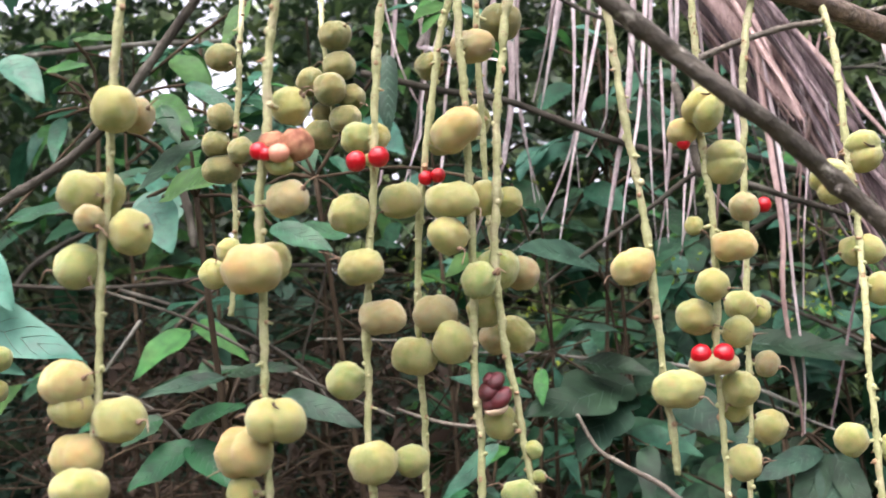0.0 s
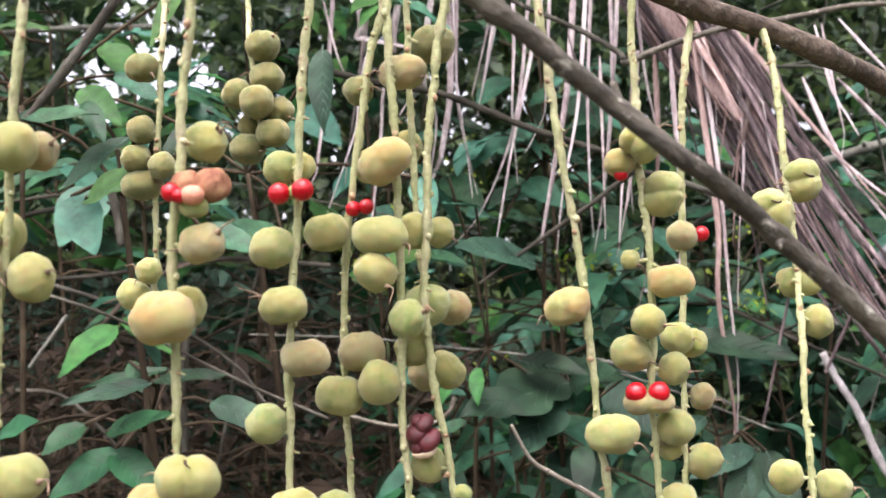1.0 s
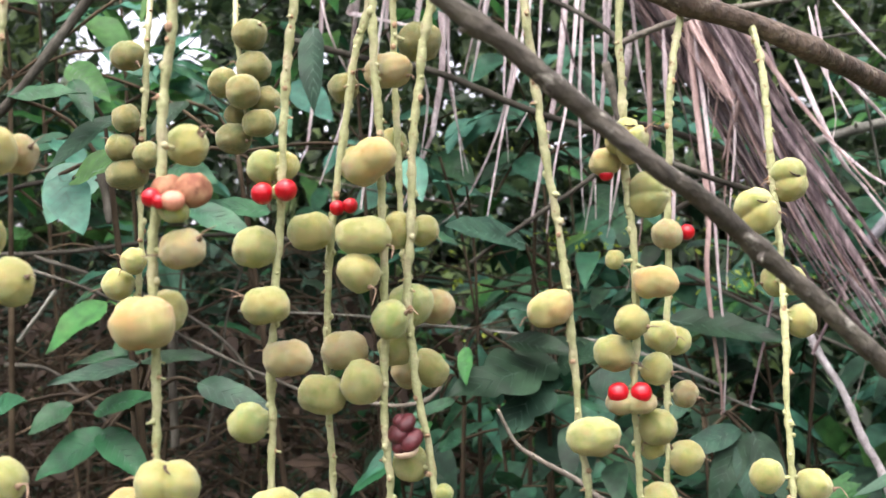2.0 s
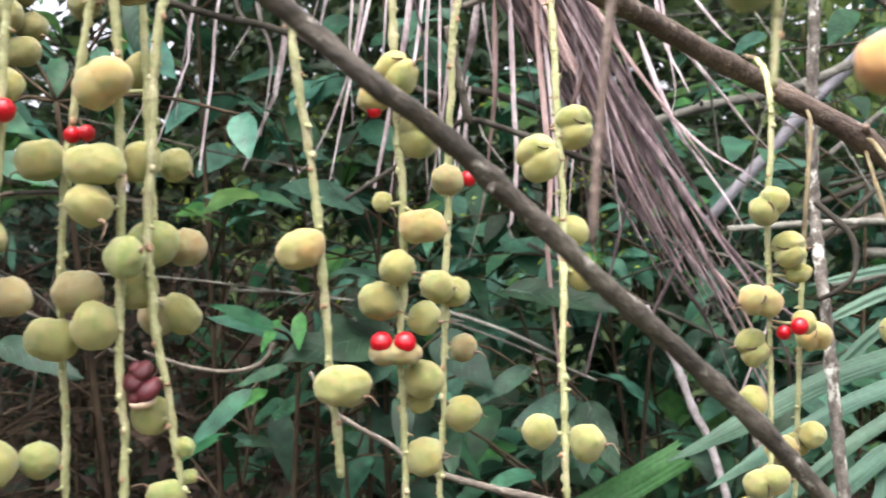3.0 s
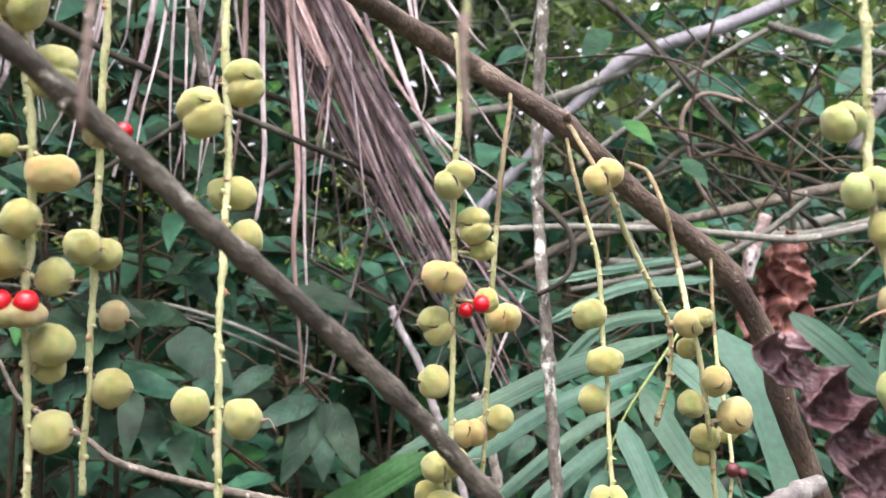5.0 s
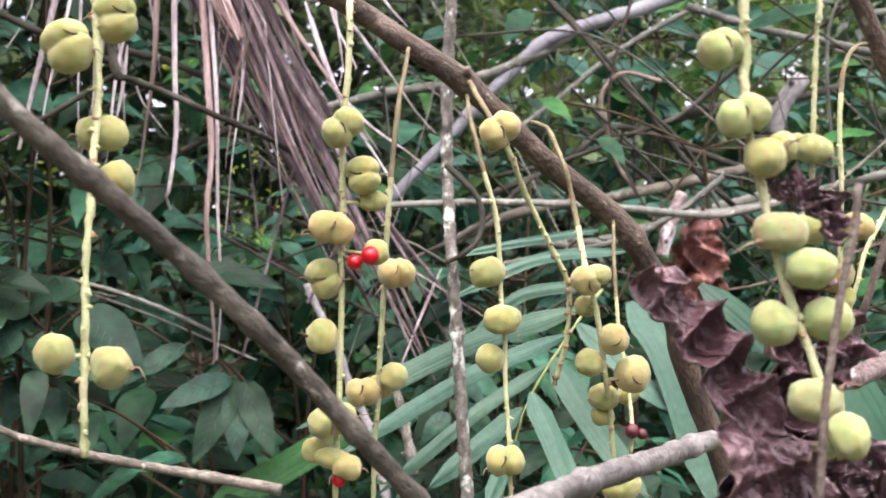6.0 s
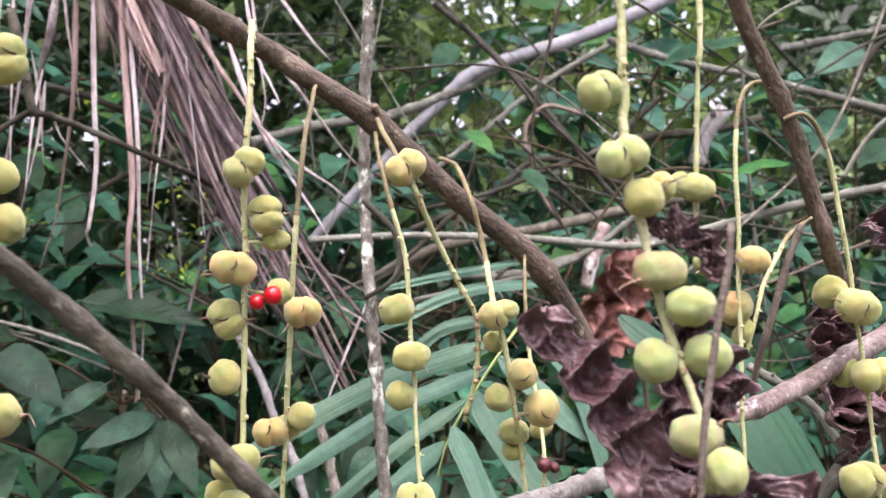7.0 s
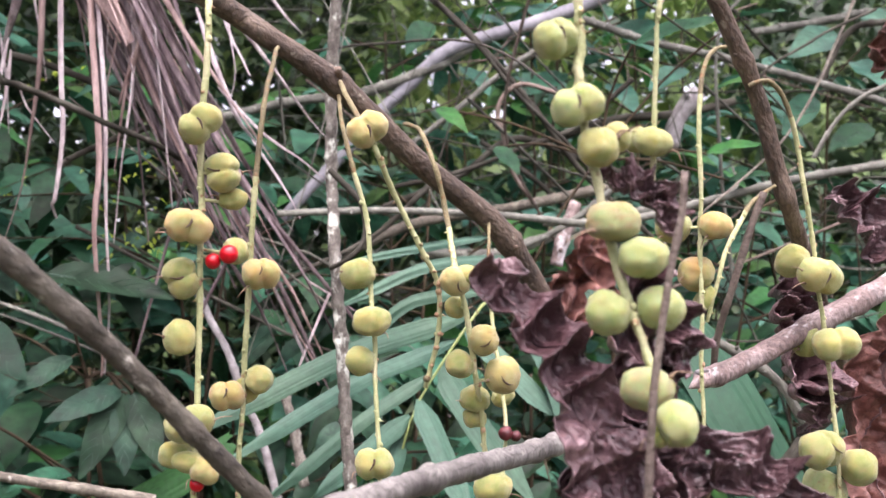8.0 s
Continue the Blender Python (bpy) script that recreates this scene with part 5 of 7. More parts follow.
branch('twig', [(0.855, 2.115, 1.987), (0.957, 2.116, 1.910), (1.036, 2.117, 1.832), (1.127, 2.120, 1.733), (1.229, 2.123, 1.611), (1.373, 2.124, 1.489)], 0.0067, 0.0056, M_bark_black, 'dark slanting twig with side shoots', 'branch', knots=3)
branch('twig', [(0.879, 2.339, 1.671), (1.000, 2.325, 1.769), (1.133, 2.309, 1.880), (1.314, 2.291, 1.991)], 0.0061, 0.0061, M_bark_grey, 'thin pale slanting branch', 'branch', knots=3)
branch('twig', [(0.883, 2.546, 1.581), (1.067, 2.530, 1.662), (1.198, 2.516, 1.755), (1.383, 2.509, 1.704), (1.553, 2.504, 1.653)], 0.0079, 0.0079, M_bark_black, 'dark arching twig far behind', 'branch', knots=3)
branch('twig', [(0.755, 2.262, 1.445), (0.906, 2.249, 1.516), (1.105, 2.235, 1.553), (1.417, 2.212, 1.625)], 0.0105, 0.0117, M_bark_dark, 'dull brown fallen limb', 'branch', knots=3)
branch('twig', [(0.953, 2.450, 1.470), (1.118, 2.441, 1.472), (1.296, 2.427, 1.524), (1.508, 2.411, 1.589)], 0.0114, 0.0127, M_bark_grey, 'dull grey fallen limb', 'branch', knots=3)
branch('twig', [(0.185, 1.620, 1.631), (0.192, 1.660, 1.638), (0.212, 1.690, 1.637), (0.265, 1.720, 1.622), (0.322, 1.750, 1.602), (0.385, 1.790, 1.584), (0.435, 1.870, 1.568)], 0.0052, 0.0044, M_bark_black, 'dark crooked twig forking before the dry frond', 'branch', knots=4)
branch('twig', [(0.188, 1.620, 1.632), (0.178, 1.628, 1.635), (0.150, 1.636, 1.619), (0.104, 1.644, 1.588), (0.014, 1.652, 1.532), (-0.074, 1.660, 1.475)], 0.0042, 0.0030, M_bark_black, 'dark side arm of a forked twig', 'branch', knots=3)
branch('twig', [(0.186, 1.620, 1.629), (0.182, 1.610, 1.642), (0.177, 1.600, 1.671), (0.168, 1.590, 1.716), (0.157, 1.580, 1.768)], 0.0062, 0.0066, M_bark_dark, 'dark brown upright arm of a forked twig', 'branch', knots=2)
branch('twig', [(0.174, 1.560, 1.794), (0.181, 1.566, 1.792), (0.238, 1.571, 1.813), (0.322, 1.577, 1.833), (0.371, 1.583, 1.838), (0.437, 1.589, 1.846), (0.501, 1.594, 1.855), (0.572, 1.600, 1.855)], 0.0052, 0.0036, M_bark_dark, 'thin dark bare twig', 'branch', knots=4)
branch('twig', [(0.176, 1.560, 1.796), (0.166, 1.580, 1.812), (0.118, 1.600, 1.851), (0.055, 1.620, 1.892), (0.002, 1.640, 1.927), (-0.070, 1.660, 1.985)], 0.0046, 0.0034, M_bark_black, 'thin dark arm of a bare twig', 'branch', knots=3)
branch('twig', [(0.142, 2.000, 1.760), (0.218, 2.000, 1.741), (0.325, 2.000, 1.699), (0.394, 2.000, 1.672)], 0.0066, 0.0060, M_bark_black, 'dark limb behind the dry frond', 'branch', knots=2)
branch('twig', [(0.222, 2.000, 1.569), (0.259, 2.000, 1.592), (0.326, 2.000, 1.626), (0.375, 2.000, 1.646)], 0.0050, 0.0056, M_bark_black, 'dull dark twig behind the dry frond', 'branch', knots=2)
branch('twig', [(-0.284, 1.520, 1.283), (-0.227, 1.520, 1.265), (-0.170, 1.520, 1.255), (-0.124, 1.520, 1.260), (-0.099, 1.520, 1.277), (-0.091, 1.520, 1.297)], 0.0026, 0.0034, M_bark_dark, 'thin drooping brown tendril', 'branch', knots=2)
branch('twig', [(0.464, 1.900, 1.352), (0.486, 1.900, 1.305), (0.513, 1.900, 1.257), (0.534, 1.900, 1.200), (0.547, 1.900, 1.167), (0.569, 1.900, 1.125), (0.591, 1.900, 1.050), (0.610, 1.900, 0.976)], 0.0062, 0.0070, M_bark_white, 'pale dead stick curving among leaves', 'branch', knots=5)
branch('twig', [(-0.734, 1.950, 1.413), (-0.739, 1.950, 1.346), (-0.741, 1.950, 1.279), (-0.733, 1.950, 1.147)], 0.0075, 0.0085, M_bark_black, 'black upright stem in the thicket', 'branch', knots=2)
branch('twig', [(-0.511, 1.800, 1.547), (-0.536, 1.800, 1.465), (-0.559, 1.800, 1.394), (-0.572, 1.800, 1.302), (-0.598, 1.800, 1.171)], 0.0022, 0.0026, M_bark_black, 'thin black upright stem', 'branch', knots=2)
branch('twig', [(-0.782, 1.600, 1.445), (-0.817, 1.600, 1.402), (-0.852, 1.600, 1.360)], 0.0036, 0.0030, M_bark_grey, 'pale short dead stick', 'branch', knots=2)
branch('twig', [(-0.889, 1.700, 1.514), (-0.753, 1.700, 1.470), (-0.610, 1.700, 1.413), (-0.515, 1.700, 1.352), (-0.463, 1.700, 1.288)], 0.0038, 0.0030, M_bark_black, 'brown dead stem slanting down', 'branch', knots=3)
branch('twig', [(-0.875, 1.600, 1.322), (-0.789, 1.600, 1.311), (-0.714, 1.600, 1.254), (-0.662, 1.600, 1.198)], 0.0036, 0.0030, M_bark_black, 'brown dead stem among leaves', 'branch', knots=3)
branch('twig', [(0.078, 1.900, 1.351), (0.139, 1.900, 1.337), (0.219, 1.900, 1.310), (0.292, 1.900, 1.277), (0.319, 1.900, 1.263)], 0.0034, 0.0034, M_bark_grey, 'thin grey trailing twig', 'branch', knots=2)
branch('tree_trunk', [(-0.470, 0.020, -0.100), (-0.460, 0.040, 0.600), (-0.470, 0.050, 1.300), (-0.450, 0.060, 1.900), (-0.470, 0.050, 2.700)], 0.0340, 0.0260, M_bark_brown, 'slender brown tree trunk that bears the fruiting branches', 'tree trunk', knots=5)
branch('twig', [(1.381, 1.182, 1.923), (1.343, 1.203, 1.766), (1.310, 1.218, 1.681), (1.290, 1.226, 1.631)], 0.0028, 0.0021, M_bark_black, 'thin dark twig with a dead leaf', 'branch', knots=1)
branch('fruiting_branch', [(-0.460, 0.060, 1.620), (-0.129, 0.219, 1.550), (-0.028, 0.249, 1.551), (0.030, 0.266, 1.546), (0.085, 0.302, 1.556), (0.108, 0.378, 1.588), (0.146, 0.399, 1.594), (0.167, 0.405, 1.594), (0.211, 0.408, 1.587), (0.252, 0.455, 1.602), (0.283, 0.499, 1.620), (0.336, 0.524, 1.626), (0.467, 0.593, 1.636)], 0.0084, 0.0101, M_bark_brown, 'brown fruiting branch overhead that bears the stalks', 'branch', knots=8)
branch('fruiting_branch', [(-0.460, 0.050, 1.700), (0.380, 0.230, 1.600), (0.411, 0.211, 1.600), (0.580, 0.389, 1.600), (0.630, 0.427, 1.600), (0.930, 0.527, 1.620)], 0.008, 0.009, M_bark_brown, 'brown fruiting branch close overhead', 'branch')


# ---- dead palm frond ----
def strip(points, width, fold, twist, seed, taper=0.8):
    """A long narrow folded strip along a curve."""
    path = spline(points, 0.03)
    n = len(path)
    verts, faces = [], []
    for i, p in enumerate(path):
        t = i / (n - 1)
        along = (path[min(i + 1, n - 1)] - path[max(i - 1, 0)]).normalized()
        side = along.cross(Vector((math.sin(twist + 1.6 * t * math.sin(seed)), -math.cos(twist + 1.6 * t * math.sin(seed)), 0.1))).normalized()
        back = side.cross(along).normalized()
        w = width * 0.5 * min(1.0, 0.35 + 6 * t) * (1 - taper * t ** 2)
        verts += [p - side * w + back * w * fold, p + back * 0.0004, p + side * w + back * w * fold,
                  p + side * w * 0.96 + back * (w * fold - 0.0009), p - back * 0.0009, p - side * w * 0.96 + back * (w * fold - 0.0009)]
    for i in range(n - 1):
        a = i * 6
        for k in range(6):
            b = (k + 1) % 6
            faces.append((a + k, a + b, a + 6 + b, a + 6 + k))
    return verts, faces


palm = tagged(new('dead_palm_frond'), 'withered brown palm frond hanging with narrow dry leaflets', 'palm frond')
rachis_path = [(-0.820, 2.557, 2.425), (-0.272, 2.171, 2.231), (0.004, 2.005, 2.153), (0.191, 1.897, 2.094), (0.340, 1.812, 2.045), (0.454, 1.743, 2.054), (0.581, 1.706, 2.159)]
v, f = tube(spline(rachis_path, 0.03), lambda t: 0.008 + 0.006 * t, 8, 0.1)
child("rachis", mesh("rachis", v, f, [M_straw]), palm, "dry brown midrib")
rnd = random.Random(21)


def frond_fan(n, a0, a1, b0, b1, width, spread, curve, seed, mats=(M_straw, M_straw, M_straw_dark), clump=0, broken=0.35):
    """Dry leaflets from the line a0-a1 to about the line b0-b1."""
    r = random.Random(seed)
    a0, a1, b0, b1 = Vector(a0), Vector(a1), Vector(b0), Vector(b1)
    for k in range(n):
        u = (k + r.uniform(0.1, 0.9)) / n
        if clump:
            u = (int(u * clump) + 0.5 + r.gauss(0, 0.16)) / clump
        top = a0.lerp(a1, u) + Vector((0, r.uniform(-0.04, 0.04), 0))
        end = b0.lerp(b1, min(1, max(0, u + r.uniform(-0.25, 0.25))))
        end = top.lerp(end, r.uniform(0.62 if clump else 0.5, 1.06)) + Vector((r.gauss(0, spread * 1.5), r.uniform(-0.1, 0.1), r.gauss(0, spread * 0.8)))
        mid = top.lerp(end, 0.45) + Vector((r.gauss(0, spread * 0.35), r.uniform(-0.03, 0.03), curve * (end - top).length))
        bend = r.uniform(0.55, 0.85)
        late = top.lerp(end, bend) + Vector((r.gauss(0, spread * 0.28), 0, curve * 0.55 * (end - top).length))
        points = [top, mid, late, end]
        if r.random() < broken:
            # snapped leaflets: the end hangs off at an angle
            tilt = r.choice((-1, 1, 1)) * r.uniform(0.25, 0.9)
            d = (end - late) * r.uniform(0.8, 1.5)
            d = Vector((d.x * math.cos(tilt) + d.z * math.sin(tilt), d.y + r.uniform(-0.02, 0.02), d.z * math.cos(tilt) - d.x * math.sin(tilt)))
            points = [top, mid, late.lerp(mid, 0.08), late, late + d * 0.12, late + d]
        v, f = strip(points, width * r.choice((0.4, 0.6, 0.75, 0.9, 1.0, 1.3)), r.uniform(0.1, 0.6), r.uniform(-0.7, 0.7), seed + k, r.choice((0.5, 0.75, 0.95)))
        child("leaflet", mesh("leaflet", v, f, [r.choice(mats)]), palm)


def dry_leaflet(points, width, mat):
    """One dry leaflet along the given points, folded along its middle and frayed to a point."""
    k = len(palm.children)
    r = random.Random(k)
    v, f = strip(points, width * 1.25, r.uniform(0.05, 0.45), r.uniform(-0.45, 0.45), k, r.choice((0.55, 0.8, 0.95)))
    child("leaflet", mesh("leaflet", v, f, [mat]), palm)


dry_leaflet([(-0.047, 1.820, 2.060), (-0.084, 1.860, 1.928), (-0.120, 1.900, 1.808)], 0.0104, M_straw_pale)
dry_leaflet([(-0.058, 1.820, 2.061), (-0.092, 1.860, 1.950), (-0.130, 1.900, 1.846)], 0.0075, M_straw)
dry_leaflet([(-0.133, 1.820, 2.069), (-0.147, 1.847, 1.856), (-0.140, 1.873, 1.756), (-0.124, 1.900, 1.659)], 0.0047, M_straw)
dry_leaflet([(-0.143, 1.820, 2.070), (-0.148, 1.847, 1.888), (-0.140, 1.873, 1.766), (-0.134, 1.900, 1.654)], 0.0047, M_straw_pale)
dry_leaflet([(-0.034, 1.820, 2.058), (-0.037, 1.840, 1.928), (-0.048, 1.860, 1.798), (-0.048, 1.880, 1.729), (-0.049, 1.900, 1.675)], 0.0056, M_straw_pale)
dry_leaflet([(0.027, 1.820, 2.051), (0.011, 1.840, 1.976), (-0.022, 1.860, 1.849), (-0.055, 1.880, 1.730), (-0.090, 1.900, 1.578)], 0.0056, M_straw_pale)
dry_leaflet([(0.002, 1.820, 2.054), (-0.032, 1.840, 1.813), (-0.077, 1.860, 1.686), (-0.132, 1.880, 1.599), (-0.184, 1.900, 1.562)], 0.0056, M_straw)
dry_leaflet([(0.037, 1.820, 2.050), (0.022, 1.836, 1.880), (0.014, 1.852, 1.802), (0.004, 1.868, 1.780), (-0.024, 1.884, 1.737), (-0.034, 1.900, 1.732)], 0.0056, M_straw_pale)
dry_leaflet([(0.080, 1.820, 2.045), (0.056, 1.847, 1.839), (0.022, 1.873, 1.692), (-0.009, 1.900, 1.563)], 0.0094, M_straw)
dry_leaflet([(0.102, 1.820, 2.043), (0.074, 1.847, 1.806), (0.039, 1.873, 1.660), (0.018, 1.900, 1.541)], 0.0066, M_straw_pale)
dry_leaflet([(0.063, 1.820, 1.923), (0.086, 1.847, 1.816), (0.102, 1.873, 1.779), (0.113, 1.900, 1.755)], 0.0038, M_straw_dark)
dry_leaflet([(0.110, 1.820, 2.042), (0.091, 1.847, 1.825), (0.086, 1.873, 1.657), (0.086, 1.900, 1.569)], 0.0056, M_straw_pale)
dry_leaflet([(0.140, 1.820, 2.039), (0.135, 1.847, 1.832), (0.112, 1.873, 1.656), (0.086, 1.900, 1.538)], 0.0066, M_straw)
dry_leaflet([(0.154, 1.820, 2.037), (0.145, 1.847, 1.923), (0.121, 1.873, 1.737), (0.099, 1.900, 1.589)], 0.0066, M_straw_pale)
dry_leaflet([(0.180, 1.840, 2.042), (0.191, 1.853, 1.859), (0.206, 1.867, 1.760), (0.216, 1.880, 1.690)], 0.0056, M_straw)
dry_leaflet([(0.146, 1.820, 1.774), (0.156, 1.860, 1.701), (0.158, 1.900, 1.606)], 0.0038, M_straw_pale)
dry_leaflet([(0.301, 1.820, 2.021), (0.318, 1.830, 1.872), (0.328, 1.840, 1.784), (0.307, 1.850, 1.664)], 0.0075, M_straw_pink)
dry_leaflet([(0.278, 1.830, 2.027), (0.309, 1.845, 1.847), (0.309, 1.860, 1.738)], 0.0066, M_straw)
dry_leaflet([(0.183, 1.820, 1.882), (0.169, 1.847, 1.806), (0.155, 1.873, 1.770), (0.142, 1.900, 1.736)], 0.0113, M_straw)
dry_leaflet([(0.176, 1.820, 1.881), (0.179, 1.847, 1.834), (0.161, 1.873, 1.775), (0.149, 1.900, 1.748)], 0.0066, M_straw_dark)
dry_leaflet([(0.211, 1.820, 1.883), (0.210, 1.840, 1.722), (0.199, 1.860, 1.624), (0.184, 1.880, 1.520), (0.158, 1.900, 1.434)], 0.0085, M_straw_pink)
dry_leaflet([(0.238, 1.820, 1.885), (0.243, 1.836, 1.695), (0.247, 1.852, 1.597), (0.236, 1.868, 1.497), (0.230, 1.884, 1.493), (0.236, 1.900, 1.471)], 0.0075, M_straw)
dry_leaflet([(0.277, 1.820, 1.887), (0.290, 1.836, 1.734), (0.304, 1.852, 1.561), (0.298, 1.868, 1.452), (0.316, 1.884, 1.250), (0.313, 1.900, 1.216)], 0.0085, M_straw_pink)
dry_leaflet([(0.288, 1.820, 1.888), (0.310, 1.840, 1.652), (0.316, 1.860, 1.470), (0.324, 1.880, 1.323), (0.318, 1.900, 1.220)], 0.0056, M_straw)
dry_leaflet([(0.268, 1.820, 1.887), (0.288, 1.847, 1.765), (0.307, 1.873, 1.630), (0.299, 1.900, 1.474)], 0.0066, M_straw_dark)
dry_leaflet([(0.368, 1.820, 1.893), (0.364, 1.830, 1.764), (0.344, 1.840, 1.700), (0.331, 1.850, 1.653)], 0.0094, M_straw_pink)
dry_leaflet([(0.346, 1.830, 1.895), (0.352, 1.840, 1.700), (0.338, 1.850, 1.562), (0.329, 1.860, 1.429)], 0.0066, M_straw)
dry_leaflet([(0.386, 1.830, 1.898), (0.350, 1.840, 1.738), (0.332, 1.850, 1.597), (0.326, 1.860, 1.535)], 0.0056, M_straw_pink)
dry_leaflet([(0.165, 1.820, 1.743), (0.147, 1.860, 1.678), (0.130, 1.900, 1.543)], 0.0056, M_straw_pale)
dry_leaflet([(0.169, 1.820, 1.725), (0.157, 1.860, 1.651), (0.126, 1.900, 1.531)], 0.0066, M_straw)
dry_leaflet([(0.117, 1.820, 1.878), (0.112, 1.860, 1.695), (0.107, 1.900, 1.563)], 0.0047, M_straw)
dry_leaflet([(0.182, 1.820, 1.671), (0.190, 1.860, 1.643), (0.229, 1.900, 1.595)], 0.0028, M_straw_pale)
dry_leaflet([(0.486, 1.800, 1.894), (0.502, 1.813, 1.776), (0.514, 1.827, 1.713), (0.509, 1.840, 1.676)], 0.0047, M_straw_pale)
dry_leaflet([(0.475, 1.800, 1.893), (0.497, 1.813, 1.785), (0.520, 1.827, 1.742), (0.538, 1.840, 1.710)], 0.0056, M_straw_pale)
dry_leaflet([(0.526, 1.900, 1.930), (0.569, 1.917, 1.877), (0.608, 1.933, 1.835), (0.636, 1.950, 1.815)], 0.0056, M_straw_pale)
dry_leaflet([(0.449, 1.780, 1.801), (0.479, 1.790, 1.717), (0.514, 1.800, 1.638), (0.533, 1.810, 1.612), (0.558, 1.820, 1.586)], 0.0075, M_straw_pale)
dry_leaflet([(0.503, 1.780, 1.795), (0.584, 1.793, 1.699), (0.634, 1.807, 1.636), (0.670, 1.820, 1.602)], 0.0056, M_straw)
dry_leaflet([(0.486, 1.780, 1.674), (0.559, 1.793, 1.605), (0.616, 1.807, 1.572), (0.670, 1.820, 1.533)], 0.0047, M_straw)
dry_leaflet([(0.540, 1.780, 1.593), (0.573, 1.793, 1.550), (0.605, 1.807, 1.505), (0.623, 1.820, 1.473)], 0.0038, M_straw_pale)
dry_leaflet([(0.393, 1.840, 1.901), (0.431, 1.850, 1.773), (0.480, 1.860, 1.643), (0.566, 1.870, 1.521), (0.617, 1.880, 1.458)], 0.0066, M_straw_dark)
dry_leaflet([(0.527, 1.840, 1.444), (0.584, 1.853, 1.361), (0.626, 1.867, 1.276), (0.664, 1.880, 1.200)], 0.0056, M_straw)
dry_leaflet([(0.509, 1.840, 1.406), (0.566, 1.860, 1.323), (0.616, 1.880, 1.210)], 0.0075, M_straw_dark)
dry_leaflet([(0.564, 1.840, 1.425), (0.613, 1.860, 1.361), (0.671, 1.880, 1.248)], 0.0047, M_straw_pink)
dry_leaflet([(0.686, 1.840, 1.380), (0.642, 1.860, 1.267), (0.616, 1.880, 1.191)], 0.0038, M_straw)
frond_fan(58, (0.093, 1.960, 2.111), (0.248, 1.792, 2.044), (0.566, 1.965, 1.361), (0.722, 1.865, 1.135), 0.0125, 0.022, 0.020, 3, (M_straw_dark, M_straw_dark, M_straw_dark, M_straw_dark, M_straw, M_straw_pink), 0, 0.15)
frond_fan(9, (-0.442, 1.897, 2.134), (-0.102, 1.743, 2.038), (-0.389, 1.967, 1.751), (-0.195, 1.935, 1.584), 0.0100, 0.040, 0.000, 5, (M_straw, M_straw_pale), 4, 0.4)
frond_fan(11, (0.101, 1.925, 2.111), (0.230, 1.772, 2.049), (0.333, 1.905, 1.706), (0.440, 1.799, 1.639), 0.0240, 0.014, 0.010, 6, (M_straw_pink,), 0, 0.0)
green_palm = tagged(new('green_palm_leaf'), 'fresh green palm leaf with broad pleated leaflets', 'palm leaf')
v, f = tube(spline([(0.802, 1.303, 1.331), (0.766, 1.253, 1.304), (0.702, 1.242, 1.211), (0.679, 1.238, 1.145), (0.664, 1.244, 1.069)], 0.02), lambda t: 0.002 * (1 - 0.5 * t), 7)
child('rachis', mesh('rachis', v, f, [M_petiole]), green_palm, 'slim green midrib')

def palm_leaflet(base, mid, tip, width, pleats=6, mat=None, parent=None, torn=False):
    """A broad pleated leaflet, arched from base to tip."""
    base, mid, tip = Vector(base), Vector(mid), Vector(tip)
    path = spline([base, mid, tip, tip + (tip - mid) * 0.35], 0.012)
    n, cols = len(path), 2 * pleats + 1
    verts, faces = [], []
    for i, p in enumerate(path):
        t = i / (n - 1)
        along = (path[min(i + 1, n - 1)] - path[max(i - 1, 0)]).normalized()
        side = along.cross(Vector((0.15, -1.0, 0.55))).normalized()
        up = side.cross(along).normalized()
        w = width * 0.5 * min(1, 0.15 + t / 0.18) ** 0.8 * (1 - 0.12 * t) * (1 if torn else 1 - max(0, (t - 0.72) / 0.28) ** 1.4) + 0.0006
        for k in range(cols):
            c = 2 * k / (cols - 1) - 1
            h = 0.07 * w / pleats * (1 if k % 2 else -1) - 0.18 * w * abs(c) + 0.003 * noise.noise(Vector((c, t * 3, p.x * 9)))
            fray = along * width * (0.45 * noise.noise(Vector((c * 3.3, 7, 1))) + 0.25 * noise.noise(Vector((c * 11, 3, 5)))) if torn and i == n - 1 else Vector()
            verts.append(p + side * w * c + up * h + fray)
    for i in range(n - 1):
        for k in range(cols - 1):
            a = i * cols + k
            faces.append((a, a + 1, a + cols + 1, a + cols))
    ob = child("leaflet", mesh("leaflet", verts, faces, [mat or M_palm]), parent or green_palm)
    ob.data.polygons.foreach_set("use_smooth", [False] * len(ob.data.polygons))
    s = ob.modifiers.new("thickness", "SOLIDIFY")
    s.thickness = 0.0006


palm_leaflet((0.773, 1.296, 1.309), (0.629, 1.253, 1.265), (0.487, 1.212, 1.198), 0.0259)
palm_leaflet((0.753, 1.278, 1.278), (0.632, 1.244, 1.231), (0.518, 1.212, 1.167), 0.0198)
palm_leaflet((0.799, 1.324, 1.338), (0.710, 1.319, 1.325), (0.652, 1.315, 1.278), 0.0157)
palm_leaflet((0.847, 1.350, 1.382), (0.740, 1.357, 1.371), (0.649, 1.365, 1.329), 0.0150)
palm_leaflet((0.818, 1.371, 1.410), (0.725, 1.377, 1.393), (0.653, 1.382, 1.377), 0.0112)
palm_leaflet((0.724, 1.260, 1.242), (0.641, 1.236, 1.192), (0.556, 1.213, 1.128), 0.0158)
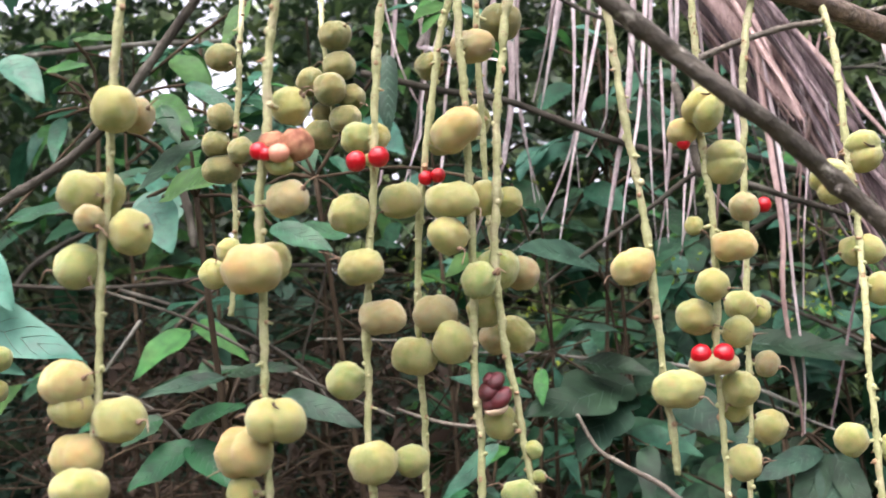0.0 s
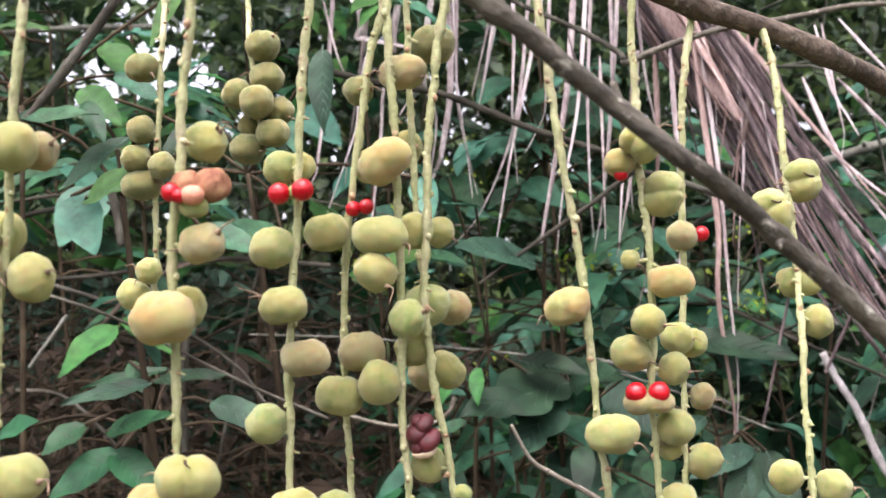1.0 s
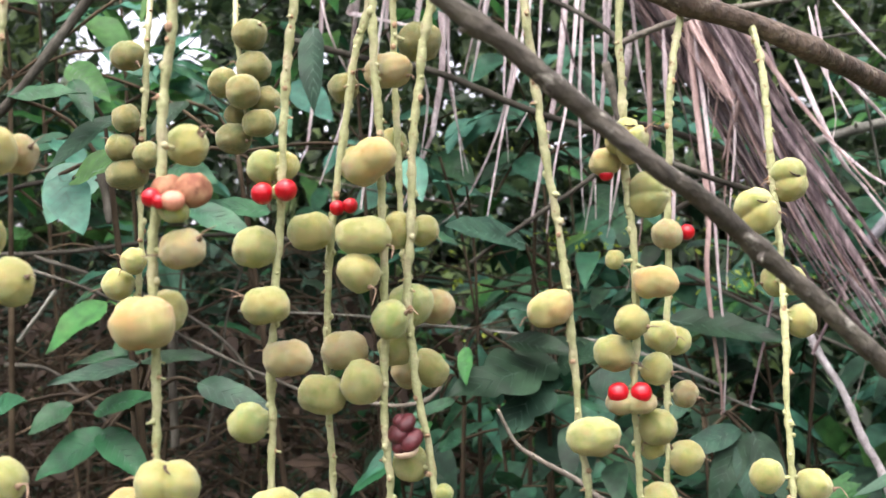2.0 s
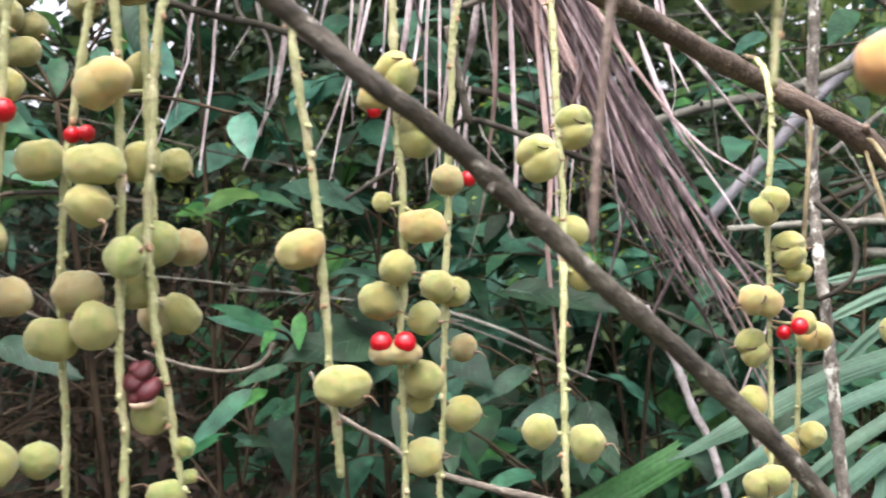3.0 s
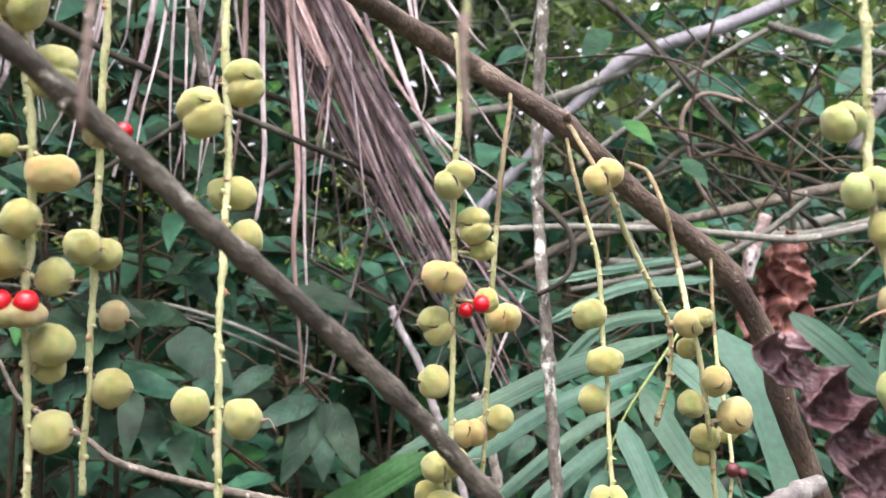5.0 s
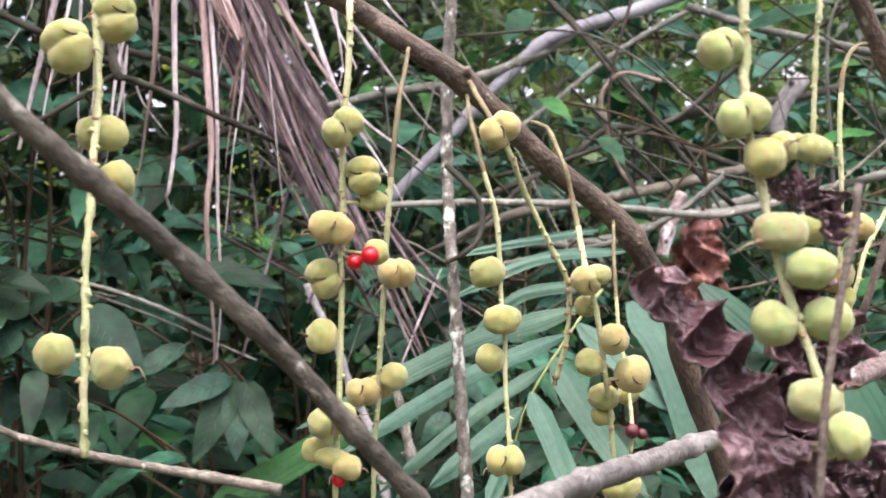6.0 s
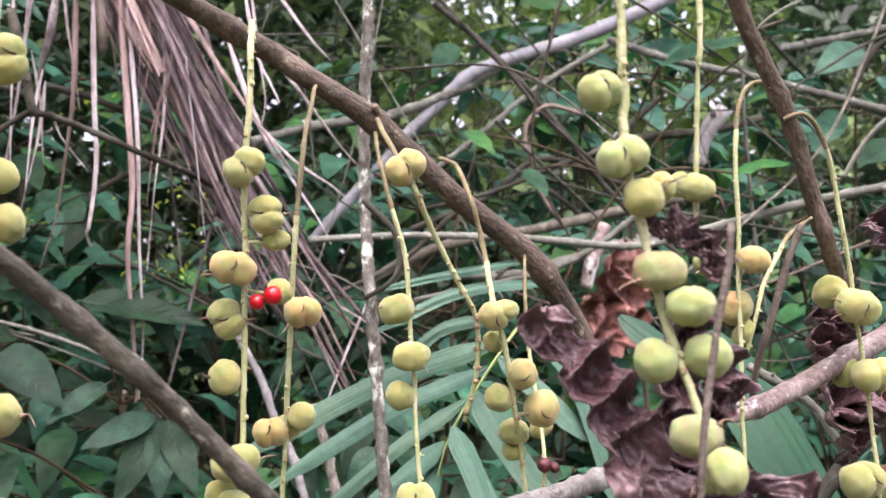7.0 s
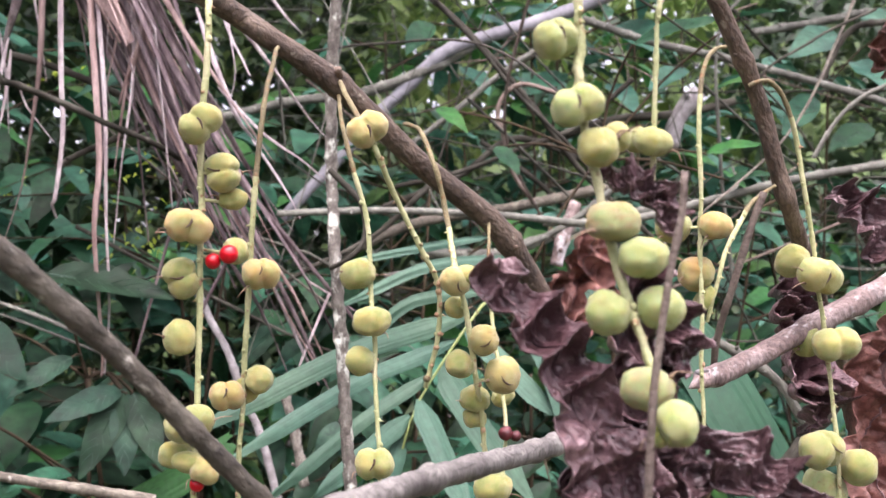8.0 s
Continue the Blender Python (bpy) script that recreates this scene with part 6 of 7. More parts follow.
palm_leaflet((0.692, 1.244, 1.194), (0.645, 1.217, 1.162), (0.595, 1.190, 1.127), 0.0219)
palm_leaflet((0.684, 1.247, 1.170), (0.669, 1.217, 1.141), (0.648, 1.189, 1.109), 0.0201)
palm_leaflet((0.702, 1.242, 1.213), (0.712, 1.202, 1.174), (0.731, 1.162, 1.113), 0.0301)
palm_leaflet((0.731, 1.259, 1.252), (0.755, 1.219, 1.198), (0.798, 1.178, 1.128), 0.0362)
palm_leaflet((0.767, 1.286, 1.290), (0.801, 1.260, 1.257), (0.844, 1.235, 1.209), 0.0295)
palm_leaflet((0.836, 1.302, 1.318), (0.865, 1.245, 1.261), (0.894, 1.195, 1.126), 0.0547)
palm_leaflet((0.908, 1.258, 1.338), (0.937, 1.233, 1.312), (0.990, 1.209, 1.256), 0.0370, 6, M_palm_dark)
palm_leaflet((0.961, 1.122, 1.318), (0.993, 1.071, 1.229), (1.043, 1.018, 1.104), 0.0855, 6, M_palm_dark)
palm_leaflet((0.309, 1.920, 0.971), (0.438, 1.910, 1.046), (0.505, 1.900, 1.088), 0.0560, 6, M_palm_fresh, torn=True)

# ---- withered leaves ----
def withered_leaf(label, points, widths, mat, amp, seed, pleat=13.0, name="withered_leaf"):
    """A shrivelled leaf: a broad sheet along a curve, crumpled into folds with curled edges."""
    path = spline(points, max(widths) / 60)
    n, cols, wide = len(path), 64, max(widths)
    base = path[0].copy()
    verts, faces = [], []
    off = Vector((seed * 3.7, seed * 1.3, 0))
    run = 0.0
    across = 2.2 if pleat > 3 else 15.0  # few pleats along the leaf: they lie lengthwise instead

    def crease(x, y, k):
        return 1 - 2.2 * abs(noise.noise(Vector((x, y, k + seed * 5.1))))

    for i, p in enumerate(path):
        t = i / (n - 1)
        run += (p - path[max(i - 1, 0)]).length / wide
        along = (path[min(i + 1, n - 1)] - path[max(i - 1, 0)]).normalized()
        side = along.cross(Vector((0.1, -1.0, 0.25))).normalized()
        up = side.cross(along).normalized()
        s = t * (len(widths) - 1)
        k = min(int(s), len(widths) - 2)
        w = 0.5 * (widths[k] + (widths[k + 1] - widths[k]) * (s - k))
        w *= 1 + 0.35 * noise.noise(Vector((t * 9, seed, 0)))
        for j in range(cols):
            c = 2 * j / (cols - 1) - 1
            u = c * w / wide
            bent = u + 0.25 * noise.noise(Vector((u * 1.5, run * 1.2, seed)))
            phase = run * pleat + across * bent + 5.0 * noise.noise(Vector((run * 1.1, u * 1.6, seed + 3)))
            swell = 0.55 + 0.75 * abs(noise.noise(Vector((run * 1.7 + 4, u * 2.0, seed))))
            folds = swell * math.sin(phase) + 0.6 * crease(bent * 3.6, run * 1.0, 0) + 0.75 * crease(bent * 3.4 - run, run * 3.4, 1) + 0.45 * crease(u * 8, run * 7, 2) + 0.16 * crease(u * 18, run * 16, 3)
            ruffle = abs(c) ** 2 * math.sin(run * 15 + 5 * noise.noise(Vector((run * 2, c, seed))) + (2 if c > 0 else 0))
            q = p + side * w * c
            slip = side * w * 0.22 * noise.noise(Vector((u * 3, run * 3.5, seed))) + along * (w * 0.18 * noise.noise(Vector((u * 4, run * 3, seed + 9))) + 0.5 * amp * swell * math.cos(phase))
            verts.append(q - base + up * amp * (1.5 * folds + 0.8 * ruffle) + up * w * 0.6 * abs(c) ** 3 + slip)
    for i in range(n - 1):
        for j in range(cols - 1):
            a = i * cols + j
            if noise.noise((verts[a] + base) * 9 / max(widths) + off) > 0.66:
                continue
            faces.append((a, a + 1, a + cols + 1, a + cols))
    ob = new(name, mesh(name, verts, faces, [mat]))
    ob.location = base
    s = ob.modifiers.new("thickness", "SOLIDIFY")
    s.thickness = 0.0007
    rib = [verts[i * cols + cols // 2] - Vector((0, 0.0008, 0)) for i in range(0, n, 2)]
    v, f = tube(rib, lambda t: max(widths) * 0.012 * (1 - 0.5 * t), 6, 0.2, seed)
    child("midrib", mesh("midrib", v, f, [M_dead]), ob, "shrivelled brown midrib")
    return tagged(ob, label, "dead leaf")


withered_leaf('near shrivelled purple-brown leaf, curled and crumpled', [(0.556, 0.427, 1.312), (0.559, 0.426, 1.299), (0.569, 0.424, 1.287), (0.578, 0.421, 1.276), (0.584, 0.420, 1.265), (0.589, 0.420, 1.255), (0.591, 0.420, 1.244), (0.598, 0.421, 1.233), (0.602, 0.422, 1.222), (0.603, 0.422, 1.204)], [0.0150, 0.0165, 0.0200, 0.0220, 0.0250, 0.0285, 0.0310, 0.0380, 0.0460, 0.0480], M_dead, 0.0046, 1, 15.0)
withered_leaf('shrivelled dark brown leaf lobe hanging in folds', [(0.590, 0.436, 1.217), (0.603, 0.431, 1.226), (0.623, 0.425, 1.229), (0.645, 0.415, 1.234), (0.657, 0.407, 1.225), (0.677, 0.404, 1.212)], [0.0134, 0.0291, 0.0336, 0.0269, 0.0246, 0.0134], M_dead, 0.0045, 2)
withered_leaf('small dark shrivelled leaf curling over fruits', [(0.590, 0.408, 1.345), (0.601, 0.406, 1.342), (0.608, 0.399, 1.338), (0.616, 0.398, 1.331), (0.619, 0.398, 1.321)], [0.0026, 0.0078, 0.0130, 0.0138, 0.0065], M_dead, 0.0026, 3)
withered_leaf('dark withered leaf hanging behind green fruits', [(0.626, 0.448, 1.320), (0.623, 0.446, 1.291), (0.620, 0.444, 1.263), (0.615, 0.442, 1.240), (0.612, 0.439, 1.218)], [0.0144, 0.0215, 0.0263, 0.0359, 0.0454], M_dead, 0.0057, 4)
withered_leaf('dark shrivelled leaf scrap beside the vine', [(0.624, 0.428, 1.299), (0.632, 0.427, 1.288), (0.633, 0.428, 1.274), (0.624, 0.431, 1.262)], [0.0055, 0.0183, 0.0160, 0.0046], M_dead, 0.0032, 5)
withered_leaf('rust-brown crumpled dead leaf hung on a twig', [(1.155, 1.886, 1.499), (1.146, 1.892, 1.453), (1.138, 1.899, 1.392), (1.110, 1.911, 1.321), (1.096, 1.917, 1.290)], [0.0305, 0.0814, 0.1170, 0.1120, 0.0407], M_rust, 0.0130, 6, 1.6)
withered_leaf('dark purple-brown withered leaf, curled', [(0.948, 0.831, 1.397), (0.966, 0.828, 1.383), (0.989, 0.823, 1.367), (1.022, 0.818, 1.339), (1.059, 0.811, 1.320)], [0.0140, 0.0515, 0.0609, 0.0609, 0.0421], M_dead, 0.0103, 7)
withered_leaf('reddish brown withered leaf hanging in folds', [(0.945, 0.877, 1.336), (0.938, 0.872, 1.301), (0.948, 0.862, 1.268), (0.946, 0.865, 1.239), (0.963, 0.863, 1.206)], [0.0244, 0.0440, 0.0440, 0.0489, 0.0244], M_dead, 0.0117, 8)
withered_leaf('large reddish brown withered leaf', [(1.061, 0.874, 1.303), (1.034, 0.873, 1.263), (1.012, 0.871, 1.224), (1.010, 0.875, 1.185), (1.019, 0.878, 1.122)], [0.0449, 0.0748, 0.0848, 0.0948, 0.0997], M_rust, 0.0120, 9, 2.0)
withered_leaf('small reddish dead leaf', [(1.317, 1.216, 1.688), (1.297, 1.223, 1.659), (1.280, 1.229, 1.631), (1.291, 1.228, 1.610)], [0.0142, 0.0427, 0.0356, 0.0114], M_rust, 0.0085, 10)


# ---- saplings with leaves near the path ----
def sapling(label, foot, leaves, seed):
    """A young plant: leaves given by base, tip, width and tone (ten more: lobed), held by thin twigs from one stem."""
    r = random.Random(seed)
    thing = tagged(new("sapling"), label, "sapling", "saplings")
    foot = Vector(foot)
    thing.location = foot
    mid = sum((Vector(a) for a, *_ in leaves), Vector()) / len(leaves) - foot
    stem = spline([Vector((0, 0, 0)), mid * 0.45 + Vector((r.uniform(-.05, .05), 0.05, 0)), mid + Vector((0, 0.05, -0.03))], 0.04)
    parts = [(*tube(stem, lambda t: 0.007 * (1.1 - 0.6 * t), 7, 0.1, seed), 0)]
    for a, b, w, tone in leaves:
        a, b = Vector(a) - foot, Vector(b) - foot
        parts.append((*tube(spline([stem[-1], stem[-1].lerp(a, 0.5) + Vector((0, 0.02, 0.02)), a], 0.02), lambda t: 0.0026, 5), 0))
        size = (b - a).length
        me = blade("leaf", 1.0, w / size, [LEAF[tone % 10], M_vein], 0.10, r.uniform(0.1, 0.3), 0.08, r.randrange(90), 32 if tone > 9 else 20, 0.8, 0.05, 7, 3 if tone > 9 else 0)
        ob = child("leaf", me, thing)
        ob.matrix_basis = leaf_pose(a, b - a, Vector((r.uniform(-.3, .3), -0.75, 0.75)), size)
    v, f, idx = join(parts)
    child("stem", mesh("stem", v, f, [M_stem], idx), thing, "thin woody stem")
    return thing


sapling('sapling with broad pale green leaves', (-0.421, 0.884, -0.03),
    [((-0.416, 0.672, 1.389), (-0.267, 0.681, 1.347), 0.0580, 3),
     ((-0.385, 0.673, 1.443), (-0.321, 0.660, 1.386), 0.0435, 3),
     ((-0.386, 0.686, 1.347), (-0.317, 0.669, 1.333), 0.0242, 3)], 1)
sapling('sapling with fresh green rounded leaves', (-0.396, 1.266, -0.03),
    [((-0.335, 0.920, 1.520), (-0.250, 0.890, 1.535), 0.0620, 2),
     ((-0.414, 1.019, 1.541), (-0.367, 0.988, 1.474), 0.0556, 3),
     ((-0.347, 1.030, 1.608), (-0.404, 0.967, 1.544), 0.0476, 0),
     ((-0.278, 1.064, 1.505), (-0.192, 1.040, 1.472), 0.0410, 1),
     ((-0.464, 0.992, 1.631), (-0.357, 0.969, 1.629), 0.0304, 1),
     ((-0.393, 1.011, 1.646), (-0.349, 0.977, 1.594), 0.0265, 1)], 2)
sapling('low seedling with dark green leaves', (-0.314, 1.265, -0.03),
    [((-0.316, 1.024, 1.329), (-0.384, 0.954, 1.316), 0.0280, 0),
     ((-0.315, 1.025, 1.332), (-0.221, 0.998, 1.343), 0.0254, 0),
     ((-0.257, 1.045, 1.307), (-0.155, 1.026, 1.278), 0.0382, 0),
     ((-0.395, 1.020, 1.286), (-0.424, 0.980, 1.260), 0.0389, 4),
     ((-0.353, 1.020, 1.256), (-0.417, 0.980, 1.212), 0.0493, 4),
     ((-0.367, 1.020, 1.278), (-0.276, 0.980, 1.304), 0.0363, 4),
     ((-0.360, 1.020, 1.256), (-0.279, 0.980, 1.212), 0.0415, 4),
     ((-0.529, 1.060, 1.274), (-0.458, 1.020, 1.294), 0.0378, 4),
     ((-0.411, 1.250, 1.346), (-0.520, 1.210, 1.330), 0.0242, 4),
     ((-0.468, 1.250, 1.358), (-0.430, 1.210, 1.321), 0.0254, 4)], 3)
sapling('sapling with dark lobed leaves', (0.086, 2.010, -0.03),
    [((0.054, 1.714, 1.312), (-0.100, 1.597, 1.279), 0.1172, 10),
     ((0.046, 1.713, 1.303), (-0.029, 1.629, 1.200), 0.1008, 10),
     ((0.053, 1.715, 1.303), (0.132, 1.658, 1.336), 0.0733, 10),
     ((0.013, 1.676, 1.504), (-0.087, 1.566, 1.538), 0.0824, 0),
     ((0.042, 1.699, 1.394), (-0.020, 1.603, 1.408), 0.0458, 0),
     ((-0.023, 1.686, 1.350), (0.098, 1.648, 1.332), 0.0513, 0)], 4)
sapling('sapling with narrow bluish leaves', (-0.860, 1.541, -0.03),
    [((-0.822, 1.280, 1.835), (-0.730, 1.246, 1.754), 0.0571, 3),
     ((-0.766, 1.300, 1.807), (-0.667, 1.258, 1.806), 0.0294, 2),
     ((-0.751, 1.309, 1.777), (-0.680, 1.256, 1.790), 0.0346, 2),
     ((-0.460, 1.376, 1.910), (-0.479, 1.312, 1.813), 0.0433, 2),
     ((-0.560, 1.364, 1.784), (-0.457, 1.330, 1.730), 0.0346, 1),
     ((-0.721, 1.306, 1.857), (-0.613, 1.269, 1.842), 0.0260, 2),
     ((-0.787, 1.303, 1.739), (-0.773, 1.232, 1.764), 0.0294, 1),
     ((-0.745, 1.316, 1.738), (-0.724, 1.261, 1.663), 0.0311, 1),
     ((-0.838, 1.309, 1.586), (-0.680, 1.282, 1.604), 0.0381, 1)], 5)
sapling('shrub with drooping dark oval leaves', (0.397, 2.206, -0.03),
    [((0.349, 1.903, 1.188), (0.287, 1.839, 1.061), 0.0599, 0),
     ((0.354, 1.903, 1.186), (0.357, 1.835, 1.066), 0.0561, 0),
     ((0.364, 1.902, 1.188), (0.414, 1.831, 1.074), 0.0561, 0),
     ((0.344, 1.903, 1.193), (0.235, 1.835, 1.155), 0.0541, 0),
     ((0.226, 1.895, 1.380), (0.423, 1.810, 1.356), 0.0735, 0),
     ((0.097, 1.908, 1.302), (0.205, 1.832, 1.220), 0.0870, 0),
     ((0.267, 1.903, 1.246), (0.179, 1.835, 1.192), 0.0425, 0)], 6)
sapling('sapling with long light green leaf', (-0.126, 2.118, -0.03),
    [((-0.135, 1.821, 1.296), (-0.269, 1.752, 1.346), 0.0476, 3),
     ((-0.185, 1.830, 1.209), (-0.232, 1.763, 1.178), 0.0403, 2),
     ((0.062, 1.816, 1.220), (0.004, 1.743, 1.267), 0.0550, 0),
     ((-0.154, 1.793, 1.675), (-0.203, 1.722, 1.695), 0.0550, 1),
     ((-0.107, 1.795, 1.621), (-0.150, 1.724, 1.626), 0.0403, 1)], 7)
sapling('sapling with fresh leaves in the thicket', (1.473, 2.127, -0.03),
    [((1.351, 1.832, 1.614), (1.404, 1.736, 1.627), 0.0448, 2),
     ((1.217, 1.847, 1.810), (1.320, 1.737, 1.847), 0.0611, 1),
     ((0.878, 1.935, 1.695), (0.912, 1.849, 1.642), 0.0366, 2),
     ((0.984, 1.916, 1.624), (1.001, 1.834, 1.572), 0.0407, 1),
     ((1.404, 1.799, 1.860), (1.451, 1.706, 1.857), 0.0509, 1),
     ((1.391, 1.826, 1.566), (1.429, 1.734, 1.575), 0.0407, 1),
     ((1.011, 1.935, 1.310), (0.949, 1.863, 1.357), 0.0509, 1)], 8)
sapling('sapling with hanging bluish leaves', (-0.211, 1.585, -0.03),
    [((-0.220, 1.323, 1.781), (-0.207, 1.273, 1.654), 0.0427, 0),
     ((-0.274, 1.319, 1.682), (-0.234, 1.269, 1.625), 0.0305, 1),
     ((-0.096, 1.360, 1.598), (-0.067, 1.308, 1.536), 0.0427, 3),
     ((-0.551, 1.261, 1.737), (-0.471, 1.220, 1.677), 0.0458, 2),
     ((-0.530, 1.275, 1.600), (-0.556, 1.214, 1.517), 0.0840, 3),
     ((-0.418, 1.297, 1.592), (-0.332, 1.254, 1.567), 0.0458, 1),
     ((-0.284, 1.327, 1.530), (-0.362, 1.251, 1.538), 0.0458, 1),
     ((-0.394, 1.296, 1.683), (-0.418, 1.233, 1.633), 0.0351, 0)], 9)
sapling('seedling with serrated dark leaves', (-0.006, 2.117, -0.03),
    [((-0.030, 1.815, 1.096), (-0.053, 1.730, 1.143), 0.0425, 1),
     ((0.135, 1.832, 1.317), (0.015, 1.729, 1.355), 0.0580, 0),
     ((0.021, 1.810, 1.317), (-0.114, 1.709, 1.282), 0.0773, 0),
     ((-0.162, 1.785, 1.164), (-0.060, 1.723, 1.226), 0.0387, 1),
     ((0.273, 1.877, 1.065), (0.192, 1.784, 1.058), 0.0483, 1),
     ((-0.149, 1.776, 1.328), (-0.160, 1.700, 1.282), 0.0251, 2)], 10)
sapling('seedling with fresh lance-shaped leaves', (-0.16, 1.85, -0.03),
    [((-0.110, 1.600, 1.315), (-0.191, 1.550, 1.357), 0.0342, 4),
     ((-0.145, 1.600, 1.225), (-0.234, 1.550, 1.141), 0.0375, 1),
     ((-0.083, 1.650, 1.340), (-0.075, 1.600, 1.285), 0.0285, 2),
     ((-0.101, 1.650, 1.256), (-0.173, 1.600, 1.233), 0.0252, 1),
     ((-0.046, 1.750, 1.243), (-0.071, 1.700, 1.342), 0.0356, 3)], 16)
sapling('sapling with broad grey-green leaves', (1.371, 3.112, -0.03),
    [((1.256, 2.743, 2.073), (1.147, 2.647, 2.097), 0.0885, 3),
     ((1.305, 2.726, 2.147), (1.368, 2.598, 2.063), 0.1033, 3),
     ((1.480, 2.695, 2.023), (1.341, 2.606, 2.042), 0.0974, 3),
     ((1.536, 2.676, 2.104), (1.590, 2.551, 2.008), 0.1181, 3),
     ((1.621, 2.652, 2.156), (1.490, 2.561, 2.170), 0.1033, 3),
     ((1.697, 2.648, 1.987), (1.565, 2.565, 1.916), 0.0826, 3),
     ((1.395, 2.719, 1.971), (1.262, 2.636, 1.900), 0.0738, 1),
     ((1.511, 2.695, 1.942), (1.539, 2.575, 1.860), 0.0826, 3),
     ((1.136, 2.778, 1.984), (1.179, 2.656, 1.900), 0.0797, 3),
     ((1.047, 2.789, 2.101), (0.970, 2.696, 1.997), 0.0738, 1),
     ((1.332, 2.715, 2.206), (1.186, 2.631, 2.182), 0.1033, 2)], 12)
sapling('sapling with pale leaves behind the branches', (2.325, 2.999, -0.03),
    [((2.139, 2.638, 2.105), (1.958, 2.563, 2.028), 0.1069, 3),
     ((2.186, 2.634, 2.029), (2.217, 2.510, 1.942), 0.1008, 3),
     ((2.084, 2.665, 1.938), (1.949, 2.582, 1.823), 0.0855, 1),
     ((1.920, 2.701, 1.967), (1.962, 2.574, 1.882), 0.0763, 3),
     ((2.234, 2.636, 1.862), (2.064, 2.559, 1.780), 0.0916, 1),
     ((2.317, 2.595, 2.137), (2.141, 2.512, 2.131), 0.0916, 3)], 13)
sapling('sapling with oval mid-green leaves', (-0.054, 2.335, -0.03),
    [((-0.076, 2.015, 1.905), (-0.127, 1.917, 1.840), 0.0627, 1),
     ((-0.028, 2.042, 1.815), (-0.091, 1.939, 1.754), 0.0739, 3),
     ((0.040, 2.054, 1.868), (0.108, 1.992, 1.791), 0.0672, 1),
     ((-0.057, 2.048, 1.704), (0.026, 1.988, 1.644), 0.0672, 1),
     ((-0.138, 2.014, 1.784), (-0.171, 1.921, 1.713), 0.0627, 3),
     ((0.063, 2.080, 1.734), (0.011, 1.971, 1.740), 0.0560, 1),
     ((-0.105, 2.045, 1.628), (-0.150, 1.938, 1.638), 0.0672, 3),
     ((0.091, 2.098, 1.656), (0.136, 2.028, 1.587), 0.0560, 1),
     ((-0.008, 2.027, 1.970), (-0.046, 1.922, 1.976), 0.0627, 1)], 14)
sapling('sapling with teal leaves behind the dry leaflets', (-0.604, 2.529, -0.03),
    [((-0.579, 2.200, 1.931), (-0.464, 2.119, 1.828), 0.0819, 3),
     ((-0.416, 2.209, 1.895), (-0.441, 2.112, 1.940), 0.0702, 1),
     ((-0.357, 2.216, 1.825), (-0.239, 2.127, 1.839), 0.0772, 3),
     ((-0.439, 2.215, 1.790), (-0.487, 2.126, 1.716), 0.0702, 3),
     ((-0.264, 2.224, 1.755), (-0.161, 2.141, 1.682), 0.0749, 1),
     ((-0.370, 2.224, 1.697), (-0.419, 2.135, 1.626), 0.0702, 3),
     ((-0.580, 2.211, 1.779), (-0.610, 2.116, 1.794), 0.0655, 1),
     ((-0.205, 2.220, 1.849), (-0.250, 2.123, 1.895), 0.0655, 3),
     ((-0.498, 2.224, 1.627), (-0.543, 2.129, 1.637), 0.0585, 1),
     ((-0.300, 2.232, 1.615), (-0.206, 2.147, 1.559), 0.0655, 3)], 15)

# ---- understorey ----
rnd = random.Random(5)
SHRUBS = ["leafy understorey shrub with dark green pointed leaves", "shrub with mid-green oval leaves on thin twigs"]
count = 0
for row, (y, n, size, twigs, per) in enumerate([(1.9, 7, 0.105, 11, 6), (2.4, 9, 0.12, 13, 7), (3.0, 11, 0.15, 14, 8), (3.8, 13, 0.18, 14, 8)]):
    for k in range(n):
        u = (k + 0.5 + rnd.uniform(-0.3, 0.3)) / n
        x = 0.35 + (u * 2 - 1) * (0.8 * y)
        top = 1.22 + y * rnd.uniform(0.0, 0.2) + (0.3 if row > 1 and x > -0.2 * y else -0.1 if row > 1 else 0.0)
        # leaf tones also carry light: dark for shade at left, paler at right
        shrub(SHRUBS[k % 2], (x, y + rnd.uniform(-0.2, 0.2), -0.05), (x + rnd.uniform(-0.2, 0.2), y + rnd.uniform(-0.2, 0.2), top),
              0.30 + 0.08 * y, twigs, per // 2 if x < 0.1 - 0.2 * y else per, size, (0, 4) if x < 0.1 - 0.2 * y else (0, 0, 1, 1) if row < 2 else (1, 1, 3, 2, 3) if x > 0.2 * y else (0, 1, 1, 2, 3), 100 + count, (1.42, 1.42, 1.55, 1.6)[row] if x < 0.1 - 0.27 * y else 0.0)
        count += 1


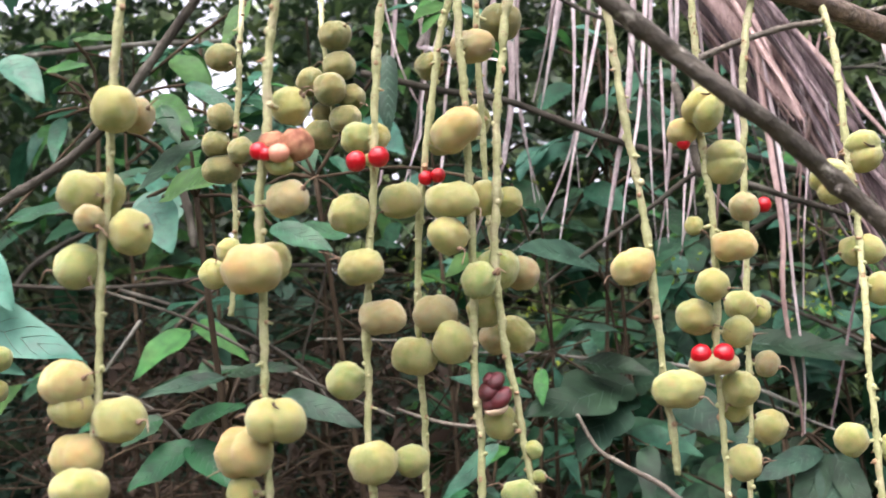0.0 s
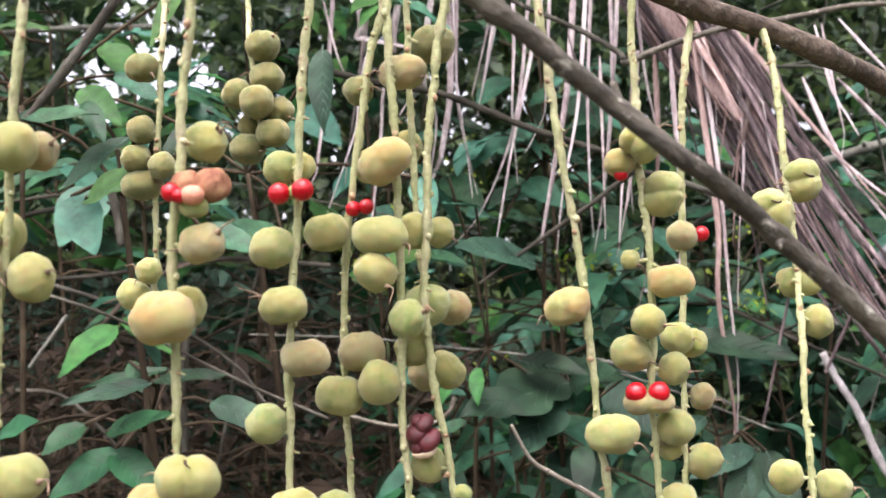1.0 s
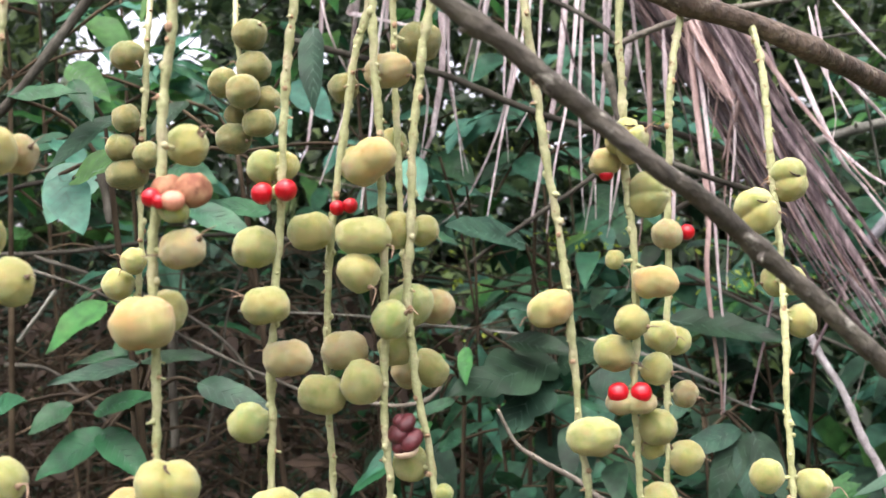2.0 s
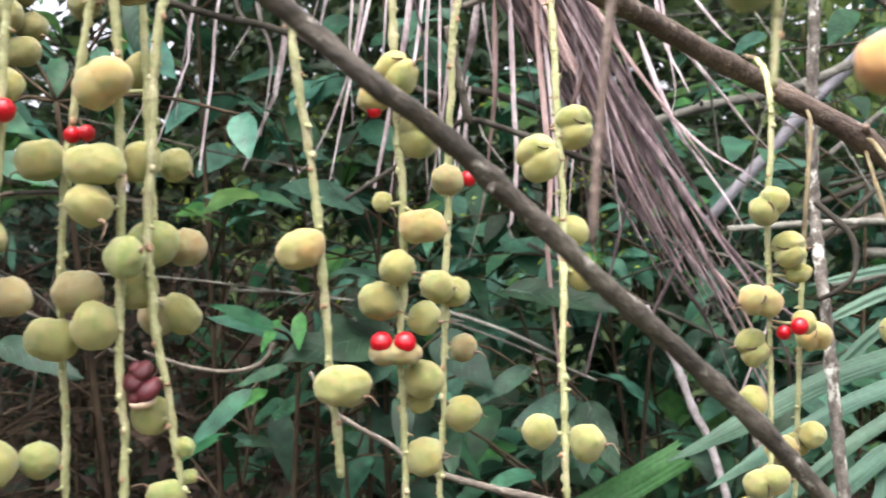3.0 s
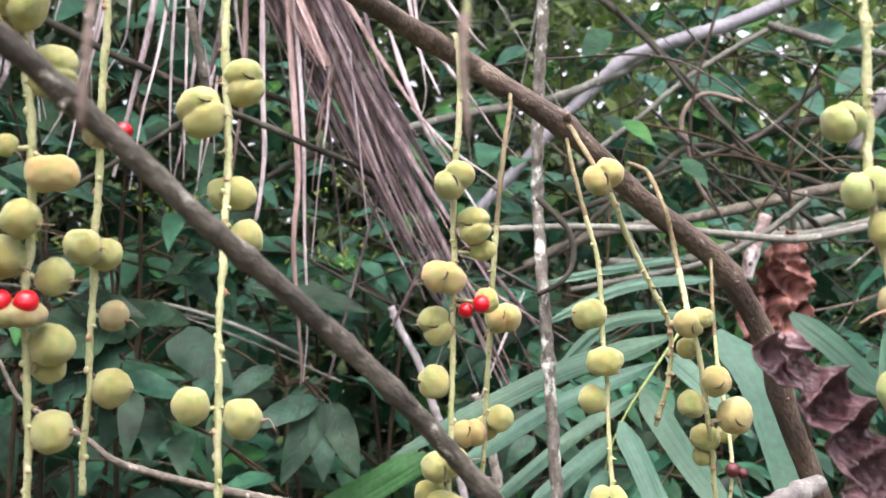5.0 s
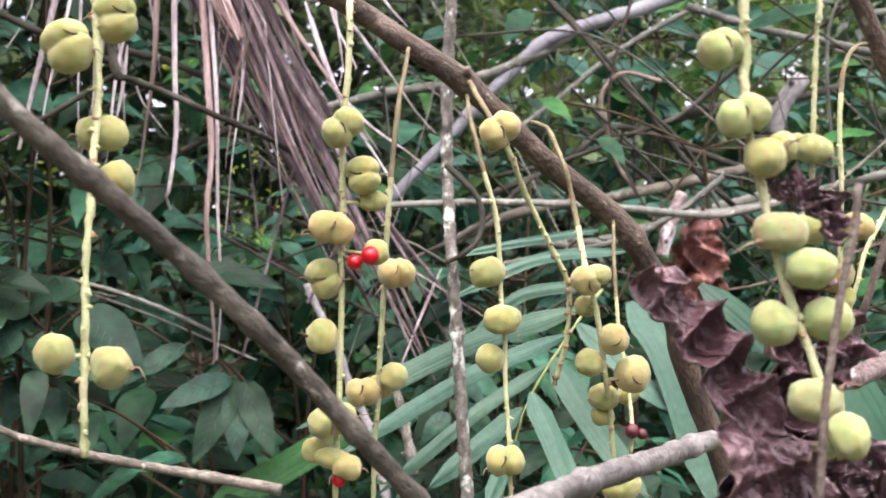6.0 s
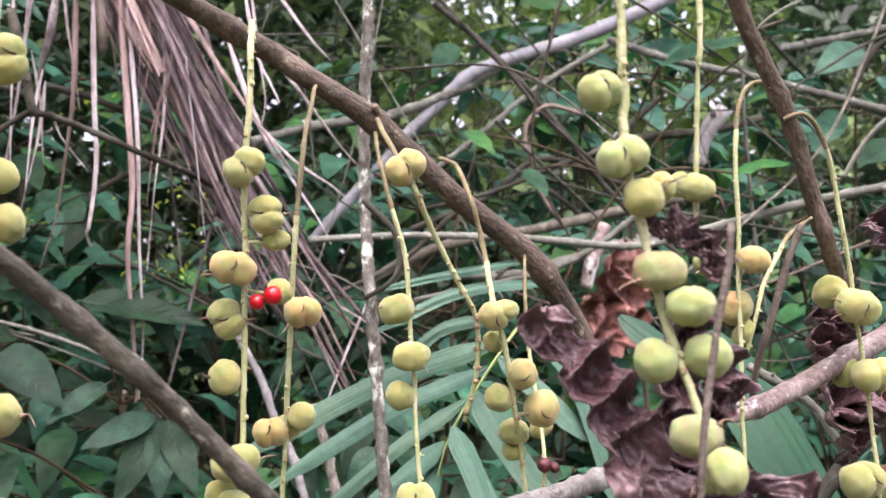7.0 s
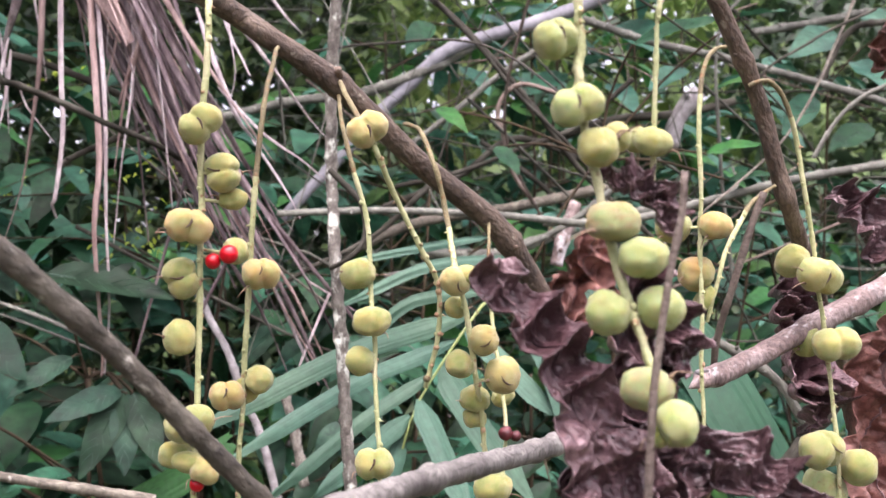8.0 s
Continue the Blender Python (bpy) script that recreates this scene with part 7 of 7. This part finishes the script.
for k, (x, y, z, tones) in enumerate([(-0.75, 1.75, 2.0, (1, 1, 2, 3)), (-0.35, 1.9, 2.05, (1, 3, 1, 2)), (-1.15, 2.1, 2.15, (1, 2, 3)), (-0.05, 2.2, 2.1, (0, 1, 3)),
                                       (-0.85, 2.5, 2.3, (1, 2, 2)), (-1.5, 2.7, 2.4, (1, 2)), (0.95, 2.9, 2.1, (1, 3, 2)), (1.5, 3.1, 2.2, (1, 3, 2)), (0.4, 2.8, 2.05, (0, 1)), (2.0, 3.3, 2.3, (1, 2, 3)), (1.35, 2.9, 2.35, (1, 2, 3)), (1.7, 3.0, 2.4, (1, 2, 2, 3))]):
    shrub("tall slender shrub with fresh green leaves", (x + 0.1, y + 0.1, -0.05), (x, y, z), 0.42, 16, 8, 0.105 + 0.012 * (k % 3), tones, 400 + k, 1.5 if x < 0 else 0.0)


def gaps(p, scale, cut, low):
    """Keeps leaves below the height low, and above it those outside the gaps of a coarse noise."""
    keep = [q[2] < low + 0.05 * q[1] or noise.noise(Vector(q) * scale) < (cut if q[0] < -0.12 * q[1] else cut + 0.35) for q in p.tolist()]
    return p[np.array(keep)]


def holes(p):
    """Opens the places where the sky shows through the woods: slope across, slope up, half size."""
    rh = np.random.default_rng(12)
    for across, up, size in HOLES:
        d = np.hypot(p[:, 0] - 0.3 - across * p[:, 1], p[:, 2] - 1.3 - up * p[:, 1]) / (size * p[:, 1])
        p = p[(d > 1 + rh.normal(0, 0.25, len(p))) | (rh.uniform(0, 1, len(p)) < 0.12)]
    return p


HOLES = [(-0.50, 0.30, 0.035), (-0.55, 0.33, 0.03), (-0.44, 0.27, 0.03), (-0.50, 0.22, 0.022), (-0.08, 0.20, 0.018), (-0.12, 0.195, 0.016), (0.30, 0.22, 0.022), (0.18, 0.24, 0.018)]
rg = np.random.default_rng(3)
n = 42000
py = rg.uniform(4.6, 8.5, n)
px = 0.35 + rg.uniform(-1, 1, n) * 0.95 * py
pz = rg.uniform(0.0, 1.0, n) ** 0.8 * (1.3 + 0.62 * py)
p = gaps(np.stack([px, py, pz], 1), 1.6, 0.20, 1.8)
p = p[(p[:, 0] > -0.28 * p[:, 1]) | (p[:, 2] > 1.3 + 0.14 * p[:, 1])]
lit = (np.abs(p[:, 0] - 0.42 - 0.36 * p[:, 1]) < 0.17 * p[:, 1]) & (p[:, 2] > 1.3 + 0.2 * p[:, 1])
p = p[~lit | (rg.uniform(0, 1, len(p)) < 0.24)]
p = holes(p)
scatter("far_foliage", "dense far thicket of dark green leaves", M_far, p, rg.uniform(0.06, 0.17, len(p)), 4)
n = 52000
py = rg.uniform(9, 14, n)
px = rg.uniform(-1, 1, n) * 1.1 * py
pz = rg.uniform(0.0, 1.0, n) * (1.0 + 0.45 * py)
p = gaps(np.stack([px, py, pz], 1), 1.0, 0.26, 2.4)
p = p[(np.abs(p[:, 0] - 0.2 + 0.54 * p[:, 1]) > 0.09 * p[:, 1]) | (p[:, 2] < 1.3 + 0.27 * p[:, 1]) | (rg.uniform(0, 1, len(p)) < 0.22)]
lit = (np.abs(p[:, 0] - 0.42 - 0.36 * p[:, 1]) < 0.17 * p[:, 1]) & (p[:, 2] > 1.3 + 0.2 * p[:, 1])
p = p[~lit | (rg.uniform(0, 1, len(p)) < 0.24)]
p = holes(p)
scatter("far_wood", "distant forest wall of green leaves", M_far, p, rg.uniform(0.25, 0.5, len(p)), 5)
# dark-coloured leaves added at the lower left in place of deep shade
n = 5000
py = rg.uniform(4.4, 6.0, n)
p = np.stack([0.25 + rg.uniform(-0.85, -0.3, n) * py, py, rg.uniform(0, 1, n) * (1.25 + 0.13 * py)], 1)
scatter("dark_thicket", "dark leaves standing in for deep shade in the thicket", LEAF[0], p, rg.uniform(0.08, 0.18, n), 16)
# leaves in the sunlight tint, where the woods open to the right
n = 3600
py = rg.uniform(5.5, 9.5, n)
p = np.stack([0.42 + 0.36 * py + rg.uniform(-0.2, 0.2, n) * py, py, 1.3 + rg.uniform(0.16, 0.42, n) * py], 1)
scatter("bright_foliage", "leaves tinted bright yellow-green for sunlight at a gap in the woods", M_sunlight_tint, p, rg.uniform(0.10, 0.22, n), 15)
# added leaves, just above the view, that only shade the left thicket
n = 900
py = rg.uniform(1.5, 3.6, n)
p = np.stack([rg.uniform(-1.9, -0.35, n), py, 1.32 + 0.47 * py + rg.uniform(0.05, 0.8, n)], 1)
scatter("overhang", "unseen leaves added above the thicket to shade it", LEAF[1], p, rg.uniform(0.10, 0.2, n), 17)
# clusters of tiny bright leaves, painted sun flecks between the shrubs
spots = np.array([(0.35, 2.20, 1.51, 26, 0.07), (0.45, 2.30, 1.49, 14, 0.05), (0.10, 2.20, 1.55, 14, 0.03), (0.36, 2.20, 1.60, 16, 0.03), (-0.36, 2.30, 1.56, 60, 0.10), (0.02, 2.10, 1.54, 22, 0.03), (-0.15, 2.10, 1.35, 10, 0.03), (-0.24, 2.30, 1.79, 20, 0.05), (-0.50, 2.20, 1.59, 18, 0.04), (0.35, 2.10, 1.45, 26, 0.03), (-0.18, 2.10, 1.49, 16, 0.04), (0.19, 2.40, 1.82, 22, 0.05)])
p = np.concatenate([np.stack([rg.normal(x, w, int(k)), rg.normal(y, 0.05, int(k)), rg.normal(z, w * 0.6, int(k))], 1) for x, y, z, k, w in spots])
scatter("young_leaves", "small leaves coloured yellow-green as flecks of sunlight in the thicket", M_sunfleck, p, rg.uniform(0.008, 0.022, len(p)), 18)
n = 2600
py = rg.uniform(2.3, 4.2, n)
p = np.stack([0.25 + rg.uniform(-0.75, -0.2, n) * py, py, 1.3 + rg.uniform(-0.25, 0.06, n) * py], 1)
tagged(scatter("caught_leaves", "dead brown leaves caught in the undergrowth", M_litter, p, rg.uniform(0.03, 0.10, n), 19), category="dead leaves")
# added leaf layer out of view; it keeps skylight off the thicket
n = 5500
p = np.stack([rg.uniform(-8, 2.5, n), rg.uniform(1.2, 10, n), rg.uniform(0, 1, n)], 1)
p[:, 2] = 3.6 + 0.28 * p[:, 1] + 1.6 * p[:, 2]
scatter("canopy", "unseen leaf canopy added overhead to shade the thicket", M_far, p, rg.uniform(0.25, 0.5, n), 6)
# woods and litter all round, behind the camera too
n = 16000
ang = rg.uniform(0.24 * math.pi, 1.76 * math.pi, n) + 0.5 * math.pi
far = rg.uniform(5.5, 11, n)
p = np.stack([0.4 + far * np.cos(ang), far * np.sin(ang), rg.uniform(0, 1, n) ** 1.2 * np.where(np.sin(ang) < -0.25, 2.2, 5.5)], 1)
scatter("wood_around", "surrounding forest of green leaves", M_far, p, rg.uniform(0.3, 0.6, n), 8)
n = 5000
p = np.stack([rg.normal(0.4, 3.0, n), rg.normal(1.0, 3.0, n), rg.uniform(0.0, 0.03, n)], 1)
tagged(scatter("leaf_litter", "fallen dry brown leaves on the forest floor", M_rust, p, rg.uniform(0.06, 0.14, n), 9), category="leaf litter")
n = 16000
p = np.stack([rg.normal(0.4, 4.5, n), rg.normal(0.0, 4.5, n), rg.uniform(0.0, 0.45, n)], 1)
p = p[np.hypot(p[:, 0] - 0.35, p[:, 1]) > 0.6]
tagged(scatter("undergrowth", "low green undergrowth on the forest floor", M_far, p, rg.uniform(0.08, 0.18, len(p)), 10), category="undergrowth")

# brushwood: fine dead stems too many to count, under the shrubs and among the branches
def stems(count, low, high, slope, kind, seed):
    q = random.Random(seed)
    out = []
    for k in range(count):
        y = q.uniform(2.0, 4.2)
        c = Vector((0.25 + q.uniform(*slope) * y, y, 1.3 + q.uniform(low, high) * y))
        way = Vector((q.uniform(-1, 1), q.uniform(-0.4, 0.4), q.gauss(0.1, 0.5))).normalized() * q.uniform(0.15, 0.6)
        bend = Vector((q.uniform(-1, 1), 0, q.uniform(-1, 1))) * 0.09
        radius = q.choice((0.0008, 0.0012, 0.0018, 0.003))
        path = spline([c - way, c - way * 0.3 + bend, c + way * 0.4 - bend * 0.5, c + way], 0.12)
        out.append((*tube(path, lambda t: radius * (1.1 - 0.6 * t), 4), kind))
    return out


v, f, idx = join(stems(400, -0.22, 0.13, (-0.78, -0.22), 0, 31) + stems(60, -0.2, 0.13, (-0.78, -0.15), 1, 32) + stems(110, 0.0, 0.34, (0.1, 0.75), 2, 33))
tagged(new("brushwood", mesh("brushwood", v, f, [M_stem, M_brush, M_brush_grey], idx)), "tangle of thin brown dead stems under the shrubs", "brushwood", kind="stuff")

# tangle of thin dead twigs in the thicket
rt = random.Random(77)
for k in range(34):
    u, h, y = rt.uniform(-0.62, 0.72), rt.uniform(-0.02, 0.30), rt.uniform(1.75, 3.3)
    if u < 0.05 and k % 3:
        u = rt.uniform(0.1, 0.72)
    c = Vector((0.4 + u * y, y, 1.3 + h * y))
    way = Vector((rt.uniform(-1, 1), rt.uniform(-0.35, 0.35), rt.uniform(-0.55, 0.75))).normalized() * rt.uniform(0.2, 0.55)
    bend = Vector((rt.uniform(-1, 1), 0, rt.uniform(-1, 1))) * 0.15
    r = rt.uniform(0.0014, 0.0042)
    branch("twig", [c - way, c - way * 0.3 + bend, c + way * 0.4 + bend * 0.6, c + way], r * 0.6, r, rt.choice((M_bark_dark, M_bark_black, M_bark_grey, M_bark_grey, M_vine)),
           "thin bare dead twig tangled in the thicket", "twig", 2)
